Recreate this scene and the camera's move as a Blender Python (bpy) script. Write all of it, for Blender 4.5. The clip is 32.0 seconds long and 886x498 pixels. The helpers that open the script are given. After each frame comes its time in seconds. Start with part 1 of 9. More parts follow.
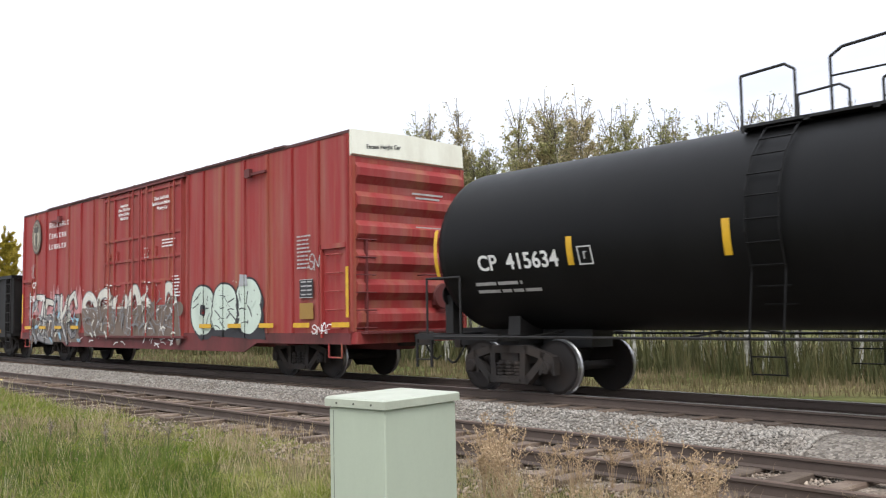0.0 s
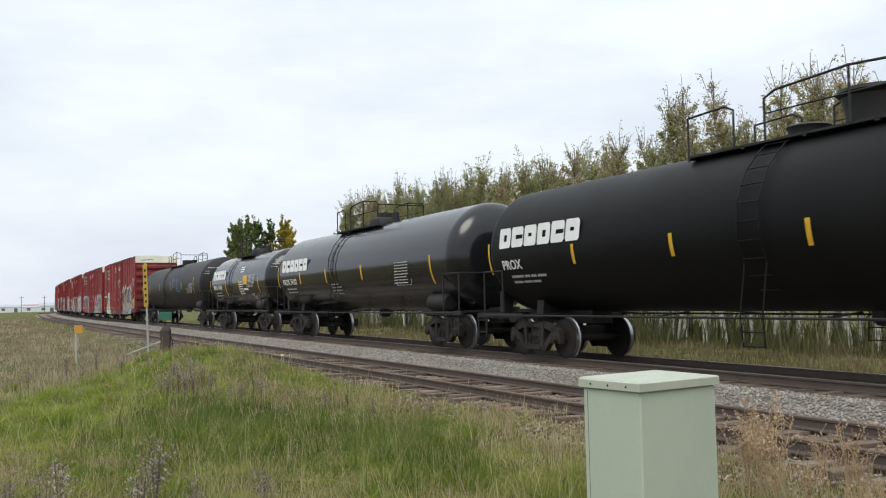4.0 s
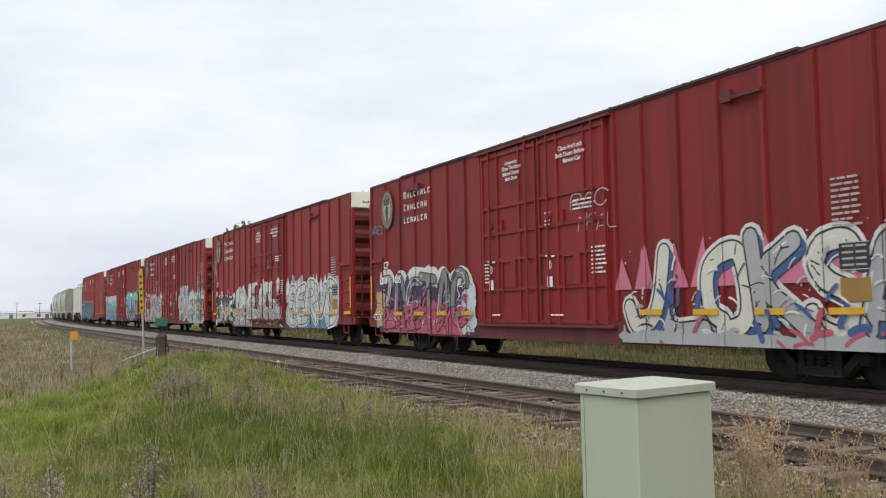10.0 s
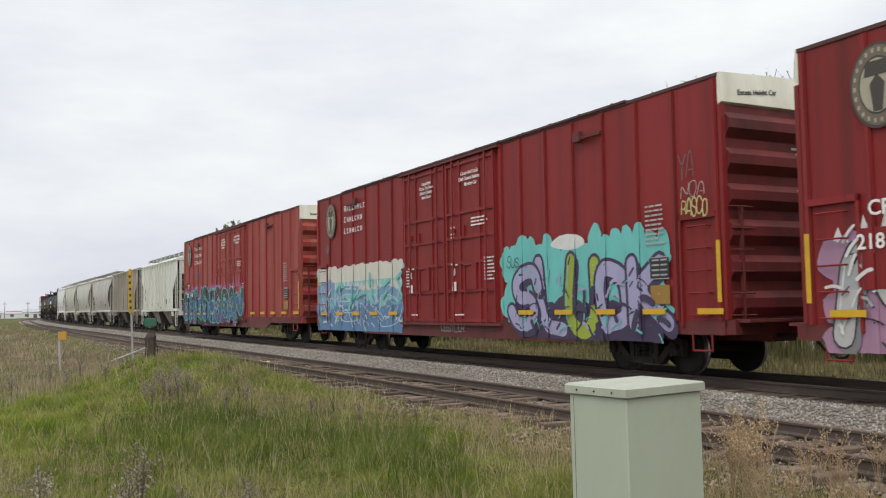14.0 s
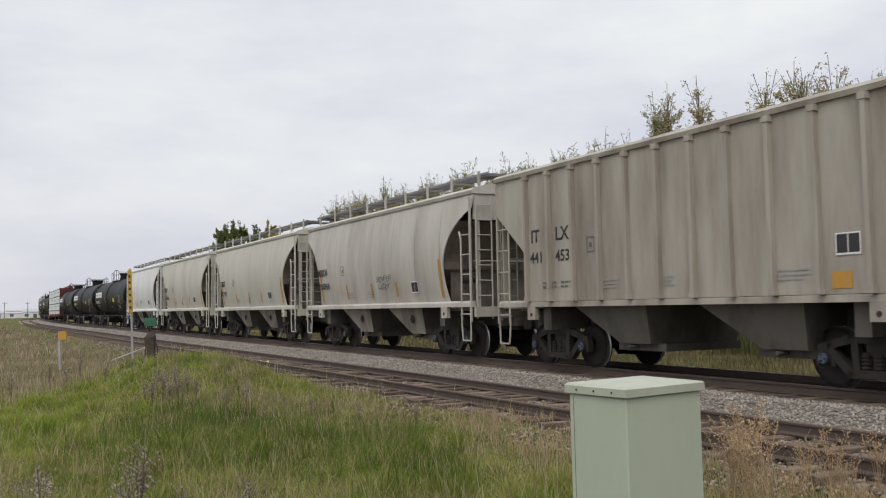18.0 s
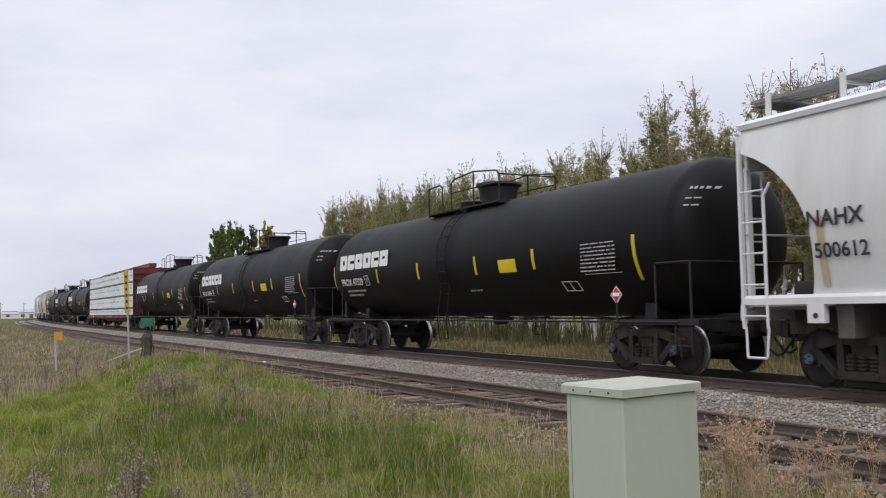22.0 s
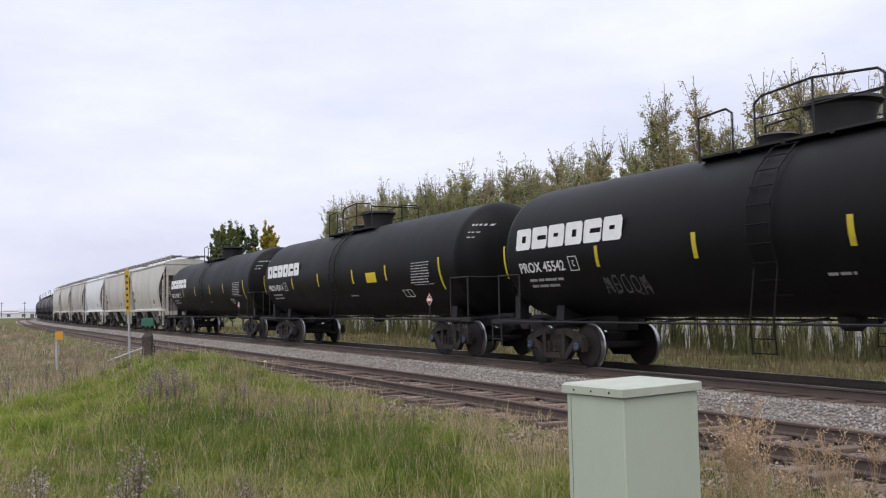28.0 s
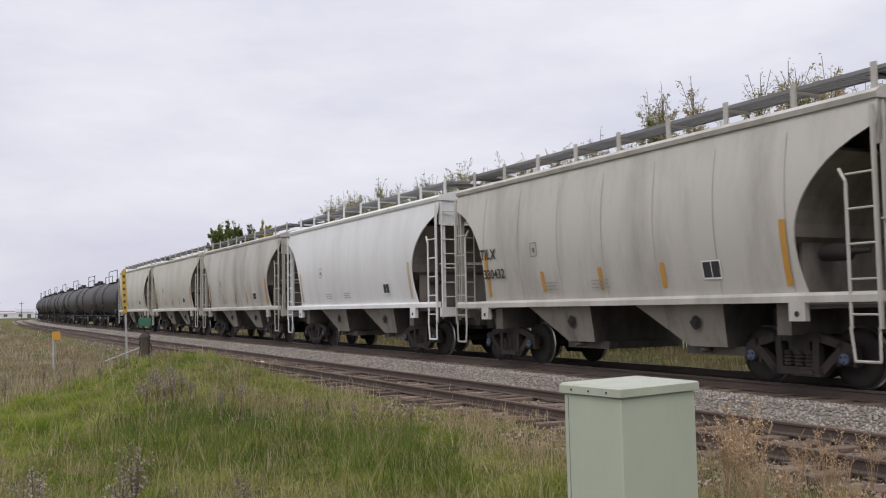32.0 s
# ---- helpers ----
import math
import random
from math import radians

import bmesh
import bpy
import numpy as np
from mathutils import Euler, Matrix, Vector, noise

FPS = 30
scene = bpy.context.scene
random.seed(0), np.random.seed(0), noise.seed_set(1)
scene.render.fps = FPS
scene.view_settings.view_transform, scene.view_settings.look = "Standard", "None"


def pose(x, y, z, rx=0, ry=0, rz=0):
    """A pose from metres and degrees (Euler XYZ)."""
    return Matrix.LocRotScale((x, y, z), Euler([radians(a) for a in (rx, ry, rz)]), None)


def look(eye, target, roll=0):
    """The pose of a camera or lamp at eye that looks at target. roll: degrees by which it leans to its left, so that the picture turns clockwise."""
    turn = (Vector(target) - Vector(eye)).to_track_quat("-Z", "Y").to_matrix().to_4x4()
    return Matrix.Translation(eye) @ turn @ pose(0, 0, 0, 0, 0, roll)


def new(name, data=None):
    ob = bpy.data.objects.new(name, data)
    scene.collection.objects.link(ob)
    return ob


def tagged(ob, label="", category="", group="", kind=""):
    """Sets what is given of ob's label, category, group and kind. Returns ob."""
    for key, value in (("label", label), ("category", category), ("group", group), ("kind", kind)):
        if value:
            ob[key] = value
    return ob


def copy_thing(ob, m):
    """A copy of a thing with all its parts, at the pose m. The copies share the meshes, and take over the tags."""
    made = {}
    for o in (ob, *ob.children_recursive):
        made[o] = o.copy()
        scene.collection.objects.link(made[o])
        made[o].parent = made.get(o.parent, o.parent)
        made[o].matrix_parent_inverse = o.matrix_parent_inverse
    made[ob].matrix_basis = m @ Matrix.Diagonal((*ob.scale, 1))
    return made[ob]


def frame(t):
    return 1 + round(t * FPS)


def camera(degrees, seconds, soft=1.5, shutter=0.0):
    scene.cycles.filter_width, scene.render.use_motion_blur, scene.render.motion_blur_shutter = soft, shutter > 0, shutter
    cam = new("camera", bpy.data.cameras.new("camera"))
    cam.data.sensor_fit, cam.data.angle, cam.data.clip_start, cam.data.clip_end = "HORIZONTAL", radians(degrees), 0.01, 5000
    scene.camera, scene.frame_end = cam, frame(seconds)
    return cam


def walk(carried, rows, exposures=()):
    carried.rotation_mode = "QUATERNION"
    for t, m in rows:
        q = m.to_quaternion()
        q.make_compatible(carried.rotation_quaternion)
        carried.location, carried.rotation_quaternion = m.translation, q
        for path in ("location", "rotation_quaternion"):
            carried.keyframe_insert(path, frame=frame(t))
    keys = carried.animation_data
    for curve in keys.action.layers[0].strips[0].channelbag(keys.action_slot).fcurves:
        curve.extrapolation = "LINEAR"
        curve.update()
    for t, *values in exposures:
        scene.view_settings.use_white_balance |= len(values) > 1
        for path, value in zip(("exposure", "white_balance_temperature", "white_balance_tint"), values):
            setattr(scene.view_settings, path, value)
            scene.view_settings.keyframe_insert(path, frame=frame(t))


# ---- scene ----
# ---------- camera ----------
cam = camera(52.0, 32.0, soft=1.15, shutter=0.06)
EYE = (0.0, 0.0, 1.311)
# seconds, yaw, pitch, roll (degrees)
TURNS = [(0.0, -14.73, 4.27, 0.99), (0.5, -9.19, 4.36, 0.99), (1.0, -3.93, 4.39, 0.94), (1.5, -0.20, 4.40, 0.94), (2.0, 0.97, 4.19, 0.97), (2.5, 1.65, 3.73, 0.96),
         (3.0, 1.52, 3.45, 0.96), (3.5, 1.23, 3.32, 0.97), (5.5, 0.89, 3.47, 0.98), (6.0, 0.75, 3.53, 1.0), (7.0, 0.68, 3.60, 1.0), (7.5, 0.67, 3.61, 1.0), (8.0, 0.79, 3.61, 1.0),
         (8.5, 0.89, 3.64, 1.0), (9.0, 0.89, 3.68, 0.98), (9.5, 0.91, 3.69, 1.0), (10.0, 0.82, 3.71, 1.0), (11.0, 0.67, 3.73, 0.98), (12.0, 0.53, 3.73, 0.98), (13.0, 0.36, 3.70, 1.0),
         (14.0, 0.20, 3.70, 1.0), (14.5, 0.14, 3.70, 1.0), (16.5, 0.13, 3.70, 1.0), (17.0, 0.17, 3.70, 1.0), (18.0, 0.19, 3.69, 0.99), (19.0, 0.17, 3.70, 1.0), (20.0, 0.08, 3.70, 1.0),
         (21.0, 0.01, 3.71, 1.0), (22.0, -0.01, 3.71, 1.0), (23.0, 0.0, 3.70, 1.0), (24.5, 0.0, 3.70, 1.0), (26.5, 0.05, 3.69, 0.99), (28.0, 0.03, 3.69, 0.99), (29.0, 0.0, 3.69, 0.99),
         (31.0, -0.01, 3.69, 0.99), (31.5, -0.10, 3.69, 0.99), (32.0, -0.13, 3.69, 1.0)]
walk(cam, [(t, pose(*EYE, 90 + p, r, y)) for t, y, p, r in TURNS],
     exposures=[(0.0, 0.68, 6450, 10), (0.5, 0.42, 6450, 10), (1.0, 0.2, 6700, 8), (2.4, 0.22, 6500, 5), (6.0, 0.32, 6500, 7), (8.0, 0.28, 6500, 7), (11.0, 0.18, 6650, 8), (12.0, 0.14, 6700, 8), (13.0, 0.14, 6750, 9), (14.0, 0.16, 6750, 8), (16.5, 0.06, 6800, 11), (17.0, -0.03, 6800, 11), (18.0, 0.0, 6750, 10), (20.0, -0.05, 6550, 14), (21.0, -0.1, 6500, 15), (22.0, 0.06, 6450, 15), (24.0, 0.16, 6330, 15), (27.0, 0.1, 6380, 15), (28.0, 0.18, 6280, 16), (29.0, 0.16, 6280, 16), (30.0, 0.15, 6280, 16), (32.0, 0.0, 6580, 15)])

# ---------- the line of the track ----------
# u: metres along the main track, growing away from the camera; lat: metres sideways, positive towards the camera
U = np.arange(-560.0, 760.0, 0.5)
KNOTS = [(-560, 0.0), (-60, 0.0), (-30, 1.4), (30, -0.28), (60, 0.11), (90, -0.73), (120, -0.42), (150, -0.35), (190, -1.0), (240, -1.5), (320, -1.6), (760, -0.6)]
bend = np.interp(U, [a for a, b in KNOTS], [b / 1000 for a, b in KNOTS])
TH = np.concatenate([[0], np.cumsum((bend[1:] + bend[:-1]) / 4)])
ZERO = int(np.searchsorted(U, 0))
TH += 0.4905 - TH[ZERO]
PX = np.concatenate([[0], np.cumsum(-(np.sin(TH[1:]) + np.sin(TH[:-1])) / 4)])
PY = np.concatenate([[0], np.cumsum((np.cos(TH[1:]) + np.cos(TH[:-1])) / 4)])
PX += 2.73 - PX[ZERO]
PY += 21.881 - PY[ZERO]
GRADE = 0.0022


def rise(u):
    return GRADE * np.clip(u, -60, 200)


def on(u, lat=0.0, z=0.0):
    th = np.interp(u, U, TH)
    return np.interp(u, U, PX) - lat * np.cos(th), np.interp(u, U, PY) - lat * np.sin(th), z + rise(u)


# metres that the train has gone at each second
SPEEDS = [(0, 14.0), (2, 14.75), (3, 14.95), (10, 14.6), (20, 15.3), (32, 15.43)]
TT = np.arange(0, 32.01, 0.1)
GONE = np.interp(TT, [a for a, b in SPEEDS], [b for a, b in SPEEDS])
GONE = np.concatenate([[0], np.cumsum((GONE[1:] + GONE[:-1]) * 0.05)])
GONE += 148.59 - np.interp(10, TT, GONE)
# small unevenness in the train's pull, in metres
SLACK = [(0, 0), (8, -0.05), (9, -0.15), (10, -0.25), (11, -0.25), (12, -0.17), (13, -0.25), (14, -0.42), (16.5, -0.2), (17, -0.1), (18, -0.18), (19, -0.15), (20, -0.22), (21, -0.23), (22, -0.3), (23, -0.05), (24, 0.06), (26.5, -0.12), (27, -0.2), (28, 0.08), (29, 0.28), (30, 0.28), (31, 0.08), (32, 0.08)]
GONE += np.interp(TT, [a for a, b in SLACK], [b for a, b in SLACK])


def gone(t):
    return float(np.interp(t, TT, GONE))


# ---------- sky and light ----------
world = bpy.data.worlds.new("overcast_sky")
scene.world = world
world.use_nodes = True
wn, wl = world.node_tree.nodes, world.node_tree.links
SUN_HEIGHT, SUN_TURN = radians(52), radians(195)
sky = wn.new("ShaderNodeTexSky")
sky.sky_type, sky.sun_disc, sky.sun_elevation, sky.sun_rotation = "NISHITA", False, SUN_HEIGHT, SUN_TURN
sky.air_density, sky.dust_density = 1.0, 3.0
where = wn.new("ShaderNodeTexCoord")
stretch = wn.new("ShaderNodeMapping")
stretch.inputs["Scale"].default_value = (1.3, 1.3, 4.2)
stretch.inputs["Location"].default_value = (0.3, 0.15, 0.4)
clouds = wn.new("ShaderNodeTexNoise")
clouds.inputs["Scale"].default_value, clouds.inputs["Detail"].default_value, clouds.inputs["Roughness"].default_value = 1.6, 7, 0.55
ramp = wn.new("ShaderNodeValToRGB")
ramp.color_ramp.elements[0].position, ramp.color_ramp.elements[0].color = 0.32, (0.60, 0.635, 0.76, 1)
ramp.color_ramp.elements[1].position, ramp.color_ramp.elements[1].color = 0.66, (0.85, 0.885, 0.925, 1)
mixer = wn.new("ShaderNodeMix")
mixer.data_type = "RGBA"
mixer.inputs["Factor"].default_value = 0.93
back = wn["Background"]
gain = wn.new("ShaderNodeMix")
gain.data_type, gain.blend_type = "RGBA", "MULTIPLY"
gain.inputs["Factor"].default_value = 1.0
gain.inputs["B"].default_value = (0.1, 0.1, 0.1, 1)
wl.new(where.outputs["Generated"], stretch.inputs["Vector"])
wl.new(stretch.outputs["Vector"], clouds.inputs["Vector"])
wl.new(clouds.outputs["Fac"], ramp.inputs["Fac"])
wl.new(sky.outputs["Color"], gain.inputs["A"])
wl.new(gain.outputs["Result"], mixer.inputs["A"])
wl.new(ramp.outputs["Color"], mixer.inputs["B"])
up = wn.new("ShaderNodeSeparateXYZ")
dome = wn.new("ShaderNodeValToRGB")
for place_on, tone in ((0.0, (0.86, 0.85, 0.89)), (0.14, (0.93, 0.93, 0.94)), (0.33, (1.0, 1.0, 0.99)), (1.0, (1.75, 1.74, 1.70))):
    stop = dome.color_ramp.elements[0] if place_on == 0 else dome.color_ramp.elements[-1] if place_on == 1 else dome.color_ramp.elements.new(place_on)
    stop.color = (*tone, 1)
rising = wn.new("ShaderNodeMix")
rising.data_type, rising.blend_type = "RGBA", "MULTIPLY"
rising.inputs["Factor"].default_value = 1.0
wl.new(where.outputs["Generated"], up.inputs["Vector"])
wl.new(up.outputs["Z"], dome.inputs["Fac"])
wl.new(mixer.outputs["Result"], rising.inputs["A"])
wl.new(dome.outputs["Color"], rising.inputs["B"])
wl.new(rising.outputs["Result"], back.inputs["Color"])
back.inputs["Strength"].default_value = 1.06
sun = new("sun", bpy.data.lights.new("sun", "SUN"))
sun.data.energy, sun.data.angle, sun.data.color = 1.3, radians(30), (1.0, 0.97, 0.92)
sun.matrix_world = look((0, 0, 60), (-60 * math.cos(SUN_HEIGHT) * math.sin(SUN_TURN), -60 * math.cos(SUN_HEIGHT) * math.cos(SUN_TURN), 60 - 60 * math.sin(SUN_HEIGHT)))
scene.view_settings.exposure = 0.0


# ---------- materials ----------
def material(name, colour, rough=0.6, metal=0.0, dirt=None, dirt_amount=0.4, dirt_size=1.2, streak=1.0, grain=40.0, grain_amount=0.08, bump=0.0, bump_size=60.0, specular=0.5, island=0.0, each=0.0, runs=None, runs_amount=0.5):
    """A weathered surface: base colour, dirt in patches (drawn out downwards by streak), fine grain, and a little relief."""
    m = bpy.data.materials.new(name)
    m.use_nodes = True
    n, l = m.node_tree.nodes, m.node_tree.links
    b = n["Principled BSDF"]
    b.inputs["Roughness"].default_value, b.inputs["Metallic"].default_value = rough, metal
    b.inputs["Specular IOR Level"].default_value = specular
    co = n.new("ShaderNodeTexCoord")
    info = n.new("ShaderNodeObjectInfo")
    shift = n.new("ShaderNodeVectorMath")
    shift.operation = "MULTIPLY_ADD"
    shift.inputs[1].default_value = (1, 1, 1 / streak)
    scaled = n.new("ShaderNodeMath")
    scaled.operation, scaled.inputs[1].default_value = "MULTIPLY", 37.0
    l.new(info.outputs["Random"], scaled.inputs[0])
    l.new(co.outputs["Object"], shift.inputs[0])
    l.new(scaled.outputs[0], shift.inputs[2])
    big = n.new("ShaderNodeTexNoise")
    big.inputs["Scale"].default_value, big.inputs["Detail"].default_value, big.inputs["Roughness"].default_value = 1.0 / dirt_size, 6, 0.65
    l.new(shift.outputs[0], big.inputs["Vector"])
    edge = n.new("ShaderNodeMapRange")
    edge.inputs["From Min"].default_value, edge.inputs["From Max"].default_value, edge.inputs["To Max"].default_value = 0.42, 0.72, dirt_amount
    l.new(big.outputs["Fac"], edge.inputs["Value"])
    base = n.new("ShaderNodeMix")
    base.data_type = "RGBA"
    base.inputs["A"].default_value = (*colour, 1)
    base.inputs["B"].default_value = (*(dirt or [c * 0.45 for c in colour]), 1)
    l.new(edge.outputs["Result"], base.inputs["Factor"])
    if runs:
        tall = n.new("ShaderNodeMapping")
        tall.inputs["Scale"].default_value = (2.6, 2.6, 0.22)
        l.new(shift.outputs[0], tall.inputs["Vector"])
        thin = n.new("ShaderNodeTexNoise")
        thin.inputs["Scale"].default_value, thin.inputs["Detail"].default_value, thin.inputs["Roughness"].default_value = 1.0, 5, 0.6
        l.new(tall.outputs["Vector"], thin.inputs["Vector"])
        run = n.new("ShaderNodeMapRange")
        run.inputs["From Min"].default_value, run.inputs["From Max"].default_value, run.inputs["To Max"].default_value = 0.5, 0.72, runs_amount
        l.new(thin.outputs["Fac"], run.inputs["Value"])
        over = n.new("ShaderNodeMix")
        over.data_type = "RGBA"
        over.inputs["B"].default_value = (*runs, 1)
        l.new(base.outputs["Result"], over.inputs["A"])
        l.new(run.outputs["Result"], over.inputs["Factor"])
        base = over
    fine = n.new("ShaderNodeTexNoise")
    fine.inputs["Scale"].default_value, fine.inputs["Detail"].default_value = grain, 3
    l.new(co.outputs["Object"], fine.inputs["Vector"])
    tone = n.new("ShaderNodeMapRange")
    tone.inputs["To Min"].default_value, tone.inputs["To Max"].default_value = 1 - grain_amount, 1 + grain_amount
    l.new(fine.outputs["Fac"], tone.inputs["Value"])
    value = n.new("ShaderNodeHueSaturation")
    l.new(base.outputs["Result"], value.inputs["Color"])
    last = tone.outputs["Result"]
    for amount, kind in ((island, "island"), (each, "each")):
        if amount:
            vary = n.new("ShaderNodeMapRange")
            vary.inputs["To Min"].default_value, vary.inputs["To Max"].default_value = 1 - amount, 1 + amount
            if kind == "island":
                geo = n.new("ShaderNodeNewGeometry")
                l.new(geo.outputs["Random Per Island"], vary.inputs["Value"])
            else:
                l.new(info.outputs["Random"], vary.inputs["Value"])
            times = n.new("ShaderNodeMath")
            times.operation = "MULTIPLY"
            l.new(last, times.inputs[0])
            l.new(vary.outputs["Result"], times.inputs[1])
            last = times.outputs[0]
    l.new(last, value.inputs["Value"])
    l.new(value.outputs["Color"], b.inputs["Base Color"])
    wear = n.new("ShaderNodeMapRange")
    wear.inputs["To Min"].default_value, wear.inputs["To Max"].default_value = max(0.03, rough - 0.12), min(1, rough + 0.15)
    l.new(big.outputs["Fac"], wear.inputs["Value"])
    l.new(wear.outputs["Result"], b.inputs["Roughness"])
    if bump:
        rel = n.new("ShaderNodeTexNoise")
        rel.inputs["Scale"].default_value, rel.inputs["Detail"].default_value = bump_size, 4
        l.new(co.outputs["Object"], rel.inputs["Vector"])
        bp = n.new("ShaderNodeBump")
        bp.inputs["Strength"].default_value, bp.inputs["Distance"].default_value = bump, 0.02
        l.new(rel.outputs["Fac"], bp.inputs["Height"])
        l.new(bp.outputs["Normal"], b.inputs["Normal"])
    return m


M = {}
M["red"] = material("oxide_red_paint", (0.235, 0.0185, 0.019), 0.55, dirt=(0.14, 0.018, 0.015), dirt_amount=0.7, dirt_size=1.5, streak=5, grain_amount=0.1, bump=0.12, bump_size=3, each=0.14, specular=0.32, runs=(0.085, 0.016, 0.014), runs_amount=0.75)
M["red_faded"] = material("faded_red_paint", (0.27, 0.026, 0.026), 0.6, dirt=(0.30, 0.135, 0.11), dirt_amount=0.6, dirt_size=0.45, streak=9, grain_amount=0.1, bump=0.12, bump_size=3, each=0.06, specular=0.32, runs=(0.30, 0.15, 0.07), runs_amount=0.6)
M["red_dark"] = material("dark_red_frame_paint", (0.13, 0.022, 0.022), 0.65, dirt=(0.05, 0.018, 0.014), dirt_amount=0.8, dirt_size=0.8, streak=3)
# car ends: black grime, and the shade between cars mixed into the red
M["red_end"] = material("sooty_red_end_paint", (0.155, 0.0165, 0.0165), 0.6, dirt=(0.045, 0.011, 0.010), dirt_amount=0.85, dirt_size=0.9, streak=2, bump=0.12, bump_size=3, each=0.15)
M["roof"] = material("grimy_dark_roof_metal", (0.08, 0.027, 0.025), 0.65, dirt=(0.03, 0.02, 0.018), dirt_size=1.0)
M["white_end"] = material("off_white_end_paint", (0.74, 0.73, 0.62), 0.55, dirt=(0.5, 0.46, 0.36), dirt_amount=0.6, dirt_size=0.7, streak=3)
M["black"] = material("dull_black_tank_paint", (0.0042, 0.0041, 0.0042), 0.5, dirt=(0.0095, 0.009, 0.0088), dirt_amount=0.7, dirt_size=1.6, streak=2.5, grain_amount=0.12, bump=0.05, bump_size=2.5, each=0.1, specular=0.15)
M["wornblack"] = material("dusty_worn_black_tank_paint", (0.0115, 0.011, 0.011), 0.5, dirt=(0.028, 0.026, 0.025), dirt_amount=0.75, dirt_size=1.4, streak=3, grain_amount=0.12, bump=0.05, bump_size=2.5, specular=0.25)
M["gloss"] = material("glossy_black_tank_paint", (0.009, 0.009, 0.010), 0.16, dirt=(0.022, 0.022, 0.022), dirt_amount=0.5, dirt_size=1.5, streak=2)
M["dusty"] = material("dusty_dark_grey_tank_paint", (0.028, 0.026, 0.026), 0.55, dirt=(0.07, 0.06, 0.058), dirt_amount=0.8, dirt_size=1.6, streak=2, each=0.25)
M["frame"] = material("black_underframe_paint", (0.0062, 0.006, 0.006), 0.65, dirt=(0.018, 0.0145, 0.0125), dirt_amount=0.7, dirt_size=0.5)
M["gondola"] = material("scuffed_black_gondola_paint", (0.009, 0.0088, 0.009), 0.55, dirt=(0.03, 0.027, 0.025), dirt_amount=0.7, dirt_size=0.7, streak=3, bump=0.15, bump_size=2, specular=0.25)
M["truck"] = material("dusty_cast_steel", (0.017, 0.0138, 0.012), 0.8, dirt=(0.045, 0.031, 0.0235), dirt_amount=0.8, dirt_size=0.35, bump=0.2, bump_size=25)
M["wheel"] = material("rusty_wheel_plate", (0.0125, 0.0095, 0.0085), 0.75, dirt=(0.028, 0.018, 0.0135), dirt_amount=0.7, dirt_size=0.25)
M["tread"] = material("polished_wheel_tread", (0.42, 0.42, 0.43), 0.32, 0.9, dirt=(0.3, 0.29, 0.28), dirt_amount=0.5, dirt_size=0.2)
M["bluecap"] = material("blue_bearing_cap_paint", (0.06, 0.085, 0.14), 0.6)
M["hopper"] = material("beige_grey_hopper_paint", (0.48, 0.47, 0.405), 0.5, dirt=(0.33, 0.30, 0.25), dirt_amount=0.65, dirt_size=1.1, streak=5, grain_amount=0.04, each=0.07)
M["hopper_white"] = material("off_white_hopper_paint", (0.66, 0.67, 0.665), 0.5, dirt=(0.50, 0.48, 0.43), dirt_amount=0.55, dirt_size=1.1, streak=5, grain_amount=0.04)
M["hopper_pale"] = material("pale_grey_green_hopper_paint", (0.63, 0.645, 0.595), 0.5, dirt=(0.40, 0.375, 0.30), dirt_amount=0.55, dirt_size=1.0, streak=5, grain_amount=0.04)
M["hopper_brown"] = material("grimy_grey_brown_hopper_paint", (0.38, 0.35, 0.30), 0.6, dirt=(0.15, 0.12, 0.095), dirt_amount=0.85, dirt_size=1.0, streak=6)
M["hopper_grey"] = material("warm_grey_hopper_paint", (0.46, 0.44, 0.395), 0.55, dirt=(0.22, 0.20, 0.17), dirt_amount=0.7, dirt_size=1.0, streak=5)
# dusty beige taken down to the deep shade inside the hopper ends, plus grime
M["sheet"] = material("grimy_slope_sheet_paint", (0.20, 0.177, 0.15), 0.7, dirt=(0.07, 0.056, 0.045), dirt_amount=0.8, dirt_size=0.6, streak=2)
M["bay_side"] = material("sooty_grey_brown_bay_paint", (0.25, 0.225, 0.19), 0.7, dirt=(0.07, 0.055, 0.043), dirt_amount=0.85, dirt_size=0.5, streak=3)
# bay slopes and undersides: grime plus the shade under the car, as base colour
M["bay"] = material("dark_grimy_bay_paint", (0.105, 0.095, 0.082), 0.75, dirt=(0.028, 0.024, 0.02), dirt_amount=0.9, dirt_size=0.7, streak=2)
M["grating"] = material("galvanised_grating", (0.22, 0.22, 0.22), 0.6, 0.3)
M["yellow"] = material("yellow_reflective_strip", (0.62, 0.36, 0.015), 0.45, dirt=(0.35, 0.2, 0.03), dirt_amount=0.4, dirt_size=0.2)
M["lemon"] = material("lemon_reflective_strip", (0.56, 0.44, 0.02), 0.45, dirt=(0.33, 0.25, 0.03), dirt_amount=0.5, dirt_size=0.2)
M["label"] = material("bright_yellow_label", (0.74, 0.56, 0.015), 0.4, dirt=(0.5, 0.4, 0.05), dirt_amount=0.3, dirt_size=0.3)
M["orange"] = material("faded_orange_strip", (0.48, 0.25, 0.04), 0.55, dirt=(0.3, 0.17, 0.05), dirt_amount=0.4, dirt_size=0.2)
M["white"] = material("white_stencil_paint", (0.78, 0.78, 0.76), 0.5, dirt=(0.5, 0.48, 0.45), dirt_amount=0.35, dirt_size=0.3)
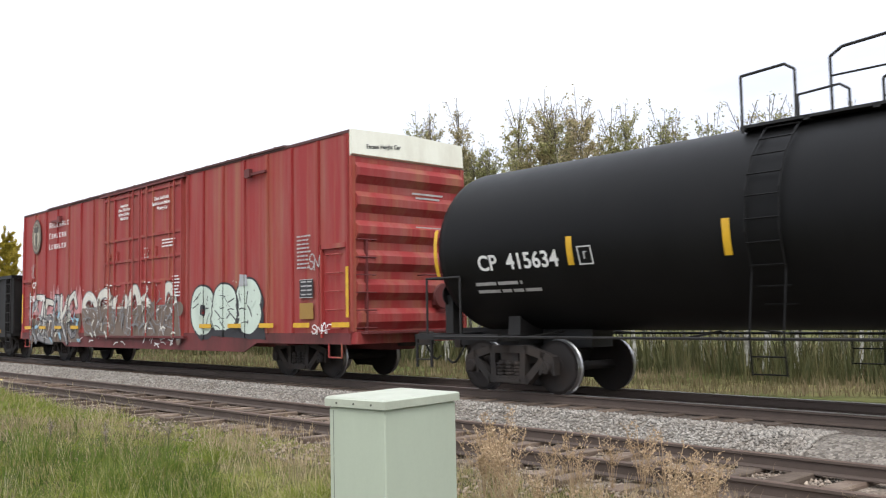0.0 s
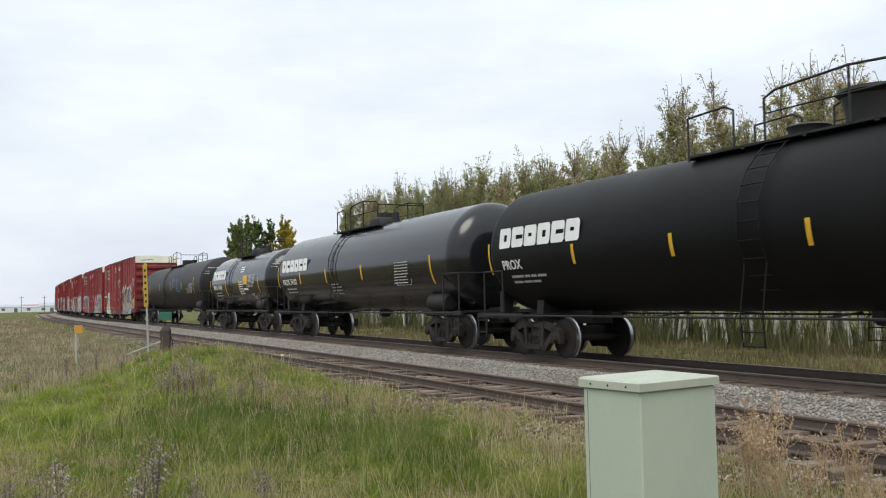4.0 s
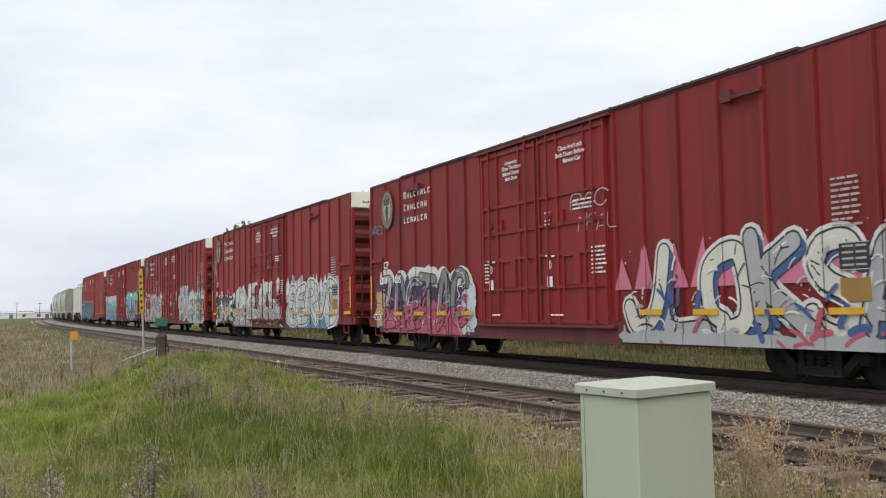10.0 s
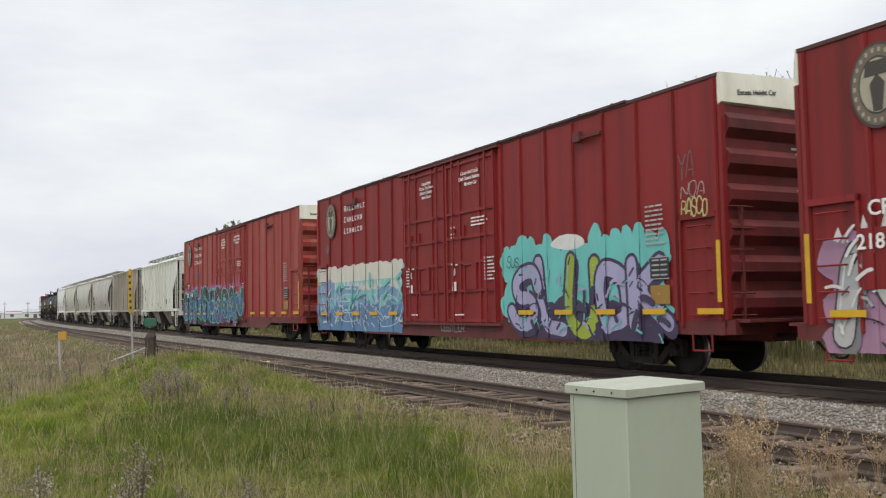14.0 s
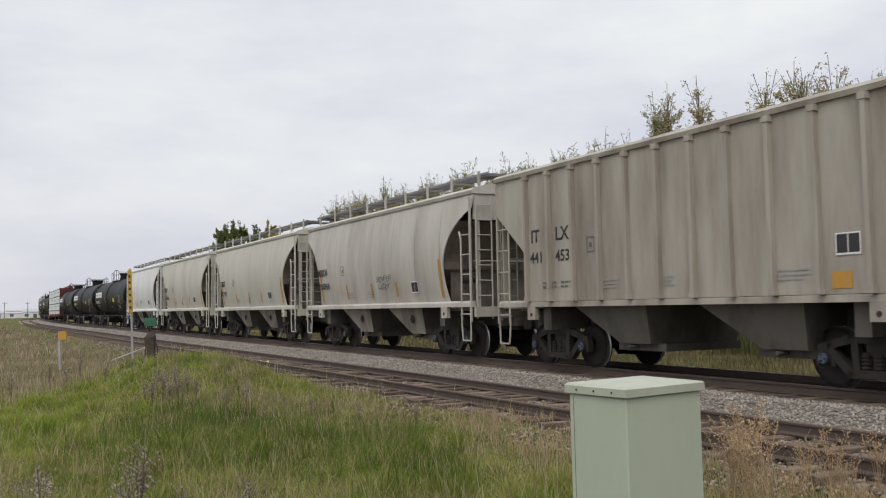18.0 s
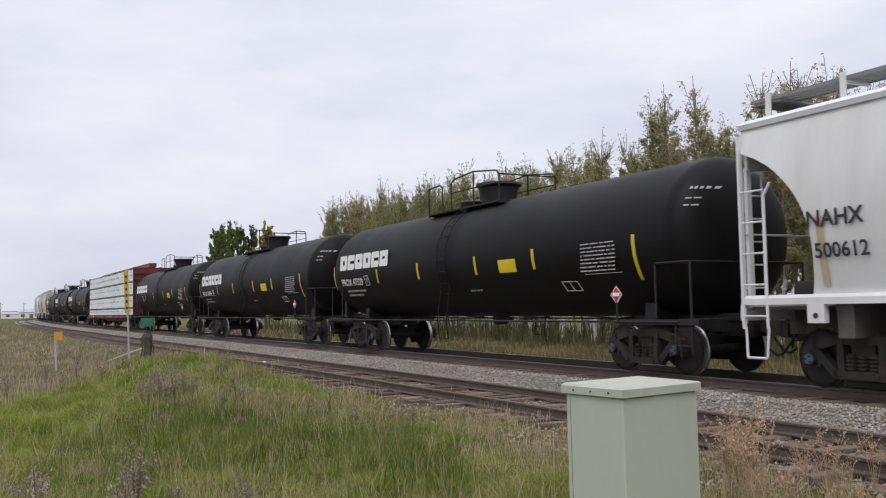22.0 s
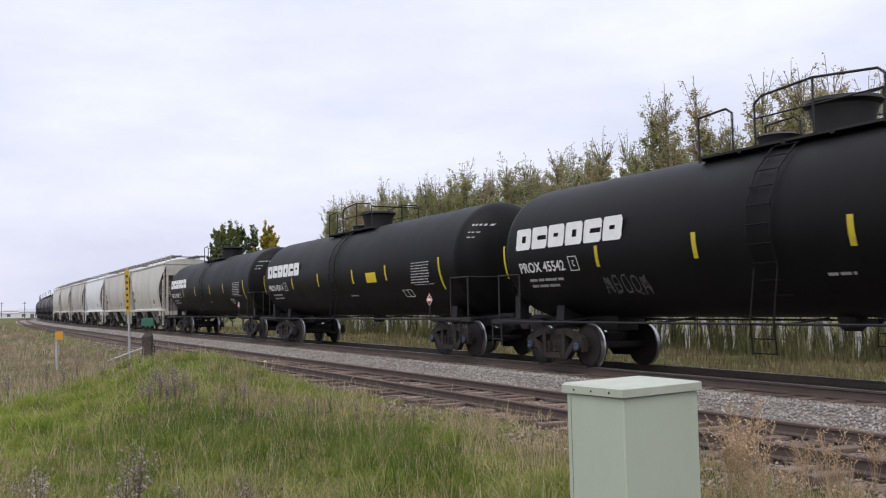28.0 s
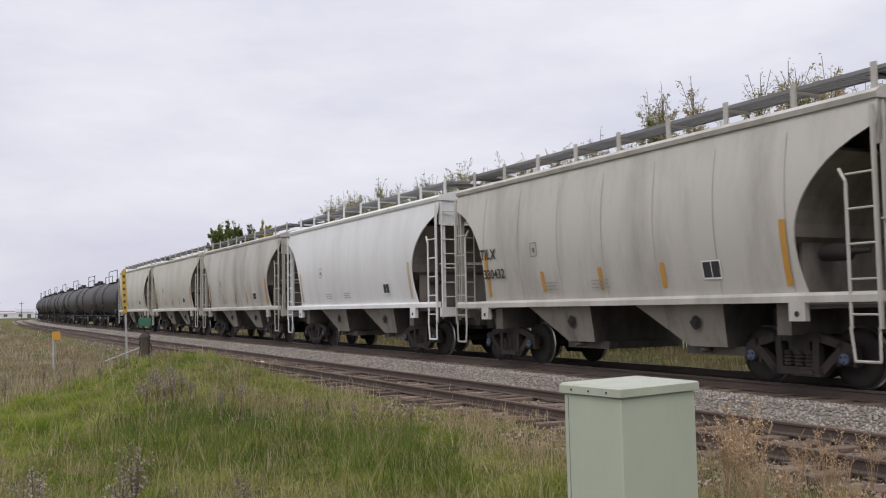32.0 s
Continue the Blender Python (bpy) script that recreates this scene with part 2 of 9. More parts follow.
M["fadedwhite"] = material("faded_white_stencil_paint", (0.40, 0.39, 0.38), 0.6, dirt=(0.2, 0.19, 0.18), dirt_amount=0.6, dirt_size=0.2)
M["greytext"] = material("worn_grey_stencil_paint", (0.13, 0.127, 0.122), 0.6, dirt=(0.06, 0.06, 0.06), dirt_amount=0.5, dirt_size=0.2)
M["palegrey"] = material("faint_grey_print", (0.27, 0.27, 0.265), 0.6, dirt=(0.4, 0.4, 0.39), dirt_amount=0.5, dirt_size=0.2)
M["darktext"] = material("dark_stencil_paint", (0.025, 0.025, 0.028), 0.6)
M["goldtext"] = material("dull_gold_stencil_paint", (0.38, 0.26, 0.07), 0.6)
M["placard"] = material("red_placard", (0.42, 0.04, 0.03), 0.5)
M["wrap"] = material("white_lumber_wrap", (0.74, 0.775, 0.77), 0.35, dirt=(0.46, 0.49, 0.49), dirt_amount=0.6, dirt_size=0.5, bump=0.6, bump_size=4)
M["green"] = material("green_wrap_edge", (0.012, 0.095, 0.045), 0.45)
M["strap"] = material("dark_strap", (0.07, 0.085, 0.08), 0.5)
M["hose"] = material("black_rubber_hose", (0.012, 0.012, 0.012), 0.7)


# ---------- mesh tools ----------
class Shape:
    """Vertices and faces of one mesh, with a material slot a face."""

    def __init__(self):
        self.v, self.f, self.s = [], [], []

    def add(self, verts, faces, slot=0):
        k = len(self.v)
        self.v += [tuple(p) for p in verts]
        self.f += [tuple(i + k for i in f) for f in faces]
        self.s += [slot] * len(faces)
        return self

    def box(self, x0, x1, y0, y1, z0, z1, slot=0, m=None):
        p = [(x, y, z) for x in (x0, x1) for y in (y0, y1) for z in (z0, z1)]
        if m is not None:
            p = [tuple(m @ Vector(a)) for a in p]
        return self.add(p, [(0, 1, 3, 2), (4, 6, 7, 5), (0, 4, 5, 1), (2, 3, 7, 6), (0, 2, 6, 4), (1, 5, 7, 3)], slot)

    def bevel(self, x0, x1, y0, y1, z0, z1, c=0.01, slot=0):
        """A box with its four upright edges and its top rim taken off."""
        def ring(z, i):
            a, b, d, e = x0 + i, x1 - i, y0 + i, y1 - i
            return [(a + c, d, z), (b - c, d, z), (b, d + c, z), (b, e - c, z), (b - c, e, z), (a + c, e, z), (a, e - c, z), (a, d + c, z)]
        return self.loft([ring(z0, 0), ring(z1 - c, 0), ring(z1, c)], slot)

    def loft(self, rings, slot=0, caps=True, closed=True):
        n = len(rings[0])
        k = len(self.v)
        for r in rings:
            self.v += [tuple(p) for p in r]
        faces = []
        for a in range(len(rings) - 1):
            for i in range(n if closed else n - 1):
                j = (i + 1) % n
                faces.append((k + a * n + i, k + a * n + j, k + (a + 1) * n + j, k + (a + 1) * n + i))
        if caps and closed:
            faces.append(tuple(k + i for i in reversed(range(n))))
            faces.append(tuple(k + (len(rings) - 1) * n + i for i in range(n)))
        self.f += faces
        self.s += [slot] * len(faces)
        return self

    def prism(self, outline, y0, y1, slot=0):
        """An outline in x, z, drawn through from y0 to y1."""
        return self.loft([[(x, y0, z) for x, z in outline], [(x, y1, z) for x, z in outline]], slot)

    def along(self, outline, x0, x1, slot=0):
        """An outline in y, z, drawn through from x0 to x1."""
        return self.loft([[(x0, y, z) for y, z in outline], [(x1, y, z) for y, z in outline]], slot)

    def rod(self, a, b, r=0.012, n=6, slot=0):
        a, b = Vector(a), Vector(b)
        d = (b - a).normalized()
        s = d.orthogonal().normalized()
        t = d.cross(s)
        ring = [s * math.cos(2 * math.pi * i / n) * r + t * math.sin(2 * math.pi * i / n) * r for i in range(n)]
        return self.loft([[a + p for p in ring], [b + p for p in ring]], slot)

    def pipe(self, points, r=0.012, n=6, slot=0):
        for a, b in zip(points, points[1:]):
            self.rod(a, b, r, n, slot)
        return self

    def turned(self, profile, n=24, slot=0, axis="y", at=(0, 0, 0), caps=True):
        """A profile of (along, radius) turned about an axis."""
        rings = []
        for d, r in profile:
            ring = []
            for i in range(n):
                a = 2 * math.pi * i / n
                c, s = math.cos(a) * r, math.sin(a) * r
                p = {"y": (c, d, s), "x": (d, c, s), "z": (c, s, d)}[axis]
                ring.append((p[0] + at[0], p[1] + at[1], p[2] + at[2]))
            rings.append(ring)
        return self.loft(rings, slot, caps)

    def mesh(self, name, mats, smooth=False):
        me = bpy.data.meshes.new(name)
        me.from_pydata(self.v, [], self.f)
        for m in mats:
            me.materials.append(m)
        if len(mats) > 1:
            me.polygons.foreach_set("material_index", self.s)
        b = bmesh.new()
        b.from_mesh(me)
        bmesh.ops.recalc_face_normals(b, faces=b.faces)
        b.to_mesh(me)
        b.free()
        if smooth:
            me.shade_smooth()
            me.set_sharp_from_angle(angle=radians(35))
        return me


def part(name, shape, mats, parent, label="", m=None, smooth=False):
    """One mesh object under a thing or a part."""
    mats = mats if isinstance(mats, (list, tuple)) else [mats]
    me = shape.mesh(name, mats, smooth) if isinstance(shape, Shape) else shape
    ob = new(name, me)
    ob.parent = parent
    if m is not None:
        ob.matrix_basis = m
    if label:
        ob["label"] = label
    if name in ("stencil_text", "name_stencil", "door_stencil", "data_table", "printed_text"):
        ob["kind"] = "stuff"
    return ob


def thing(name, label, category, group="", kind="", m=None):
    ob = new(name)
    ob.empty_display_size = 0.5
    if m is not None:
        ob.matrix_basis = m
    return tagged(ob, label, category, group, kind)


WORDS = {}


def words(text, size, mat, spacing=1.0):
    """The mesh of a line of lettering, centred at its left foot, facing the near side of a car."""
    key = (text, size, mat.name, spacing)
    if key not in WORDS:
        cu = bpy.data.curves.new("lettering", "FONT")
        cu.body, cu.size, cu.extrude, cu.space_character, cu.resolution_u = text, size, 0.0015, spacing, 3
        cu.offset = size * 0.018
        ob = bpy.data.objects.new("lettering", cu)
        me = bpy.data.meshes.new_from_object(ob)
        bpy.data.objects.remove(ob)
        me.transform(Euler((radians(90), 0, 0)).to_matrix().to_4x4())
        me.materials.clear()
        me.materials.append(mat)
        WORDS[key] = me
    return WORDS[key]


def bars(rows, width, height, gap, slot=0, seed=0, bits=3):
    """Lines of small writing that cannot be read: broken bars in x, z, from the top down."""
    s, rnd = Shape(), random.Random(seed)
    for r in range(rows):
        x, z = 0.0, -r * (height + gap)
        end = width * rnd.uniform(0.7, 1.0)
        while x < end - 0.02:
            w = min(end - x, width / bits * rnd.uniform(0.4, 1.1))
            s.box(x, x + w, 0, 0.002, z - height, z, slot)
            x += w + height * 0.8
    return s


# ---------- rolling stock: shared parts ----------
MADE = {}


def made(key, build, mats, smooth=False):
    """A mesh that is built once and shared."""
    if key not in MADE:
        s = Shape()
        build(s)
        MADE[key] = s.mesh(key.split("/")[0], mats if isinstance(mats, (list, tuple)) else [mats], smooth)
    return MADE[key]


def band(s, points, w, y0, y1, slot=0):
    """A bent bar of width w in x, z, from y0 to y1."""
    for (ax, az), (bx, bz) in zip(points, points[1:]):
        d = math.hypot(bx - ax, bz - az)
        nx, nz = -(bz - az) / d * w / 2, (bx - ax) / d * w / 2
        ex, ez = (bx - ax) / d * w * 0.35, (bz - az) / d * w * 0.35
        s.prism([(ax - ex + nx, az - ez + nz), (bx + ex + nx, bz + ez + nz), (bx + ex - nx, bz + ez - nz), (ax - ex - nx, az - ez - nz)], y0, y1, slot)


def side_frame_shape(s):
    for y0, y1 in ((-0.07, 0.07),):
        band(s, [(-0.98, 0.60), (-0.80, 0.66), (-0.42, 0.76), (0.42, 0.76), (0.80, 0.66), (0.98, 0.60)], 0.13, y0, y1)
        band(s, [(-0.78, 0.56), (-0.44, 0.24), (0.44, 0.24), (0.78, 0.56)], 0.13, y0 - 0.004, y1 - 0.004)
        band(s, [(-0.34, 0.26), (-0.36, 0.72)], 0.12, y0 - 0.008, y1 - 0.008)
        band(s, [(0.34, 0.26), (0.36, 0.72)], 0.12, y0 - 0.008, y1 - 0.008)
        for x in (-0.89, 0.89):
            s.box(x - 0.15, x + 0.15, y0 + 0.01, y1 + 0.01, 0.54, 0.64)
            s.box(x - 0.17, x - 0.11, y0, y1, 0.34, 0.58)
            s.box(x + 0.11, x + 0.17, y0, y1, 0.34, 0.58)
    s.box(-0.3, 0.3, -0.1, 0.1, 0.19, 0.26)


def spring_shape(s):
    s.turned([(0.26, 0.07)] + [p for k in range(5) for p in ((0.272 + k * 0.057, 0.09), (0.30 + k * 0.057, 0.09), (0.306 + k * 0.057, 0.07))] + [(0.56, 0.07)], 8, axis="z")


def wheelset_shape(s):
    s.turned([(-1.0, 0.075), (1.0, 0.075)], 12)
    for side in (-1, 1):
        y = 0.715 * side
        s.turned([(y - 0.03 * side, 0.16), (y - 0.03 * side, 0.36), (y - 0.05 * side, 0.40), (y - 0.05 * side, 0.478), (y - 0.02 * side, 0.482)], 36)
        s.turned([(y - 0.02 * side, 0.482), (y, 0.459), (y + 0.085 * side, 0.455)], 36, slot=1, caps=False)
        s.turned([(y + 0.085 * side, 0.455), (y + 0.085 * side, 0.40), (y + 0.05 * side, 0.37), (y + 0.055 * side, 0.2), (y + 0.09 * side, 0.15)], 36)
        s.turned([(0.88 * side, 0.10), (1.09 * side, 0.115), (1.12 * side, 0.10)], 14)
        s.turned([(1.12 * side, 0.085), (1.135 * side, 0.08)], 12, slot=2)
        for i in range(3):
            a = i * 2.094
            s.box(0.05 * math.cos(a) - 0.012, 0.05 * math.cos(a) + 0.012, min(1.13 * side, 1.15 * side), max(1.13 * side, 1.15 * side), 0.05 * math.sin(a) - 0.012, 0.05 * math.sin(a) + 0.012)


def bolster_shape(s):
    s.box(-0.2, 0.2, -1.02, 1.02, 0.50, 0.70)
    s.turned([(0.70, 0.28), (0.80, 0.26)], 16, axis="z")
    s.box(-0.6, 0.6, -0.35, 0.35, 0.38, 0.5)
    for x in (-0.40, 0.40):
        s.box(x - 0.05, x + 0.05, -0.85, 0.85, 0.36, 0.46)


def coupler_shape(s):
    s.box(-0.75, 0.05, -0.19, 0.19, 0.70, 1.02)
    s.box(0.0, 0.30, -0.08, 0.08, 0.78, 0.94)
    s.prism([(0.28, 0.72), (0.58, 0.72), (0.62, 0.76), (0.62, 0.98), (0.58, 1.0), (0.28, 1.0)], -0.16, -0.02)
    s.prism([(0.28, 0.74), (0.44, 0.74), (0.44, 0.98), (0.28, 0.98)], -0.02, 0.14)


def hose_shape(s):
    pts = [(0.0, 0.25, 0.82), (0.15, 0.24, 0.62), (0.35, 0.2, 0.45), (0.55, 0.12, 0.42), (0.75, 0.05, 0.5)]
    s.pipe(pts, 0.022)


def trucks(car, centre, cap="truck"):
    for x in (-centre, centre):
        t = part("truck", made("truck", bolster_shape, M["truck"]), None, car, "dusty cast-steel four-wheel truck", pose(x, 0, 0))
        for y in (-1.0, 1.0):
            part("side_frame", made("side_frame", side_frame_shape, M["truck"]), None, t, m=pose(0, y, 0))
            for sx in (-0.2, 0.0, 0.2):
                part("spring", made("spring", spring_shape, M["truck"]), None, t, m=pose(sx, y, 0))
        for wx in (-0.89, 0.89):
            part("wheelset", made("wheelset/" + cap, wheelset_shape, [M["wheel"], M["tread"], M[cap]], True), None, t, "rusty wheels with polished treads", pose(wx, 0, 0.457))


def couplings(car, half):
    for e in (-1, 1):
        part("coupler", made("coupler", coupler_shape, M["truck"]), None, car, m=pose(e * half, 0, 0, 0, 0, 0 if e > 0 else 180))
        part("air_hose", made("air_hose", hose_shape, M["hose"]), None, car, m=pose(e * half, 0, 0, 0, 0, 0 if e > 0 else 180))


def ladder_shape(s, x0, x1, y, z0, z1, n, r=0.013):
    for x in (x0, x1):
        s.box(x - 0.018, x + 0.018, y - 0.01, y + 0.03, z0, z1)
    for i in range(n):
        z = z0 + (z1 - z0) * (i + 0.5) / n
        s.rod((x0, y, z), (x1, y, z), r)


def letter(car, text, x, z, size, mat, y, label="", spacing=1.0, tilt=0.0):
    return part("lettering", words(text, size, mat, spacing), None, car, label, pose(x, y, z, tilt))


# ---------- spray paint ----------
def stroke(s, pts, w, y, slot):
    """A run of thick strokes with round ends, each a hair in front of the last."""
    for (ax, az), (bx, bz) in zip(pts, pts[1:]):
        a0 = math.atan2(bz - az, bx - ax)
        ring = [(ax + w / 2 * math.cos(a0 + math.pi / 2 + i * math.pi / 5), y, az + w / 2 * math.sin(a0 + math.pi / 2 + i * math.pi / 5)) for i in range(6)]
        ring += [(bx + w / 2 * math.cos(a0 - math.pi / 2 + i * math.pi / 5), y, bz + w / 2 * math.sin(a0 - math.pi / 2 + i * math.pi / 5)) for i in range(6)]
        s.add(ring, [tuple(range(12))], slot)
        y -= 0.0001
    return y


GLYPHS = [[(0.1, 0), (0.1, 1), (0.85, 0.85), (0.8, 0.5), (0.15, 0.45)], [(0.9, 0.9), (0.2, 0.95), (0.12, 0.1), (0.9, 0.05)], [(0.05, 0), (0.3, 1), (0.55, 0.35), (0.8, 1), (0.95, 0)],
          [(0.9, 0.95), (0.15, 0.85), (0.2, 0.5), (0.85, 0.5), (0.85, 0.1), (0.1, 0.05)], [(0.05, 0), (0.5, 1), (0.95, 0.02), (0.7, 0.4), (0.25, 0.35)], [(0.1, 1), (0.15, 0.1), (0.8, 0.0), (0.9, 0.95)],
          [(0.15, 0), (0.1, 1), (0.5, 0.5), (0.9, 1), (0.45, 0.5), (0.9, 0)], [(0.1, 0.95), (0.9, 1), (0.45, 0.95), (0.5, 0.0), (0.3, 0.3)], [(0.15, 0.1), (0.1, 0.9), (0.8, 0.95), (0.9, 0.15), (0.2, 0.05)]]


def rounded(pts):
    """The same run of points with its corners cut twice."""
    for _ in range(2):
        out = [pts[0]]
        for (ax, az), (bx, bz) in zip(pts, pts[1:]):
            out += [(ax * 0.75 + bx * 0.25, az * 0.75 + bz * 0.25), (ax * 0.25 + bx * 0.75, az * 0.25 + bz * 0.75)]
        pts = out + [pts[-1]]
    return pts


CHALK = material("chalk_white_spray_paint", (0.66, 0.66, 0.64), 0.55, dirt=(0.4, 0.39, 0.38), dirt_amount=0.5, dirt_size=0.4)
# letter skeletons on a grid five wide and five high: runs of points, column then row
RUNS = {"A": "00.14.34.40|11.31", "B": "00.04.34.43.32.02|32.41.30.00", "C": "43.34.14.03.01.10.30.41", "D": "00.04.24.43.41.20.00", "E": "44.04.00.40|02.32", "F": "00.04.44|02.32",
        "G": "43.34.14.03.01.10.40.42.22", "H": "00.04|40.44|02.42", "I": "20.24", "J": "44.41.30.10.01", "K": "00.04|44.02.40", "L": "04.00.40", "M": "00.04.22.44.40", "N": "00.04.40.44",
        "O": "10.01.03.14.34.43.41.30.10", "P": "00.04.34.43.32.02", "R": "00.04.34.43.32.02|22.40", "S": "43.34.14.03.12.32.41.30.10.01", "T": "04.44|24.20", "U": "04.01.10.30.41.44", "V": "04.20.44",
        "W": "04.10.23.30.44", "X": "00.44|04.40", "Y": "04.22.44|22.20", "Z": "04.44.00.40"}
POSTS = (0.08, 1.15, 2.2, 3.22, 4.22, 5.22, 6.2, 7.02, 12.3, 13.12, 14.1, 15.1, 16.1, 17.1, 18.1, 19.12)


def cut(poly, axis, at, keep):
    """The part of a convex outline in x, z on one side of a line."""
    out = []
    for (p, q) in zip(poly, poly[1:] + poly[:1]):
        dp, dq = (p[axis] - at) * keep, (q[axis] - at) * keep
        if dp >= 0:
            out.append(p)
        if (dp > 0 > dq) or (dp < 0 < dq):
            t = dp / (dp - dq)
            out.append((p[0] + (q[0] - p[0]) * t, p[1] + (q[1] - p[1]) * t))
    return out


def capsule(a, b, w):
    """A thick line with round ends as an outline in x, z."""
    a0 = math.atan2(b[1] - a[1], b[0] - a[0])
    ring = [(a[0] + w / 2 * math.cos(a0 + math.pi / 2 + i * math.pi / 5), a[1] + w / 2 * math.sin(a0 + math.pi / 2 + i * math.pi / 5)) for i in range(6)]
    return ring + [(b[0] + w / 2 * math.cos(a0 - math.pi / 2 + i * math.pi / 5), b[1] + w / 2 * math.sin(a0 - math.pi / 2 + i * math.pi / 5)) for i in range(6)]


class Spray:
    """Coats of spray paint on the near side of a boxcar: they follow its posts and doors, each a hair in front of the last."""

    def __init__(self, car, seed, door=False):
        self.car, self.rnd, self.s, self.lift, self.mats = car, random.Random(seed), Shape(), 0.0, []
        h = BOX / 2
        self.bands = [] if door else [(p - h - 0.06, p - h + 0.06) for p in POSTS]
        self.base = -1.672 if door else -1.606

    def slot(self, mat):
        if mat not in self.mats:
            self.mats.append(mat)
        return self.mats.index(mat)

    def coat(self, poly, mat, z0=0.6, z1=9.0):
        """One patch of paint, cut off below z0 and above z1 and bent round the posts."""
        k = self.slot(mat)
        poly = cut(cut(list(poly), 1, z0, 1), 1, z1, -1)
        if len(poly) < 3:
            return
        self.lift += 0.00004
        y, yp = self.base - self.lift, -1.629 - self.lift
        for a, b in self.bands:
            if max(p[0] for p in poly) <= a:
                break
            if min(p[0] for p in poly) >= b:
                continue
            left, mid, poly = cut(poly, 0, a, -1), cut(cut(poly, 0, a, 1), 0, b, -1), cut(poly, 0, b, 1)
            if len(left) > 2:
                self.s.add([(x, y, z) for x, z in left], [tuple(range(len(left)))], k)
            if len(mid) > 2:
                self.s.add([(x, yp, z) for x, z in mid], [tuple(range(len(mid)))], k)
                for e in (a, b):
                    zs = [z for x, z in mid if abs(x - e) < 1e-6]
                    if len(zs) > 1 and max(zs) - min(zs) > 0.005:
                        self.s.add([(e, y, min(zs)), (e, yp, min(zs)), (e, yp, max(zs)), (e, y, max(zs))], [(0, 1, 2, 3)], k)
            if len(poly) < 3:
                return
        self.s.add([(x, y, z) for x, z in poly], [tuple(range(len(poly)))], k)

    def line(self, pts, w, mat, z0=0.6, z1=9.0):
        for a, b in zip(pts, pts[1:]):
            self.coat(capsule(a, b, w), mat, z0, z1)

    def blob(self, x, z, rx, rz, mat, z0=0.6):
        ph = self.rnd.uniform(0, 6)
        self.coat([(x + rx * (1 + 0.1 * math.sin(3 * i * 0.524 + ph)) * math.cos(i * 0.524), z + rz * (1 + 0.1 * math.sin(2 * i * 0.524 + ph)) * math.sin(i * 0.524)) for i in range(12)], mat, z0)

    def ground(self, x0, x1, z0, z1, mat, ragged=0.12, step=0.3, z_foot=0.6):
        """A painted ground with a cloudy edge."""
        self.coat([(x0 + ragged, z0), (x1 - ragged, z0), (x1 - ragged, z1 - ragged), (x0 + ragged, z1 - ragged)], mat, z_foot)
        n = max(2, int((x1 - x0) / step))
        for i in range(n + 1):
            x = x0 + ragged + (x1 - x0 - 2 * ragged) * i / n
            self.blob(x, z1 - ragged * self.rnd.uniform(0.7, 1.8), step * self.rnd.uniform(0.5, 0.9), ragged * self.rnd.uniform(1.0, 2.2), mat, z_foot)
        for x in (x0 + ragged, x1 - ragged):
            for j in range(max(2, int((z1 - z0) / step))):
                self.blob(x, z0 + (z1 - z0 - ragged) * self.rnd.random(), ragged * self.rnd.uniform(0.6, 1.3), step * self.rnd.uniform(0.3, 0.8), mat, z_foot)

    def flames(self, x0, x1, z, tall, mat, step=0.25):
        """A row of pointed tongues."""
        n = max(2, int((x1 - x0) / step))
        for i in range(n):
            x = x0 + (x1 - x0) * (i + self.rnd.random()) / n
            self.coat([(x - step * 0.8, z - 0.3), (x + step * 0.8, z - 0.3), (x + self.rnd.uniform(-0.1, 0.15), z + tall * self.rnd.uniform(0.3, 1.0))], mat)

    def runs(self, ch, x, z, w, h, soft, lean):
        out = []
        for run in RUNS[ch].split("|"):
            pts = []
            for p in run.split("."):
                px, pz = int(p[0]) / 4 + self.rnd.uniform(-0.1, 0.1), int(p[1]) / 4 + self.rnd.uniform(-0.07, 0.07)
                pts.append((x + w * (px + lean * (pz - 0.5)), z + h * pz))
            out.append(rounded(pts) if soft else pts)
        return out

    def letters(self, text, x0, x1, z0, z1, top, foot=None, split=0.45, line=None, rim=None, glow=None, shade=None, shine=None, fat=0.42, edge=0.035, soft=True, glow_wide=0.22, specks=(), odd=(), over=1.12):
        """Interlocking fat letters: a glow and a rim round them all, then each with its drop shade, outline, fill and shine."""
        n = len(text)
        cell = (x1 - x0) / n
        f = 0.68 * fat * cell
        hh = z1 - z0
        made_runs = []
        for i, ch in enumerate(text):
            w = cell * over - f
            lo, hi = z0 + f / 2 + self.rnd.uniform(-0.04, 0.08) * hh, z1 - f / 2 - self.rnd.uniform(0.0, 0.14) * hh
            made_runs.append(self.runs(ch, x0 + cell * i + f / 2 - cell * (over - 1) / 2, lo, w, hi - lo, soft, self.rnd.uniform(-0.18, 0.18)))
        for mat, wide in ((glow, 2 * glow_wide), (rim, 0.14)):
            if mat:
                for rr in made_runs:
                    for r in rr:
                        self.line(r, f + 2 * edge + wide, mat)
        order = list(range(n))
        self.rnd.shuffle(order)
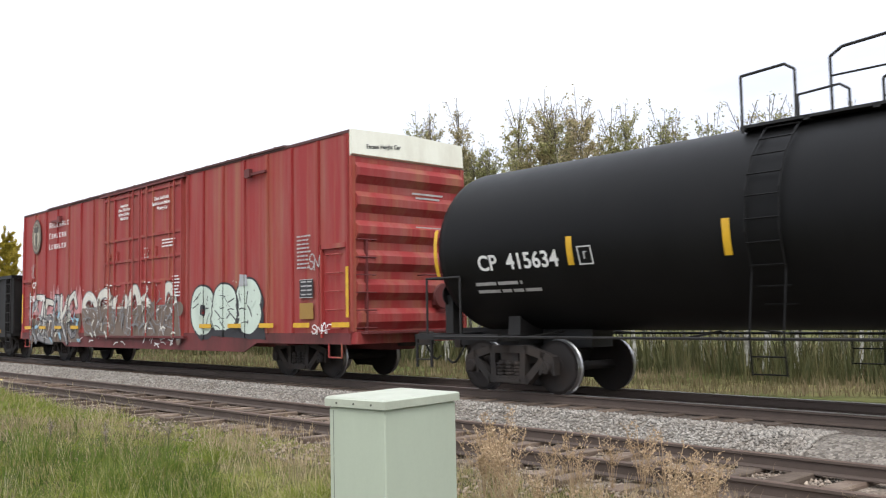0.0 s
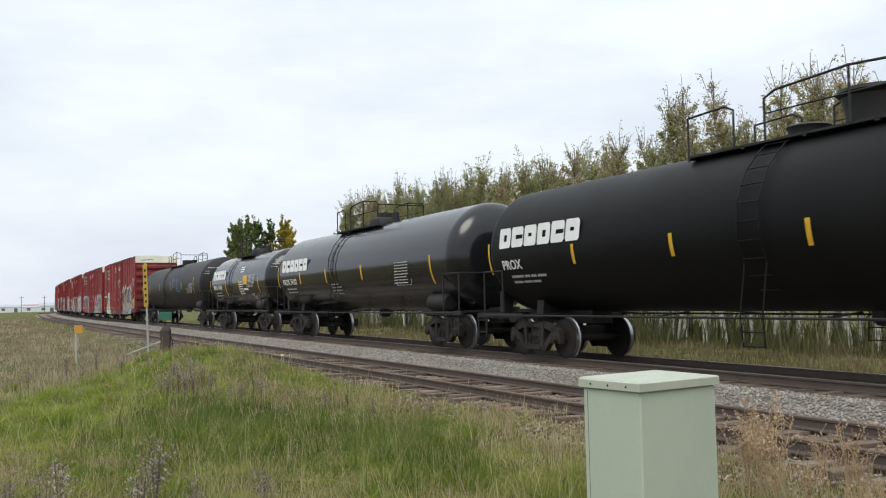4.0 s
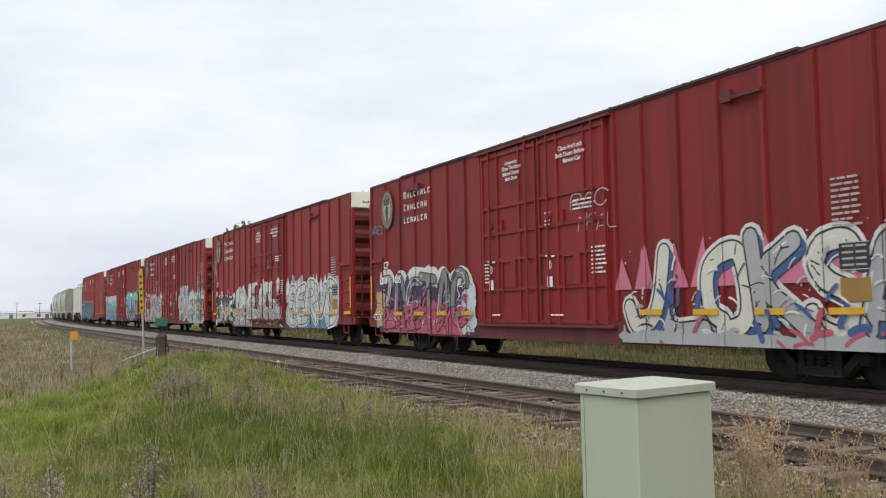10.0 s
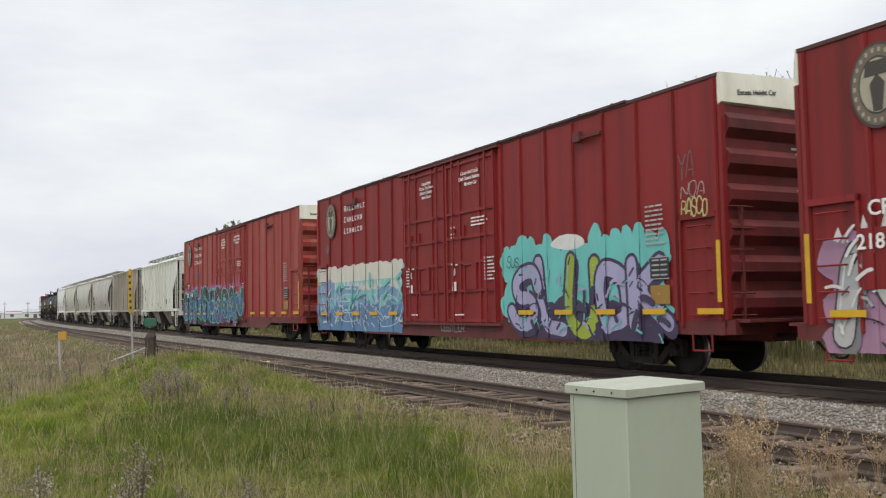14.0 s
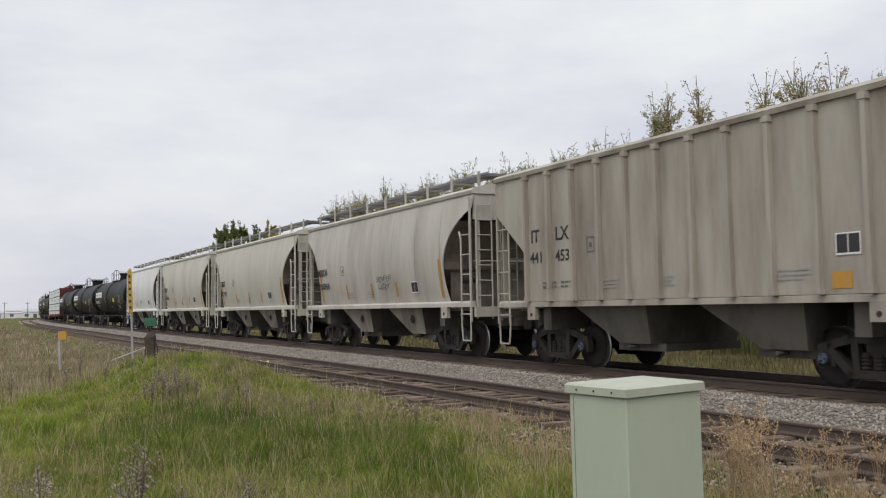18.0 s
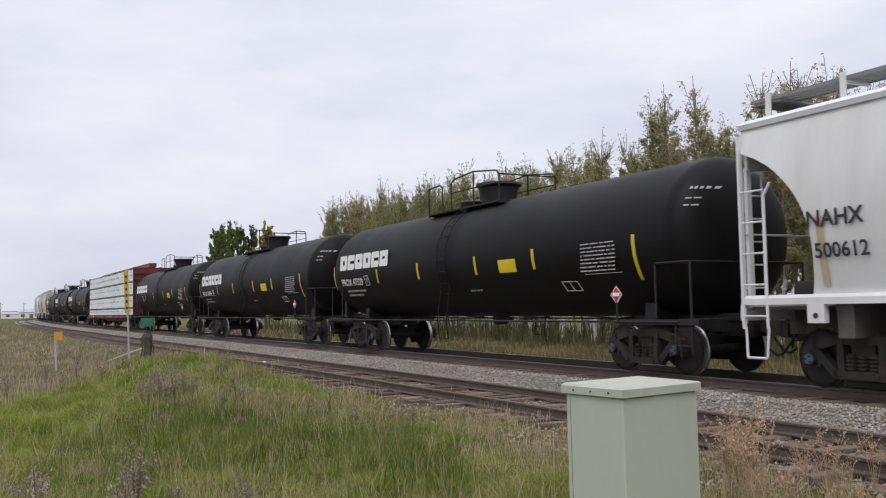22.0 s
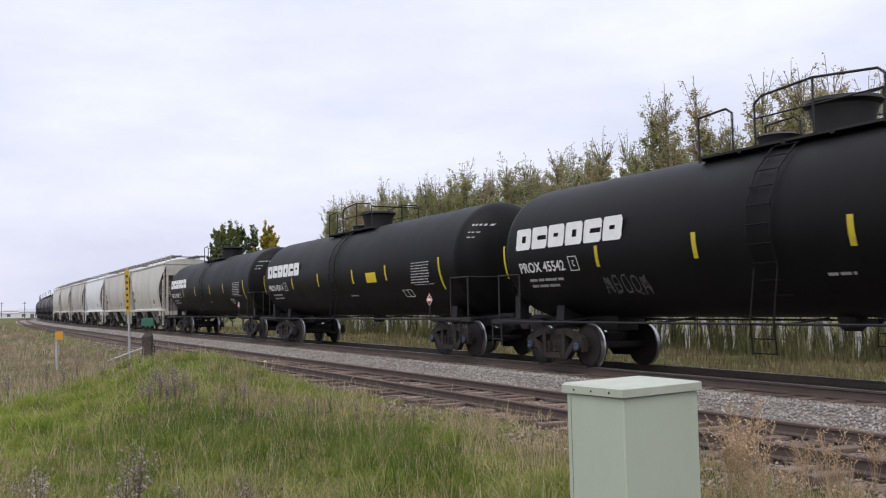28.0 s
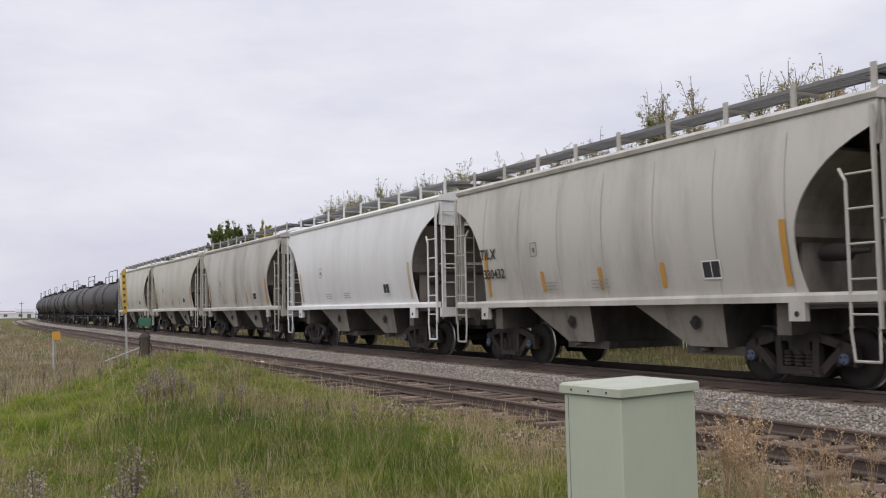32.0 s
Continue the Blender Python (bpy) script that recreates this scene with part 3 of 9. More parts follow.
        for i in order:
            rr = made_runs[i]
            up = odd[i] if i < len(odd) and odd[i] else top
            if shade:
                for r in rr:
                    self.line([(x + 0.09, z - 0.10) for x, z in r], f + edge, shade)
            if line:
                for r in rr:
                    self.line(r, f + 2 * edge, line)
            for r in rr:
                self.line(r, f, up)
                if foot:
                    self.line(r, f, foot, 0.6, z0 + hh * (split + self.rnd.uniform(-0.08, 0.08)))
            for r in rr:
                for _ in range(2 if foot else 0):
                    x, z = self.rnd.choice(r)
                    self.line([(x - f * 0.2, z), (x + f * self.rnd.uniform(-0.2, 0.5), z + f * self.rnd.uniform(-0.6, 0.6))], f * self.rnd.uniform(0.12, 0.3), foot)
                for m in specks:
                    for _ in range(3):
                        x, z = self.rnd.choice(r)
                        self.blob(x + self.rnd.uniform(-0.35, 0.35) * f, z + self.rnd.uniform(-0.35, 0.35) * f, self.rnd.uniform(0.02, 0.06), self.rnd.uniform(0.02, 0.06), m)
                if shine:
                    part_of = r[1:max(3, len(r) // 3)]
                    self.line([(x - f * 0.3, z + f * 0.12) for x, z in part_of], 0.028, shine)
                for _ in range(3 if line else 0):
                    x, z = self.rnd.choice(r)
                    self.line([(x - f * 0.3, z), (x + f * self.rnd.uniform(-0.4, 0.4), z + f * self.rnd.uniform(-0.6, 0.6))], edge * self.rnd.uniform(0.5, 0.9), line)

        # loose lines, flecks and overspray over the whole piece
        for mat, count, long, wide in ((line, 5 * n, 0.3, 0.026), (foot, 4 * n, 0.25, 0.07), (shine, 3 * n, 0.2, 0.024), (rim, 2 * n, 0.25, 0.03), (top, 3 * n, 0.2, 0.05)):
            if mat:
                self.dashes(x0 + 0.1, x1 - 0.3, z0 + 0.05 * hh, z1 - 0.3 * hh, mat, count, long, wide)
        for _ in range(14 * n):
            x, z, r = self.rnd.uniform(x0, x1), z0 + hh * self.rnd.random() ** 0.8, self.rnd.uniform(0.006, 0.02)
            self.blob(x, z, r, r * 1.3, self.rnd.choice([m for m in (line, top, foot, shine) if m]))

    def drips(self, x0, x1, z0, z1, mat, count):
        for _ in range(count):
            x, z = self.rnd.uniform(x0, x1), self.rnd.uniform(z0, z1)
            self.line([(x, z), (x + self.rnd.uniform(-0.01, 0.01), z - self.rnd.uniform(0.12, 0.4))], 0.016, mat)

    def dashes(self, x0, x1, z0, z1, mat, count, long=0.3, wide=0.03):
        for _ in range(count):
            x, z, a = self.rnd.uniform(x0, x1), self.rnd.uniform(z0, z1), self.rnd.uniform(-1.2, 1.6)
            self.line(rounded([(x, z), (x + long * 0.5 * math.cos(a), z + long * 0.5 * math.sin(a) + 0.04), (x + long * math.cos(a), z + long * math.sin(a))])[::2], wide * self.rnd.uniform(0.6, 1.4), mat)

    def done(self, label):
        ob = part("graffiti", self.s, self.mats, self.car, label)
        ob["kind"] = "stuff"
        return ob


def tag(car, x, z, w, h, mat, text="SERK", y=-1.635, seed=0, thick=0.026, slope=0.0):
    """A quick tag: thin joined-up letters, a little uneven."""
    rnd, s = random.Random(seed), Shape()
    n = len(text)
    for k, ch in enumerate(text):
        if ch == " ":
            continue
        lift, tall = rnd.uniform(-0.1, 0.1) * h + slope * k / n * h, h * rnd.uniform(0.8, 1.15)
        for run in RUNS[ch].split("|"):
            pts = [(x + w * (k + 0.06 + 0.88 * int(p[0]) / 4 + 0.12 * int(p[1]) / 4 + rnd.uniform(-0.06, 0.06)) / n, z + lift + tall * int(p[1]) / 4) for p in run.split(".")]
            y = stroke(s, rounded(pts), thick * rnd.uniform(0.8, 1.2), y, 0)
    ob = part("graffiti_tag", s, mat, car)
    ob["kind"] = "stuff"
    return ob


PAINT = {}
BOX = 19.2


def paint(r, g, b):
    key = (r, g, b)
    if key not in PAINT:
        PAINT[key] = material("spray_paint", key, 0.55, dirt=[c * 0.6 + 0.03 for c in key], dirt_amount=0.5, dirt_size=0.6, streak=3)
    return PAINT[key]


SILVER, INK, CREAM, MINT, TEAL, SKYBLUE, LILAC, PINK, LIME, SAND, NAVY, SCARLET = (paint(*c) for c in (
    (0.36, 0.37, 0.38), (0.02, 0.02, 0.024), (0.60, 0.58, 0.51), (0.50, 0.60, 0.53), (0.03, 0.42, 0.40), (0.28, 0.48, 0.60), (0.28, 0.26, 0.46), (0.55, 0.16, 0.24), (0.30, 0.38, 0.04), (0.45, 0.36, 0.2), (0.04, 0.09, 0.24), (0.4, 0.03, 0.04)))


# ---------- boxcar ----------


def boxcar(number="", faded=False, seed=0, label=""):
    h, near = BOX / 2, -1.58
    red, car = M["red_faded" if faded else "red"], thing("boxcar", label, "boxcar", "boxcars in the freight train")
    kind = "f" if faded else "d"

    def body(s):
        s.box(-h, h, -1.58, 1.58, 0.95, 5.13)
    part("body", made("body/" + kind, body, red), None, car)

    def roof(s):
        s.along([(-1.60, 5.10), (-1.60, 5.16), (0, 5.22), (1.60, 5.16), (1.60, 5.10)], -h - 0.01, h + 0.01)
        s.along([(-1.63, 5.14), (-1.63, 5.185), (0, 5.26), (1.63, 5.185), (1.63, 5.14)], -h + 2.34, h - 2.34)
        for i in range(14):
            x = -h + 2.8 + i * 1.05
            s.along([(-1.638, 5.15), (-1.638, 5.195), (0, 5.29), (1.638, 5.195), (1.638, 5.15)], x, x + 0.06)
    part("roof", made("roof", roof, M["roof"]), None, car, "grimy dark ribbed roof")

    def sill(s):
        for y in (-1.60, 1.57):
            s.prism([(-h, 1.0), (-h, 0.77), (-h + 3.55, 0.77), (-h + 4.1, 0.56), (h - 4.1, 0.56), (h - 3.55, 0.77), (h, 0.77), (h, 1.0)], y, y + 0.03)
        s.box(-h + 0.2, h - 0.2, -0.3, 0.3, 0.62, 0.95)
        for x in (-6.9, 6.9):
            s.box(x - 0.25, x + 0.25, -1.5, 1.5, 0.72, 0.96)
        for x in (-3, 0, 3):
            s.box(x - 0.08, x + 0.08, -1.5, 1.5, 0.7, 0.95)
    part("side_sill", made("side_sill/box", sill, M["red_dark"]), None, car, "dark red fish-belly side sill")

    def post(s):
        s.prism([(-0.06, 1.0), (0.06, 1.0), (0.06, 5.08), (-0.06, 5.08)], -0.028, 0.0)
        s.prism([(-0.035, 1.0), (0.035, 1.0), (0.035, 5.08), (-0.035, 5.08)], -0.045, -0.028)
    for p in POSTS:
        for side in (-1, 1):
            part("side_post", made("side_post/" + kind, post, red), None, car, m=pose(p - h, 1.58 * side, 0, 0, 0, 0 if side < 0 else 180))

    def door(s):
        s.box(0, 2.44, -0.05, 0.0, 0.92, 5.02)
        s.box(0.95, 1.55, -0.10, -0.05, 1.75, 2.4)
        s.box(0.3, 0.5, -0.10, -0.05, 3.2, 3.3)
        s.box(0.95, 1.0, -0.11, -0.05, 3.05, 3.35)

    def rods(s):
        for x in (0.42, 2.05):
            s.rod((x, -0.11, 0.9), (x, -0.11, 5.05), 0.022)
        s.pipe([(1.02, -0.12, 1.35), (1.02, -0.12, 2.35), (1.3, -0.12, 2.35)], 0.018)
    for side in (-1, 1):
        for x in (7.16, 9.66):
            d = part("door", made("door/" + kind, door, red), None, car, "plug door with horizontal ribs", pose(x - h if side < 0 else h - x, 1.58 * side, 0, 0, 0, 0 if side < 0 else 180))
            part("lock_rod", made("lock_rod/" + kind, rods, red), None, d)
            for z in (0.98, 1.72, 2.42, 3.05, 3.68, 4.92):
                part("door_rib", made("door_rib/flat" + kind, lambda s: s.box(0.05, 2.40, -0.085, -0.05, -0.035, 0.035), red), None, d, m=pose(0, 0, z))
            for x2 in (0.05, 0.75, 1.72, 2.39):
                part("door_rib", made("door_rib/tall" + kind, lambda s: s.box(-0.03, 0.03, -0.09, -0.05, 0.92, 5.02), red), None, d, m=pose(x2, 0, 0))
            if side < 0:
                def marks(s):
                    s.box(0.35, 0.55, -0.102, -0.098, 1.72, 1.95)
                    s.box(0.30, 0.42, -0.102, -0.098, 2.38, 2.42)
                    s.box(0.52, 0.64, -0.102, -0.098, 2.36, 2.40)
                    for i in range(10):
                        a, b = i * 0.628, (i + 0.8) * 0.628
                        s.add([(0.45 + r * math.cos(c), -0.10, 2.2 + r * 1.3 * math.sin(c)) for r, c in ((0.05, a), (0.075, a), (0.075, b), (0.05, b))], [(0, 1, 2, 3)])
                    s.box(0.44, 0.46, -0.102, -0.098, 2.13, 2.27)
                part("door_stencil", made("door_stencil", marks, M["white"]), None, d)

    for z in (0.86, 5.04):
        for y in (-1.70, 1.58):
            part("door_rail", made("door_rail", lambda s: s.box(-h + 6.9, h - 6.9, 0, 0.12, 0, 0.06), M["red_dark"]), None, car, m=pose(0, y, z))

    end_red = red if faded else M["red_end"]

    def end(s):
        s.box(0, 0.04, -1.58, 1.58, 0.9, 4.62)
    def top(s):
        s.loft([[(0, y, 4.62), (0, y, 5.17 + (0.05 if abs(y) < 0.1 else 0)), (0.05, y, 5.17 + (0.05 if abs(y) < 0.1 else 0)), (0.09, y, 4.66)] for y in (-1.585, 0, 1.585)])
    for e in (1, -1):
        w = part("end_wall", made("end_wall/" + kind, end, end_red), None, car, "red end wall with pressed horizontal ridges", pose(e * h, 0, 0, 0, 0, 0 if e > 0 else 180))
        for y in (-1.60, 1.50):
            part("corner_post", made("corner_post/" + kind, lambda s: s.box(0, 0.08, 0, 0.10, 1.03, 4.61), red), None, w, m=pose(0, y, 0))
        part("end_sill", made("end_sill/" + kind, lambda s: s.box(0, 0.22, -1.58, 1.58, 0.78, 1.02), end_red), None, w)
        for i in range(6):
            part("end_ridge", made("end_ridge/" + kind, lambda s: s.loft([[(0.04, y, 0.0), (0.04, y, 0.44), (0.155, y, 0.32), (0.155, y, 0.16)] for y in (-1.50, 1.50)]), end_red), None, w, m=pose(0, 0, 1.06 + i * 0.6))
        part("end_top", made("end_top", top, M["white_end"]), None, w, "off-white top band of the end wall")
        if e > 0:
            part("lettering", words("Excess Height Car", 0.125, M["darktext"]), None, w, m=pose(0.085, -1.2, 4.8, 0, -5, 90))
            part("lettering", made("end_lines/box", lambda s: s.box(0.118, 0.121, 0.0, 0.9, 3.93, 3.97).box(0.118, 0.121, 0.1, 0.8, 3.84, 3.88).box(0.118, 0.121, 0.1, 0.85, 3.2, 3.24), M["fadedwhite"]), None, w)

        def irons(s):
            ladder_shape(s, 0.12, 0.16, -1.3, 0.8, 2.9, 1)
            for i in range(6):
                s.pipe([(0.04, -1.5, 1.1 + i * 0.36), (0.17, -1.5, 1.1 + i * 0.36), (0.17, -1.05, 1.1 + i * 0.36), (0.04, -1.05, 1.1 + i * 0.36)], 0.013)
            s.pipe([(0.04, 0.2, 2.2), (0.3, 0.2, 2.2), (0.3, 1.3, 2.2), (0.3, 1.3, 1.2)], 0.016)
            s.turned([(0.2, 0.26), (0.24, 0.28), (0.28, 0.26)], 18, axis="x", at=(0, 0.75, 1.75))
            s.box(0.02, 0.2, 0.6, 0.9, 1.55, 1.95)
            s.box(0.05, 0.45, -1.5, 1.5, 0.98, 1.03)
        part("end_ladder", made("end_ladder/box", irons, M["red_dark"]), None, car, m=pose(e * h, 0, 0, 0, 0, 0 if e > 0 else 180))

        def steps(s):
            for i in range(5):
                s.pipe([(-0.75, 0, 1.1 + i * 0.38), (-0.75, -0.09, 1.1 + i * 0.38), (-0.28, -0.09, 1.1 + i * 0.38), (-0.28, 0, 1.1 + i * 0.38)], 0.014)
            s.box(-0.98, -0.93, -0.06, 0, 0.9, 2.85)
            s.box(-0.98, -0.1, -0.06, 0, 2.75, 2.85)
            s.pipe([(-0.75, -0.01, 0.8), (-0.75, -0.01, 0.5), (-0.3, -0.01, 0.5), (-0.3, -0.01, 0.8)], 0.018)
        def mirrored(s):
            steps(s)
            if e < 0:
                s.v = [(-x, y, z) for x, y, z in s.v]
        part("side_ladder", made("side_ladder/%s%d" % (kind, e), mirrored, red), None, car, m=pose(e * h, near, 0))
        part("reflector", made("reflector/tall", lambda s: s.box(-0.045, 0.045, -0.05, -0.046, 1.32, 2.35), M["yellow"]), None, car, m=pose(e * (h - 0.06), near, 0))
    for k in range(14):
        x = 0.45 + k * 1.4
        if 7.0 < x < 12.3:
            continue
        part("reflector", made("reflector/flat", lambda s: s.box(0, 0.6, -0.001, 0.002, 1.12, 1.22), M["yellow"]), None, car, m=pose(x - h, near - 0.047 - 0.04, 0))
    for x, m2 in ((3.6, 1), (15.4, -1)):
        def bracket(s):
            s.box(-0.05, 0.75, -0.06, 0, 4.66, 4.72)
            s.box(-0.1, 0.12, -0.09, 0, 4.62, 4.82)
        part("roof_bracket", made("roof_bracket", bracket, M["red_dark"]), None, car, m=pose(x - h, near - 0.045, 0) @ Matrix.Diagonal((-m2, 1, 1, 1)))

    def emblem(s):
        for r0, r1, slot, d in ((0.0, 1.0, 0, 0), (0.0, 0.93, 2, 0.003), (0.0, 0.68, 0, 0.005), (0.0, 0.63, 1, 0.007)):
            s.add([(r1 * 0.44 * math.cos(i * 0.2618), -d, r1 * 0.60 * math.sin(i * 0.2618)) for i in range(24)], [tuple(range(24))], slot)
        s.add([(-0.07, -0.012, -0.36), (0.07, -0.012, -0.36), (0.12, -0.012, 0.02), (0, -0.012, 0.16), (-0.12, -0.012, 0.02)], [(0, 1, 2, 3, 4)], 0)
        s.add([(-0.2, -0.012, 0.14), (0.2, -0.012, 0.14), (0.17, -0.012, 0.34), (-0.17, -0.012, 0.34)], [(0, 1, 2, 3)], 0)
        for i in range(22):
            a = i * 0.2856
            s.add([(0.36 * math.cos(a) + dx, -0.012, 0.49 * math.sin(a) + dz) for dx, dz in ((-0.02, -0.03), (0.02, -0.03), (0.02, 0.03), (-0.02, 0.03))], [(0, 1, 2, 3)], 1)
    part("emblem", made("emblem", emblem, [paint(0.055, 0.045, 0.036), paint(0.40, 0.365, 0.27), paint(0.17, 0.13, 0.095)]), None, car, "worn oval emblem with a dark rim and beige field", pose(1.37 - h, near - 0.049, 4.3))

    def name(s):
        for row, n in enumerate((8, 7, 7)):
            for i in range(n):
                x, z, w, t = i * 0.225, -row * 0.36, 0.13, 0.19 if not i else 0.155
                kind = (i * 3 + row * 5) % 4
                s.box(x, x + 0.034, 0, 0.002, z - 0.17, z - 0.17 + t)
                if kind in (0, 3):
                    s.box(x + w - 0.034, x + w, 0.0003, 0.0023, z - 0.17, z - 0.17 + t)
                if kind in (0, 1):
                    s.box(x, x + w, 0.0006, 0.0026, z - 0.17 + t - 0.03, z - 0.17 + t)
                if kind in (1, 2):
                    s.box(x, x + w * 0.9, 0.0009, 0.0029, z - 0.17, z - 0.14)
                if kind in (0, 3):
                    s.box(x, x + w, 0.0012, 0.0032, z - 0.11, z - 0.085)
    part("name_stencil", made("name_stencil", name, M["white"]), None, car, "three rows of worn white block marks", pose(2.58 - h, near - 0.049, 4.66))
    if number:
        letter(car, "CP", 1.15 - h, 2.52, 0.30, M["white"], near - 0.09)
        for k, digits in enumerate(number.split()):
            letter(car, digits, 0.95 + 1.0 * k - h, 2.06, 0.30, M["white"], near - 0.09)
    for i, text in enumerate(("-Important-", "Close This Door", "Before Closing", "Main Door")):
        letter(car, text, (8.32, 8.2, 8.23, 8.34)[i] - h, 4.62 - i * 0.125, 0.12, M["white"], near - 0.096)
    for i, text in enumerate(("Close And Lock", "Both Doors Before", "Moving Car")):
        letter(car, text, (10.52, 10.42, 10.7)[i] - h, 4.60 - i * 0.14, 0.132, M["white"], near - 0.096)
    for x, z, rows, w in ((11.0, 3.5, 3, 0.8), (9.95, 3.35, 4, 0.25), (7.3, 2.35, 6, 0.3), (11.6, 2.5, 7, 0.5), (7.6, 0.98 + 0.16, 1, 0.4), (10.1, 1.14, 1, 0.5), (17.35, 3.1, 9, 0.55)):
        part("stencil_text", made("stencil_text/%g/%d" % (x, seed % 3), lambda s: [s.v.extend(b.v) or s.f.extend(b.f) or s.s.extend(b.s) for b in [bars(rows, w, 0.035, 0.05, 0, int(x * 10) + seed % 3)]], M["fadedwhite" if x > 17 else "white"]), None, car, m=pose(x - h, near - 0.095 if x < 12 else near - 0.05, z))

    def plate(s):
        s.box(0, 0.5, -0.003, 0, 0, 0.4, 0)
        for z in (0.06, 0.15, 0.24, 0.33):
            s.box(0.05, 0.24, -0.005, -0.003, z, z + 0.03, 1)
            s.box(0.28, 0.45, -0.005, -0.003, z, z + 0.03, 1)
        for z in (0.0, 0.385):
            s.box(0.0, 0.5, -0.006, -0.0045, z, z + 0.015, 1)
    part("data_plate", made("data_plate", plate, [M["darktext"], M["fadedwhite"]]), None, car, m=pose(17.45 - h, near - 0.05, 1.75))
    part("route_card", made("route_card", lambda s: s.box(0, 0.5, -0.004, 0, 0, 0.34), paint(0.30, 0.17, 0.03)), None, car, "dull yellow painted panel", pose(17.45 - h, near - 0.05, 1.3))
    trucks(car, 6.95)
    couplings(car, h + 0.15)
    return car, BOX


# ---------- tank car ----------
def tank_car(length, radius, centre_z, paint_mat, rail_half=2.6, dome=1, label="", strips=(), logo=False, mark="", mark_mat=None, stout=False, seed=0, extra=None, guard=False, ladder_x=-1.3):
    h, R, zc = length / 2, radius, centre_z
    key = "%g_%g_%g_%s" % (length, R, zc, paint_mat.name)
    car = thing("tank_car", label, "tank car", "tank cars in the freight train")
    top = zc + R

    def shell(s):
        d = 0.62
        prof = []
        for i in range(9):
            a = i / 8 * math.pi / 2
            prof.append((-h + d * (1 - math.sin(a)), max(0.02, R * math.cos(a) ** 0.8) if i < 8 else 0.02))
        prof = sorted(prof)
        body = prof + [(-h + d + 0.02, R)]
        body += [(h - d - 0.02, R)] + [(-x, r) for x, r in reversed(prof)]
        s.turned(body, 56, axis="x", at=(0, 0, zc))
    part("tank_shell", made("tank_shell/" + key, shell, paint_mat, True), None, car)

    def stub(s):
        s.box(-3.0, 0.25, -0.28, 0.28, 0.78, 1.12)
        s.box(-0.35, 0.1, -1.45, 1.45, 1.0, 1.04)
        s.box(-1.95, 0.2, -1.5, -1.42, 0.93, 1.03)
        s.box(-1.95, 0.2, 1.42, 1.5, 0.93, 1.03)
        s.box(-1.9, -1.6, -1.45, 1.45, 0.9, 1.0)

    def saddle(s):
        ring = [(-R * 0.93 * math.sin(t), zc - R * 0.985 * math.cos(t)) for t in [(-0.66 + 1.32 * i / 10) for i in range(11)]]
        s.along([(-0.9, 0.84), (0.9, 0.84)] + [(y, z) for y, z in reversed(sorted(ring))], -0.14, 0.14)
    for e in (-1, 1):
        part("stub_sill", made("stub_sill", stub, M["frame"]), None, car, m=pose(h * e, 0, 0, 0, 0, 0 if e > 0 else 180))
        part("saddle", made("saddle/" + key, saddle, M["frame"]), None, car, m=pose((h - 1.75) * e, 0, 0))

    def rail(s):
        s.rod((-h + 0.3, -1.5, 0.98), (h - 0.3, -1.5, 0.98), 0.022)
        for i in range(5):
            x = (-h + 2.6) + (length - 5.2) * i / 4
            s.rod((x, -1.5, 0.98), (x, -0.55, 1.06), 0.018)
    for turn in (0, 180):
        part("side_handrail", made("side_handrail/" + key, rail, M["frame"]), None, car, m=pose(0, 0, 0, 0, 0, turn))

    def corner_rail(s):
        s.pipe([(-0.95, 0, 1.0), (-0.95, 0, 2.05), (-0.05, 0, 2.05), (-0.05, 0, 1.0)], 0.022)
    for e in (-1, 1):
        for y in (-1.42, 1.42):
            part("corner_handrail", made("corner_handrail", corner_rail, M["frame"]), None, car, m=pose(h * e, y, 0, 0, 0, 0 if e > 0 else 180))
            part("corner_step", made("corner_step", lambda s: ladder_shape(s, -0.3, 0.1, 0, 0.42, 1.0, 2), M["frame"]), None, car, m=pose((h - 0.1) * e, y * 1.035, 0))
        part("end_handrail", made("end_handrail", lambda s: s.pipe([(0, -1.42, 1.55), (0, -1.42, 2.05), (0, 1.42, 2.05), (0, 1.42, 1.55)], 0.02), M["frame"]), None, car, m=pose((h - 0.05) * e, 0, 0))
    if not stout:
        part("air_reservoir", made("air_reservoir/" + key, lambda s: s.turned([(h - 2.2, 0.2), (h - 2.25, 0.25), (h - 1.25, 0.25), (h - 1.2, 0.2)], 16, axis="x", at=(0, -1.05, 1.28)), M["frame"], True), None, car)
    part("brake_wheel", made("brake_wheel/" + key, lambda s: s.turned([(-h + 0.12, 0.2), (-h + 0.16, 0.22)], 16, axis="x", at=(0, -0.9, 1.75)), M["frame"]), None, car)
    part("brake_housing", made("brake_housing/" + key, lambda s: s.box(-h + 0.1, -h + 0.3, -1.0, -0.75, 1.0, 1.75), M["frame"]), None, car)

    def stiles(s):
        for dx in (-0.24, 0.24):
            s.pipe([(dx, -1.5, 0.5), (dx, -1.55, 1.0)] + [(dx, -(R + 0.07) * math.cos(t), zc + (R + 0.07) * math.sin(t)) for t in (-0.45, -0.1, 0.25, 0.6, 0.95, 1.2)], 0.014)
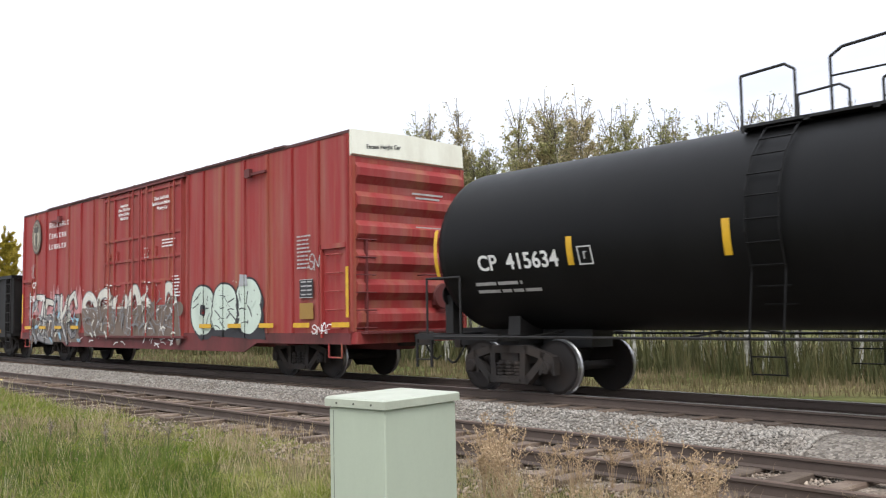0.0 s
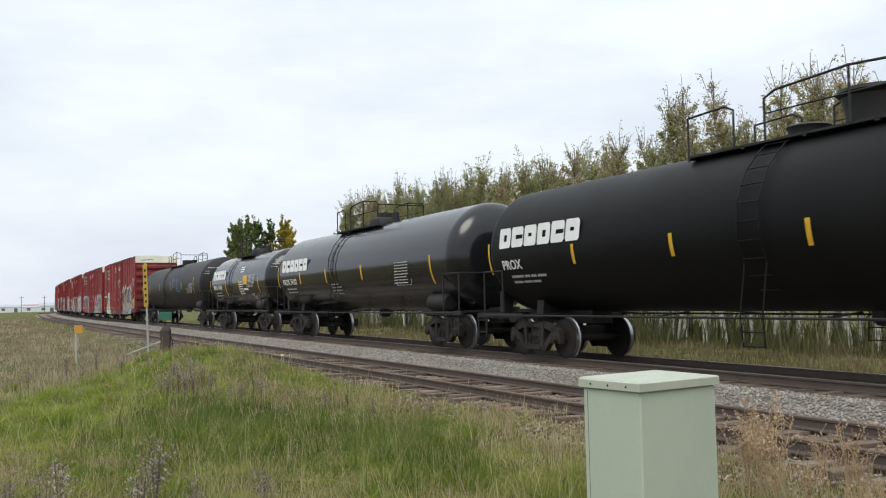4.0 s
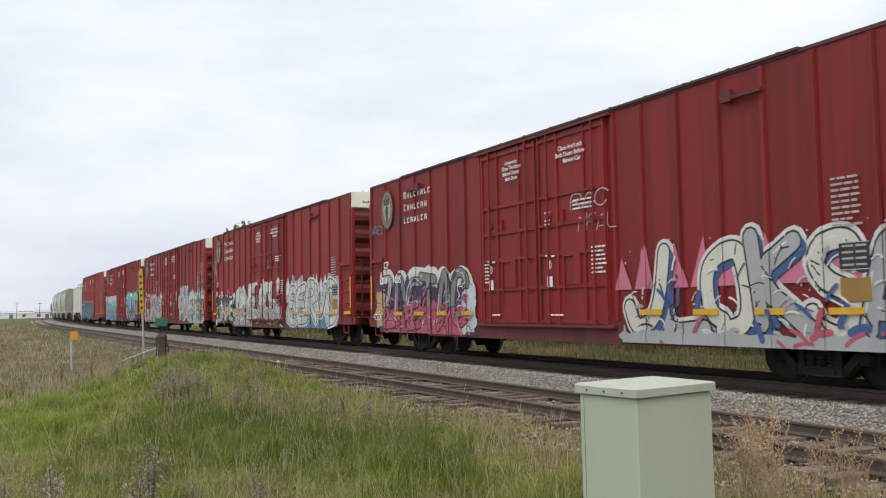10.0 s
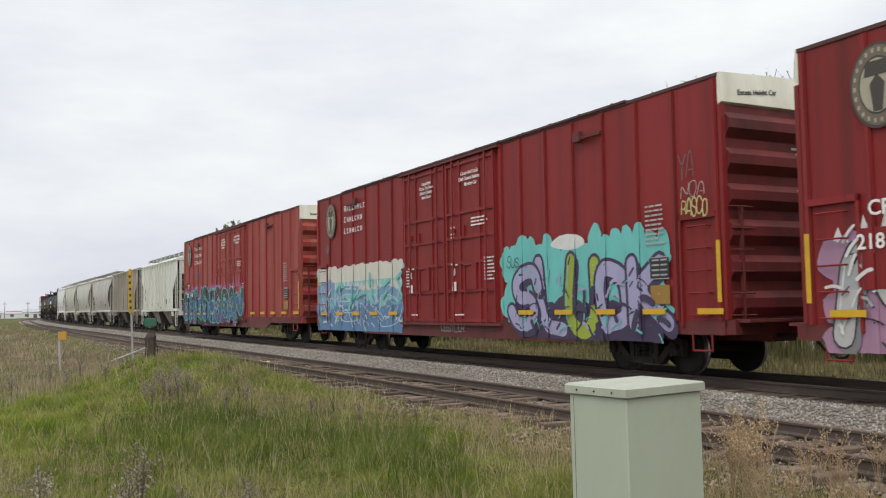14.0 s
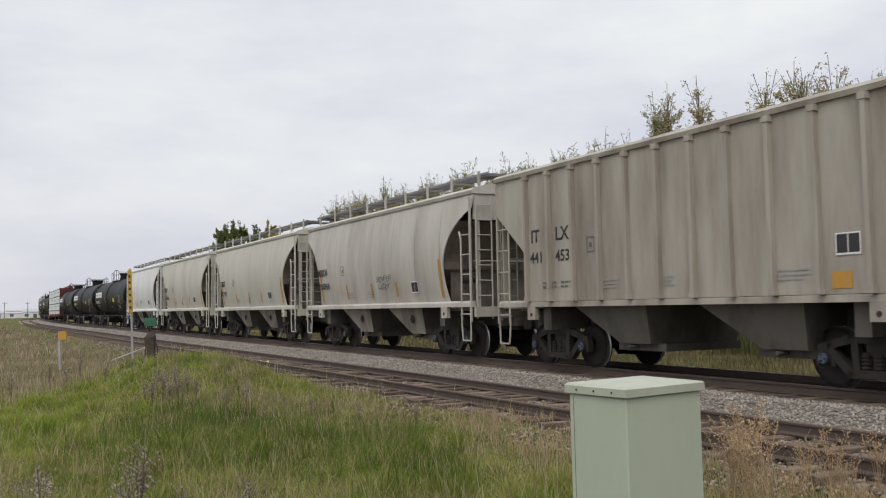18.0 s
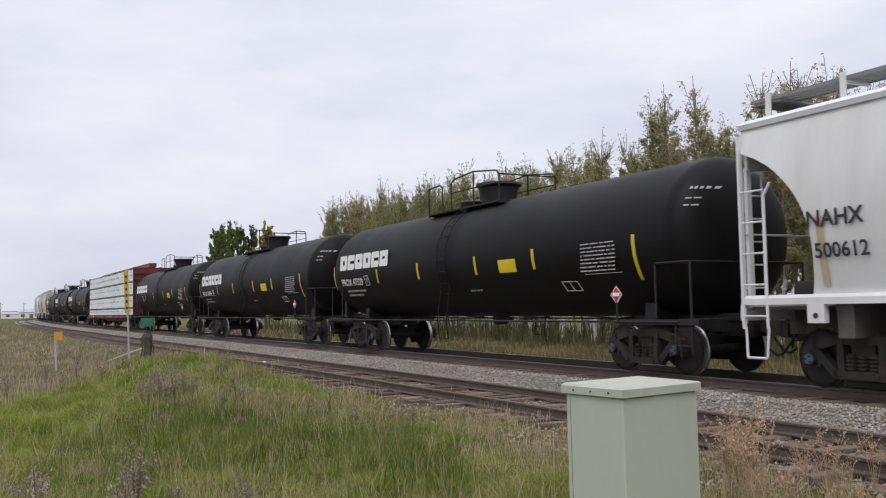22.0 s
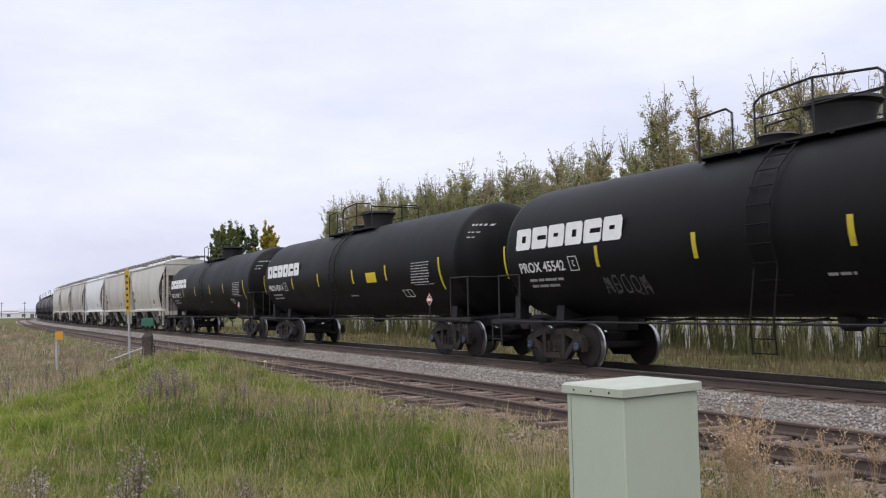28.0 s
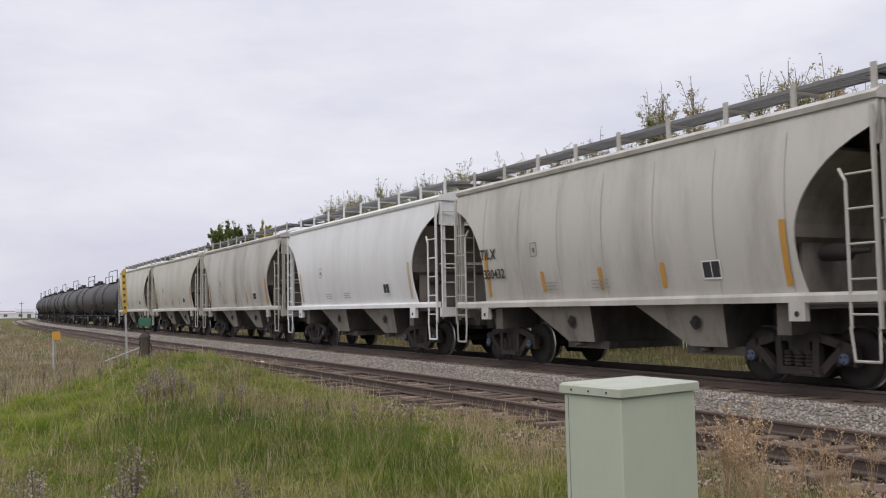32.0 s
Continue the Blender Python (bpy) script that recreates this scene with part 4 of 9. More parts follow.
    for turn in (0, 180):
        ladder = part("ladder", made("ladder/" + key, stiles, M["black"]), None, car, m=pose(ladder_x, 0, 0, 0, 0, turn))
        for y, z in [(-1.52, 0.52), (-1.52, 0.75)] + [(-(R + 0.07) * math.cos(-0.8 + i * 0.2), zc + (R + 0.07) * math.sin(-0.8 + i * 0.2)) for i in range(11)]:
            part("rung", made("rung", lambda s: s.rod((-0.24, 0, 0), (0.24, 0, 0), 0.011), M["black"]), None, ladder, m=pose(0, y, z))

    fore = rail_half * 0.58

    def walkway(s):
        s.box(-rail_half, fore, -0.85, -0.55, top - 0.13, top - 0.09)
        for k in range(5):
            x = -rail_half + (rail_half + fore) * k / 4
            s.box(x - 0.04, x + 0.04, -0.85, -0.02, top - 0.16, top - 0.1)
    for turn in (1, -1):
        part("walkway", made("walkway/%s%g" % (key, rail_half), walkway, M["frame"]), None, car, m=Matrix.Diagonal((1, turn, 1, 1)))

    def railing(s):
        y, H = -0.85, 0.72
        s.pipe([(-rail_half, y, top - 0.2), (-rail_half, y, top + H - 0.1), (-rail_half * 0.72, y, top + H - 0.06), (-rail_half * 0.66, y, top + H - 0.16), (-rail_half * 0.66, y, top - 0.1)], 0.021)
        s.pipe([(-rail_half * 0.45, y, top - 0.1), (-rail_half * 0.45, y, top + H - 0.1), (-rail_half * 0.38, y, top + H), (0.05 * rail_half, y, top + H + 0.07), (fore * 0.92, y, top + H - 0.06), (fore, y, top + H - 0.16), (fore, y, top - 0.1)], 0.021)
        s.rod((0.05 * rail_half, y, top + H + 0.07), (0.05 * rail_half, y, top - 0.1), 0.021)
        s.rod((-rail_half * 0.45, y, top + 0.36), (fore, y, top + 0.36), 0.014)
        s.rod((fore, y, top + H - 0.16), (fore, 0.85, top + H - 0.16), 0.02)

    def hoops(s):
        for y in (-0.8,):
            s.pipe([(-2.2, y, top - 0.2), (-2.2, y, top + 0.85), (2.2, y, top + 0.85), (2.2, y, top - 0.2)], 0.03)
    for y in (1, -1):
        part("top_railing", made("top_railing/%s%g%d" % (key, rail_half, guard), hoops if guard else railing, M["frame"]), None, car, m=Matrix.Diagonal((1, y, 1, 1)))

    def manway(s):
        if dome == 1:
            s.turned([(top - 0.12, 0.46), (top + 0.16, 0.48), (top + 0.40, 0.54), (top + 0.46, 0.62), (top + 0.52, 0.60), (top + 0.54, 0.2)], 28, axis="z")
            s.turned([(top - 0.1, 0.34), (top + 0.1, 0.34), (top + 0.16, 0.38), (top + 0.2, 0.3), (top + 0.22, 0.05)], 20, axis="z", at=(-1.35, 0, 0))
        elif dome == 2:
            s.turned([(top - 0.12, 0.36), (top + 0.3, 0.36), (top + 0.32, 0.1)], 20, axis="z", at=(-0.5, 0, 0))
            s.turned([(top - 0.12, 0.22), (top + 0.15, 0.22), (top + 0.2, 0.26), (top + 0.24, 0.1)], 16, axis="z", at=(1.4, 0, 0))
        else:
            s.turned([(top - 0.15, 0.55), (top + 0.12, 0.55), (top + 0.2, 0.5), (top + 0.26, 0.3), (top + 0.3, 0.05)], 24, axis="z")
            s.turned([(top, 0.25), (top + 0.4, 0.25), (top + 0.42, 0.1)], 16, axis="z", at=(0.1, 0, 0))
            s.turned([(top - 0.1, 0.14), (top + 0.35, 0.12), (top + 0.4, 0.05)], 12, axis="z", at=(0.95, 0, 0))
    part("manway", made("manway/%s%d" % (key, dome), manway, M["frame"], True), None, car, "manway housing")
    part("outlet_valve", made("outlet_valve/" + key, lambda s: s.turned([(zc - R - 0.22, 0.14), (zc - R - 0.16, 0.2), (zc - R + 0.1, 0.24)], 16, axis="z").box(-0.08, 0.5, -0.06, 0.06, zc - R - 0.12, zc - R - 0.02), M["frame"]), None, car)

    def patch(x, z, w, tall, mat, name="reflector", label="", lift=0.006):
        """A painted or stuck-on patch that follows the curve of the shell."""
        s = Shape()
        n = max(2, int(tall / 0.08))
        pts = []
        for i in range(n + 1):
            t = math.asin(max(-0.97, min(0.97, (z - tall / 2 + tall * i / n - zc) / R)))
            pts.append((-(R + lift) * math.cos(t), zc + (R + lift) * math.sin(t)))
        for (ya, za), (yb, zb) in zip(pts, pts[1:]):
            s.add([(x - w / 2, ya, za), (x + w / 2, ya, za), (x + w / 2, yb, zb), (x - w / 2, yb, zb)], [(0, 1, 2, 3)])
        return part(name, s, mat, car, label)

    def at(x, z, lift=0.009):
        t = math.asin(max(-0.97, min(0.97, (z - zc) / R)))
        return Matrix.Translation((x, -(R + lift) * math.cos(t), zc + (R + lift) * math.sin(t))) @ Matrix.Rotation(-t, 4, "X")

    for x, z, tall, w in strips:
        patch(x - h, z, w, tall, M["lemon" if stout else "yellow"])
    if logo:
        def block(s, kind):
            b, w, k = 0.47, (logo - 0.25) / 6, 0.16
            outer = [(0.03, 0), (w - 0.05, 0), (w, 0.06), (w, b - 0.06), (w - 0.05, b), (0.03, b), (0, b - 0.05), (0, 0.05)]
            hole = [(w * 0.40, b * 0.34), (w * 0.66, b * 0.34), (w * 0.66, b * 0.66), (w * 0.40, b * 0.66)]
            if kind:
                hole = [(w * 0.36, b * 0.40), (w * 0.95, b * 0.40), (w * 0.95, b * 0.60), (w * 0.36, b * 0.60)] if kind == 1 else [(w * 0.34, b * 0.45), (w * 0.62, b * 0.45), (w * 0.62, b * 0.62), (w * 0.34, b * 0.62)]
            pts = [(x + k * z, 0, z) for x, z in outer + hole]
            s.add(pts, [(0, 1, 9, 8), (1, 2, 9), (2, 3, 10, 9), (3, 4, 10), (4, 5, 11, 10), (5, 6, 11), (6, 7, 8, 11), (7, 0, 8)])
        for i in range(6):
            w = (logo - 0.25) / 6
            part("logo_block", made("logo_block/%g/%d" % (logo, i % 3), (lambda s, i=i: block(s, i % 3)), M["white"]), None, car, "plain slanted white block", at(0.97 - h, 2.58, 0.014) @ Matrix.Translation((i * (w + 0.05), 0, 0)))
    if mark:
        big = not logo and not mark_mat
        part("lettering", words(mark, 0.385 if big else 0.32, mark_mat or M["white"]), None, car, "", at((1.05 if logo else 1.48 if big else 1.25) - h, 2.13 if big else 2.08, 0.016))
        for r in (0, 1):
            part("stencil_text", bars(1, 1.5, 0.06, 0.05, 0, seed + r).mesh("stencil_text", [M["fadedwhite"] if not mark_mat else mark_mat]), None, car, "", at(1.3 - h, 1.93 - r * 0.13, 0.012))
    for spec in extra or ():
        kind = spec[0]
        if kind == "patch":
            patch(spec[1] - h, spec[2], spec[3], spec[4], M[spec[5]], "label_panel")
        elif kind == "table":
            _, x, z, w, tall, rows, cols = spec
            rows, cols = rows + 2, cols + 1
            s = Shape()
            rnd = random.Random(seed)
            ch = tall / rows
            for r in range(rows):
                x0 = 0.03
                while x0 < w - 0.06:
                    x1 = min(w - 0.03, x0 + rnd.uniform(0.05, 0.3))
                    s.box(x0, x1, 0, 0.003, -r * ch - ch * 0.34, -r * ch)
                    x0 = x1 + rnd.uniform(0.02, 0.06)
            for a, b, c, d in ((0, w, 0.025, 0.037), (0, w, -tall, -tall + 0.012), (0, 0.012, -tall, 0.037), (w - 0.012, w, -tall, 0.037)):
                s.box(a, b, 0.0005 * len(s.f), 0.003 + 0.0005 * len(s.f), c, d)
            part("data_table", s, M["fadedwhite"], car, "", at(x - h, z, 0.02))
        elif kind == "plate":
            s = Shape()
            _, x, z, w, tall = spec
            for a, b, c, d in ((0, w, 0, 0.018), (0, w, tall - 0.018, tall), (0, 0.018, 0, tall), (w - 0.018, w, 0, tall), *(((w * 0.46, w * 0.5, 0, tall),) if w > 0.4 else ((w * 0.38, w * 0.44, tall * 0.3, tall * 0.7), (w * 0.44, w * 0.6, tall * 0.64, tall * 0.7), (w * 0.44, w * 0.6, tall * 0.3, tall * 0.36)))):
                s.box(a, b, 0.0005 * len(s.f), 0.004 + 0.0005 * len(s.f), c, d)
            part("data_plate", s, mark_mat or M["white"], car, "", at(x - h, z, 0.014))
        elif kind == "placard":
            _, x, z = spec
            s = Shape()
            s.add([(0, -1.53, z - 0.15), (0.15, -1.53, z), (0, -1.53, z + 0.15), (-0.15, -1.53, z)], [(0, 1, 2, 3)], 0)
            s.add([(-0.1, -1.534, z - 0.03), (0.1, -1.534, z - 0.03), (0.1, -1.534, z + 0.04), (-0.1, -1.534, z + 0.04)], [(0, 1, 2, 3)], 1)
            s.add([(0, -1.526, z - 0.175), (0.175, -1.526, z), (0, -1.526, z + 0.175), (-0.175, -1.526, z)], [(0, 1, 2, 3)], 1)
            s.rod((0, -1.515, 0.98), (0, -1.515, z), 0.02, slot=2)
            part("placard", s, [M["placard"], M["white"], M["frame"]], car, "red diamond placard", pose(x - h, 0, 0))
        elif kind == "lines":
            _, x, z, rows, w, mat = spec
            for r in range(rows):
                part("stencil_text", bars(1, w, 0.05, 0.05, 0, seed * 7 + r).mesh("stencil_text", [M[mat]]), None, car, "", at(x - h, z - r * 0.11, 0.012))
        elif kind == "scribble":
            _, x, z, w, tall, n, colour = spec
            s, rnd, yy = Shape(), random.Random(seed + 3), 0.0
            for k in list(range(n)) * 2:
                g = rnd.choice(GLYPHS)
                yy = stroke(s, rounded([(w * (k + px * 0.85) / n, tall * (pz - 0.5) + rnd.uniform(-0.1, 0.1) * tall) for px, pz in g]), 0.022, yy, 0)
            part("graffiti_tag", s, colour, car, "", at(x - h, z, 0.03))["kind"] = "stuff"
        elif kind == "endmark":
            # small print on the shoulder of the front head, bent to its curve
            def skin(x, t):
                k = math.asin(max(0.0, min(1.0, 1 - (h - x) / 0.62)))
                r = R * math.cos(k) ** 0.8 + 0.012
                return x + 0.006, -r * math.cos(t), zc + r * math.sin(t)
            rnd = random.Random(seed)
            for r in range(3):
                s, x = Shape(), h - 0.33
                low = 0.80 - r * 0.13 - (0.05 if r else 0.0)
                high = low + (0.05 if r == 0 else 0.026)
                while x < h - (0.12 if r == 0 else 0.2):
                    w = 0.026 if r == 0 else rnd.uniform(0.03, 0.07)
                    s.add([skin(x + dx, math.asin(min(0.97, up / max(0.05, R * math.cos(math.asin(max(0.0, min(0.99, 1 - (h - x - dx) / 0.62)))) ** 0.8)))) for dx, up in ((0, low), (w, low), (w, high), (0, high))], [(0, 1, 2, 3)])
                    x += w + 0.02
                part("stencil_text", s, M["fadedwhite"], car)
    trucks(car, h - 1.75, "bluecap" if stout else "truck")
    couplings(car, h + 0.15)
    return car, length


# ---------- covered hopper ----------
HOP = 12.1
M["paleorange"] = material("bleached_orange_strip", (0.50, 0.40, 0.27), 0.6)
M["seam"] = material("dusty_seam_line", (0.33, 0.31, 0.27), 0.7)
M["spot"] = material("sooty_dark_patch", (0.03, 0.026, 0.022), 0.8)


def hopper(paint_mat, ribbed=False, mark=("", ""), label="", seed=0, roofwalk=True, seams=False, marks=True):
    L = 11.6 if ribbed else HOP
    h = L / 2
    car = thing("covered_hopper", label, "hopper car", "covered hoppers in the freight train")
    key = paint_mat.name + str(ribbed)
    zt = 4.30 if ribbed else 4.2

    def bulge(z):
        t = (z - 1.42) / (zt - 1.42)
        return 1.5 if ribbed else 1.355 + 0.2 * math.sin(math.pi * (0.94 * t + 0.03))

    def lean(z):
        return -math.degrees(math.atan2(bulge(z - 0.1) - bulge(z + 0.1), 0.2)) if not ribbed else 0.0

    def cutx(z):
        """How far in from the car's end the side sheet starts at this height."""
        if ribbed:
            return 0.02 + 1.24 * min(1, max(0, (3.48 - z) / 1.0))
        return 0.02 + 1.42 * (1 - min(1, (z - 2.2) / 1.55 if z > 2.2 else (2.2 - z) / 2.3) ** 2) ** 0.72

    def sides(s):
        zs = [1.42 + (zt - 1.42) * i / 20 for i in range(21)]
        outer = [[(-h + cutx(z), -bulge(z), z), (h - cutx(z), -bulge(z), z)] for z in zs]
        inner = [[(p[0], p[1] + 0.03, p[2]) for p in r] for r in outer]
        for grid in (outer, inner):
            k = len(s.v)
            for r in grid:
                s.v += r
            for i in range(20):
                s.f.append((k + 2 * i, k + 2 * i + 1, k + 2 * i + 3, k + 2 * i + 2))
                s.s.append(0)
        for j in (0, 1):
            k = len(s.v)
            for p, r in zip(outer, inner):
                s.v += [p[j], r[j]]
            for i in range(20):
                s.f.append((k + 2 * i, k + 2 * i + 1, k + 2 * i + 3, k + 2 * i + 2))
                s.s.append(0)
    for turn in (0, 180):
        part("side_sheet", made("side_sheet/" + key, sides, paint_mat, True), None, car, m=pose(0, 0, 0, 0, 0, turn))

    def roof(s):
        b = bulge(zt)
        s.along([(-b - 0.05, zt - 0.05), (-b - 0.07, zt + 0.03), (-b + 0.02, zt + 0.1), (-0.8, zt + 0.24), (0, zt + 0.28), (0.8, zt + 0.24), (b - 0.02, zt + 0.1), (b + 0.07, zt + 0.03), (b + 0.05, zt - 0.05)], -h, h)
    part("roof", made("roof/" + key, roof, paint_mat), None, car)

    def sill(s):
        s.along([(-1.50, 1.30), (-1.50, 1.40), (-1.46, 1.45), (-1.38, 1.45), (-1.38, 1.30)], -h, h)

    def pad(s):
        s.box(-0.15, 0.15, -1.505, -1.40, 1.02, 1.31, 0)
        s.turned([(-1.512, 0.045), (-1.505, 0.045)], 12, slot=1, at=(0, 0, 1.13))
    for turn in (0, 180):
        part("side_sill", made("side_sill/" + key, sill, paint_mat), None, car, m=pose(0, 0, 0, 0, 0, turn))
        for x in (-h + 1.45, h - 1.45):
            part("jacking_pad", made("jacking_pad/" + key, pad, [paint_mat, M["spot"]]), None, car, m=pose(0, 0, 0, 0, 0, turn) @ pose(x, 0, 0))

    def slope(s):
        face = [(-cutx(z) - 0.01, z) for z in (3.5, 3.3, 3.1, 2.9, 2.7, 2.5, 2.3)] + [(-3.0, 1.30)]
        ring = face + [(x - 0.14, z + 0.08) for x, z in reversed(face)]
        s.loft([[(x, side * (bulge(max(1.42, z)) - 0.045), z) for x, z in ring] for side in (-1, 1)])
    for e in (-1, 1):
        turn = pose(e * h, 0, 0, 0, 0, 0 if e > 0 else 180)
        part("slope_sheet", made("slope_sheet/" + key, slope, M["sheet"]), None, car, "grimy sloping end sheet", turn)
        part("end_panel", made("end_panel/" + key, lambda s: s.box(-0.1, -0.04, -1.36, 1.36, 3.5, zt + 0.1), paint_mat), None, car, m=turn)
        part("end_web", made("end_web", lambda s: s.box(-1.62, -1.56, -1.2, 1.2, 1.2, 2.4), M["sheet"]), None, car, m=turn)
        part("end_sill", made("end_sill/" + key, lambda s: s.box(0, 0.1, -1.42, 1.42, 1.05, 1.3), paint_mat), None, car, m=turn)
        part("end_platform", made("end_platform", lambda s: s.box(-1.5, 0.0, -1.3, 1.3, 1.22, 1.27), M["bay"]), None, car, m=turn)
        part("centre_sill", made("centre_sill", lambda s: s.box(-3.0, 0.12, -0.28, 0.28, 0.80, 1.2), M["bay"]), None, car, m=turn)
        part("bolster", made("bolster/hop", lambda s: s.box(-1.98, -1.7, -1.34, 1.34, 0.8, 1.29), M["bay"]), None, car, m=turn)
        for y in (-1.28, 1.28):
            part("end_post", made("end_post/" + key, lambda s: s.box(-0.05, 0.02, -0.05, 0.05, 1.25, 3.55), paint_mat), None, car, m=turn @ pose(0, y, 0))
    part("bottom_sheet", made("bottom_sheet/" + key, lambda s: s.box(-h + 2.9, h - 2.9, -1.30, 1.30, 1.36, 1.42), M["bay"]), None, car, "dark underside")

    def bay(s):
        ring = [(-1.2, 1.36), (1.15, 1.36), (1.05, 0.56), (0.15, 0.56)]
        s.loft([[(x, y * (1.31 if z > 1 else 1.12), z) for x, z in ring] for y in (-1, 1)], 1)
        s.s[-2:] = [0, 0]
        s.box(-0.1, 1.3, -0.95, 0.95, 0.42, 0.57, 1)
        s.rod((0.5, -1.2, 0.5), (0.5, 1.2, 0.5), 0.035, slot=1)

    def blotch(s):
        for i, (r, d) in enumerate(((0.13, 0.0), (0.08, 0.02))):
            s.add([(r * math.cos(k * 0.52) * (1 + 0.2 * math.sin(k * 2.3)), -d, r * math.sin(k * 0.52)) for k in range(12)], [tuple(range(12))])
        s.turned([(-0.04, 0.04), (-0.01, 0.06)], 10)
    for x in (4.15 - 6.05, 7.8 - 6.05):
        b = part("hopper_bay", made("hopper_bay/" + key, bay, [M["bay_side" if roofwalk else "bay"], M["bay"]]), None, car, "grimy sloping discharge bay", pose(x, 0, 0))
        if not ribbed:
            part("shaker_bracket", made("shaker_bracket", blotch, M["spot"]), None, b, m=pose(0.45, -1.255, 0.98, 0, 0, 0))

    if ribbed:
        def rib(s):
            s.prism([(-0.04, 1.42), (0.04, 1.42), (0.04, zt - 0.12), (-0.04, zt - 0.12)], -0.10, 0)
            s.prism([(-0.065, zt - 0.16), (0.065, zt - 0.16), (0.065, zt - 0.06), (-0.065, zt - 0.06)], -0.115, 0)
            s.prism([(-0.06, 1.42), (0.06, 1.42), (0.05, 1.52), (-0.05, 1.52)], -0.112, 0)
        for i in range(11):
            for side in (-1, 1):
                part("side_post", made("side_post/" + key, rib, paint_mat), None, car, m=pose(1.38 + i * 0.872 - h, 1.5 * side, 0, 0, 0, 0 if side < 0 else 180))
    elif seams:
        def seam(s):
            for i in range(16):
                z0, z1 = 1.46 + (zt - 1.75) * i / 16, 1.46 + (zt - 1.75) * (i + 1) / 16
                s.add([(-0.008, -bulge(z0) - 0.006, z0), (0.008, -bulge(z0) - 0.006, z0), (0.008, -bulge(z1) - 0.006, z1), (-0.008, -bulge(z1) - 0.006, z1)], [(0, 1, 2, 3)])
        for i in range(7):
            part("seam", made("seam/" + key, seam, M["seam"]), None, car, m=pose(-4.5 + i * 1.5, 0, 0))

    if roofwalk:
        def boards(s):
            s.box(-h - 0.1, h + 0.1, -1.02, -0.99, zt + 0.44, zt + 0.50)
            s.box(-h - 0.1, h + 0.1, -0.48, -0.45, zt + 0.44, zt + 0.50)
            n = int((L + 0.2) / 0.085)
            for i in range(n):
                x = -h - 0.1 + i * 0.085
                s.box(x, x + 0.04, -0.99, -0.48, zt + 0.455, zt + 0.49)

        def stanchion(s):
            s.box(-0.045, 0.045, -1.06, -1.02, zt + 0.10, zt + 0.56)
            s.box(-0.03, 0.03, -1.02, -0.45, zt + 0.40, zt + 0.44)
        for turn in (0, 180):
            part("walkway", made("walkway/hop" + key, boards, M["grating"]), None, car, "grating roof walkway", pose(0, 0, 0, 0, 0, turn))
            for i in range(9):
                part("walkway_stanchion", made("walkway_stanchion/" + key, stanchion, paint_mat), None, car, m=pose(0, 0, 0, 0, 0, turn) @ pose(-h + 0.3 + i * (L - 0.6) / 8, 0, 0))
        for e in (-1, 1):
            part("end_walkway", made("end_walkway/" + key, lambda s: s.box(-0.5, 0.1, -1.0, 1.0, zt + 0.40, zt + 0.425), M["grating"]), None, car, m=pose(e * h, 0, 0, 0, 0, 0 if e > 0 else 180))
        for i in range(5):
            part("hatch", made("hatch/" + key, lambda s: s.turned([(zt + 0.2, 0.36), (zt + 0.34, 0.36), (zt + 0.38, 0.3), (zt + 0.4, 0.02)], 18, axis="z"), paint_mat), None, car, m=pose(-4.4 + i * 2.2, 0, 0))

    def corner_ladder(s):
        s.box(-0.045, 0.005, -1.51, -1.46, 0.92, 4.05 if not ribbed else 4.2)
        s.pipe([(-0.5, -1.48, 0.92), (-0.5, -1.48, 3.02), (-0.62, -1.46, 3.22)], 0.026)
        for i in range(5):
            s.rod((-0.5, -1.48, 1.12 + i * 0.5), (-0.03, -1.48, 1.12 + i * 0.5), 0.017)
        s.pipe([(-0.52, -1.48, 0.95), (-0.46, -1.48, 0.46), (-0.06, -1.48, 0.46), (-0.05, -1.48, 0.95)], 0.022)

    def end_ladder(s):
        for y in (-1.35, -0.9):
            s.pipe([(0.06, y, 1.0), (0.06, y, zt - 0.1)], 0.02)
        for i in range(8):
            s.rod((0.06, -1.35, 1.2 + i * 0.38), (0.06, -0.9, 1.2 + i * 0.38), 0.014)
    for e in (-1, 1):
        for y in (1, -1):
            flip = Matrix.Translation(((h - 0.02) * e, 0, 0)) @ Matrix.Diagonal((e, y, 1, 1))
            part("corner_ladder", made("corner_ladder/" + key, corner_ladder, paint_mat), None, car, m=flip)
            part("end_ladder", made("end_ladder/" + key, end_ladder, paint_mat), None, car, m=flip)
        part("cross_rail", made("cross_rail/" + key, lambda s: s.rod((0, -1.4, 2.45), (0, 1.4, 2.45), 0.018), paint_mat), None, car, m=pose((h - 0.02) * e, 0, 0))
    part("brake_wheel", made("brake_wheel/hop", lambda s: s.turned([(-0.02, 0.25), (0.03, 0.28), (0.07, 0.25)], 18, axis="x"), M["frame"]), None, car, m=pose(h, 0.6, 2.1))
    part("brake_housing", made("brake_housing/hop", lambda s: s.box(-0.3, -0.02, -0.2, 0.2, -0.6, 0.2), M["sheet"]), None, car, m=pose(h, 0.6, 2.1))
    part("air_reservoir", made("air_reservoir/hop", lambda s: s.turned([(0.5, 0.16), (0.55, 0.18), (1.3, 0.18), (1.35, 0.16)], 14, axis="x"), M["spot"], True), None, car, m=pose(-h, -0.7, 1.5))
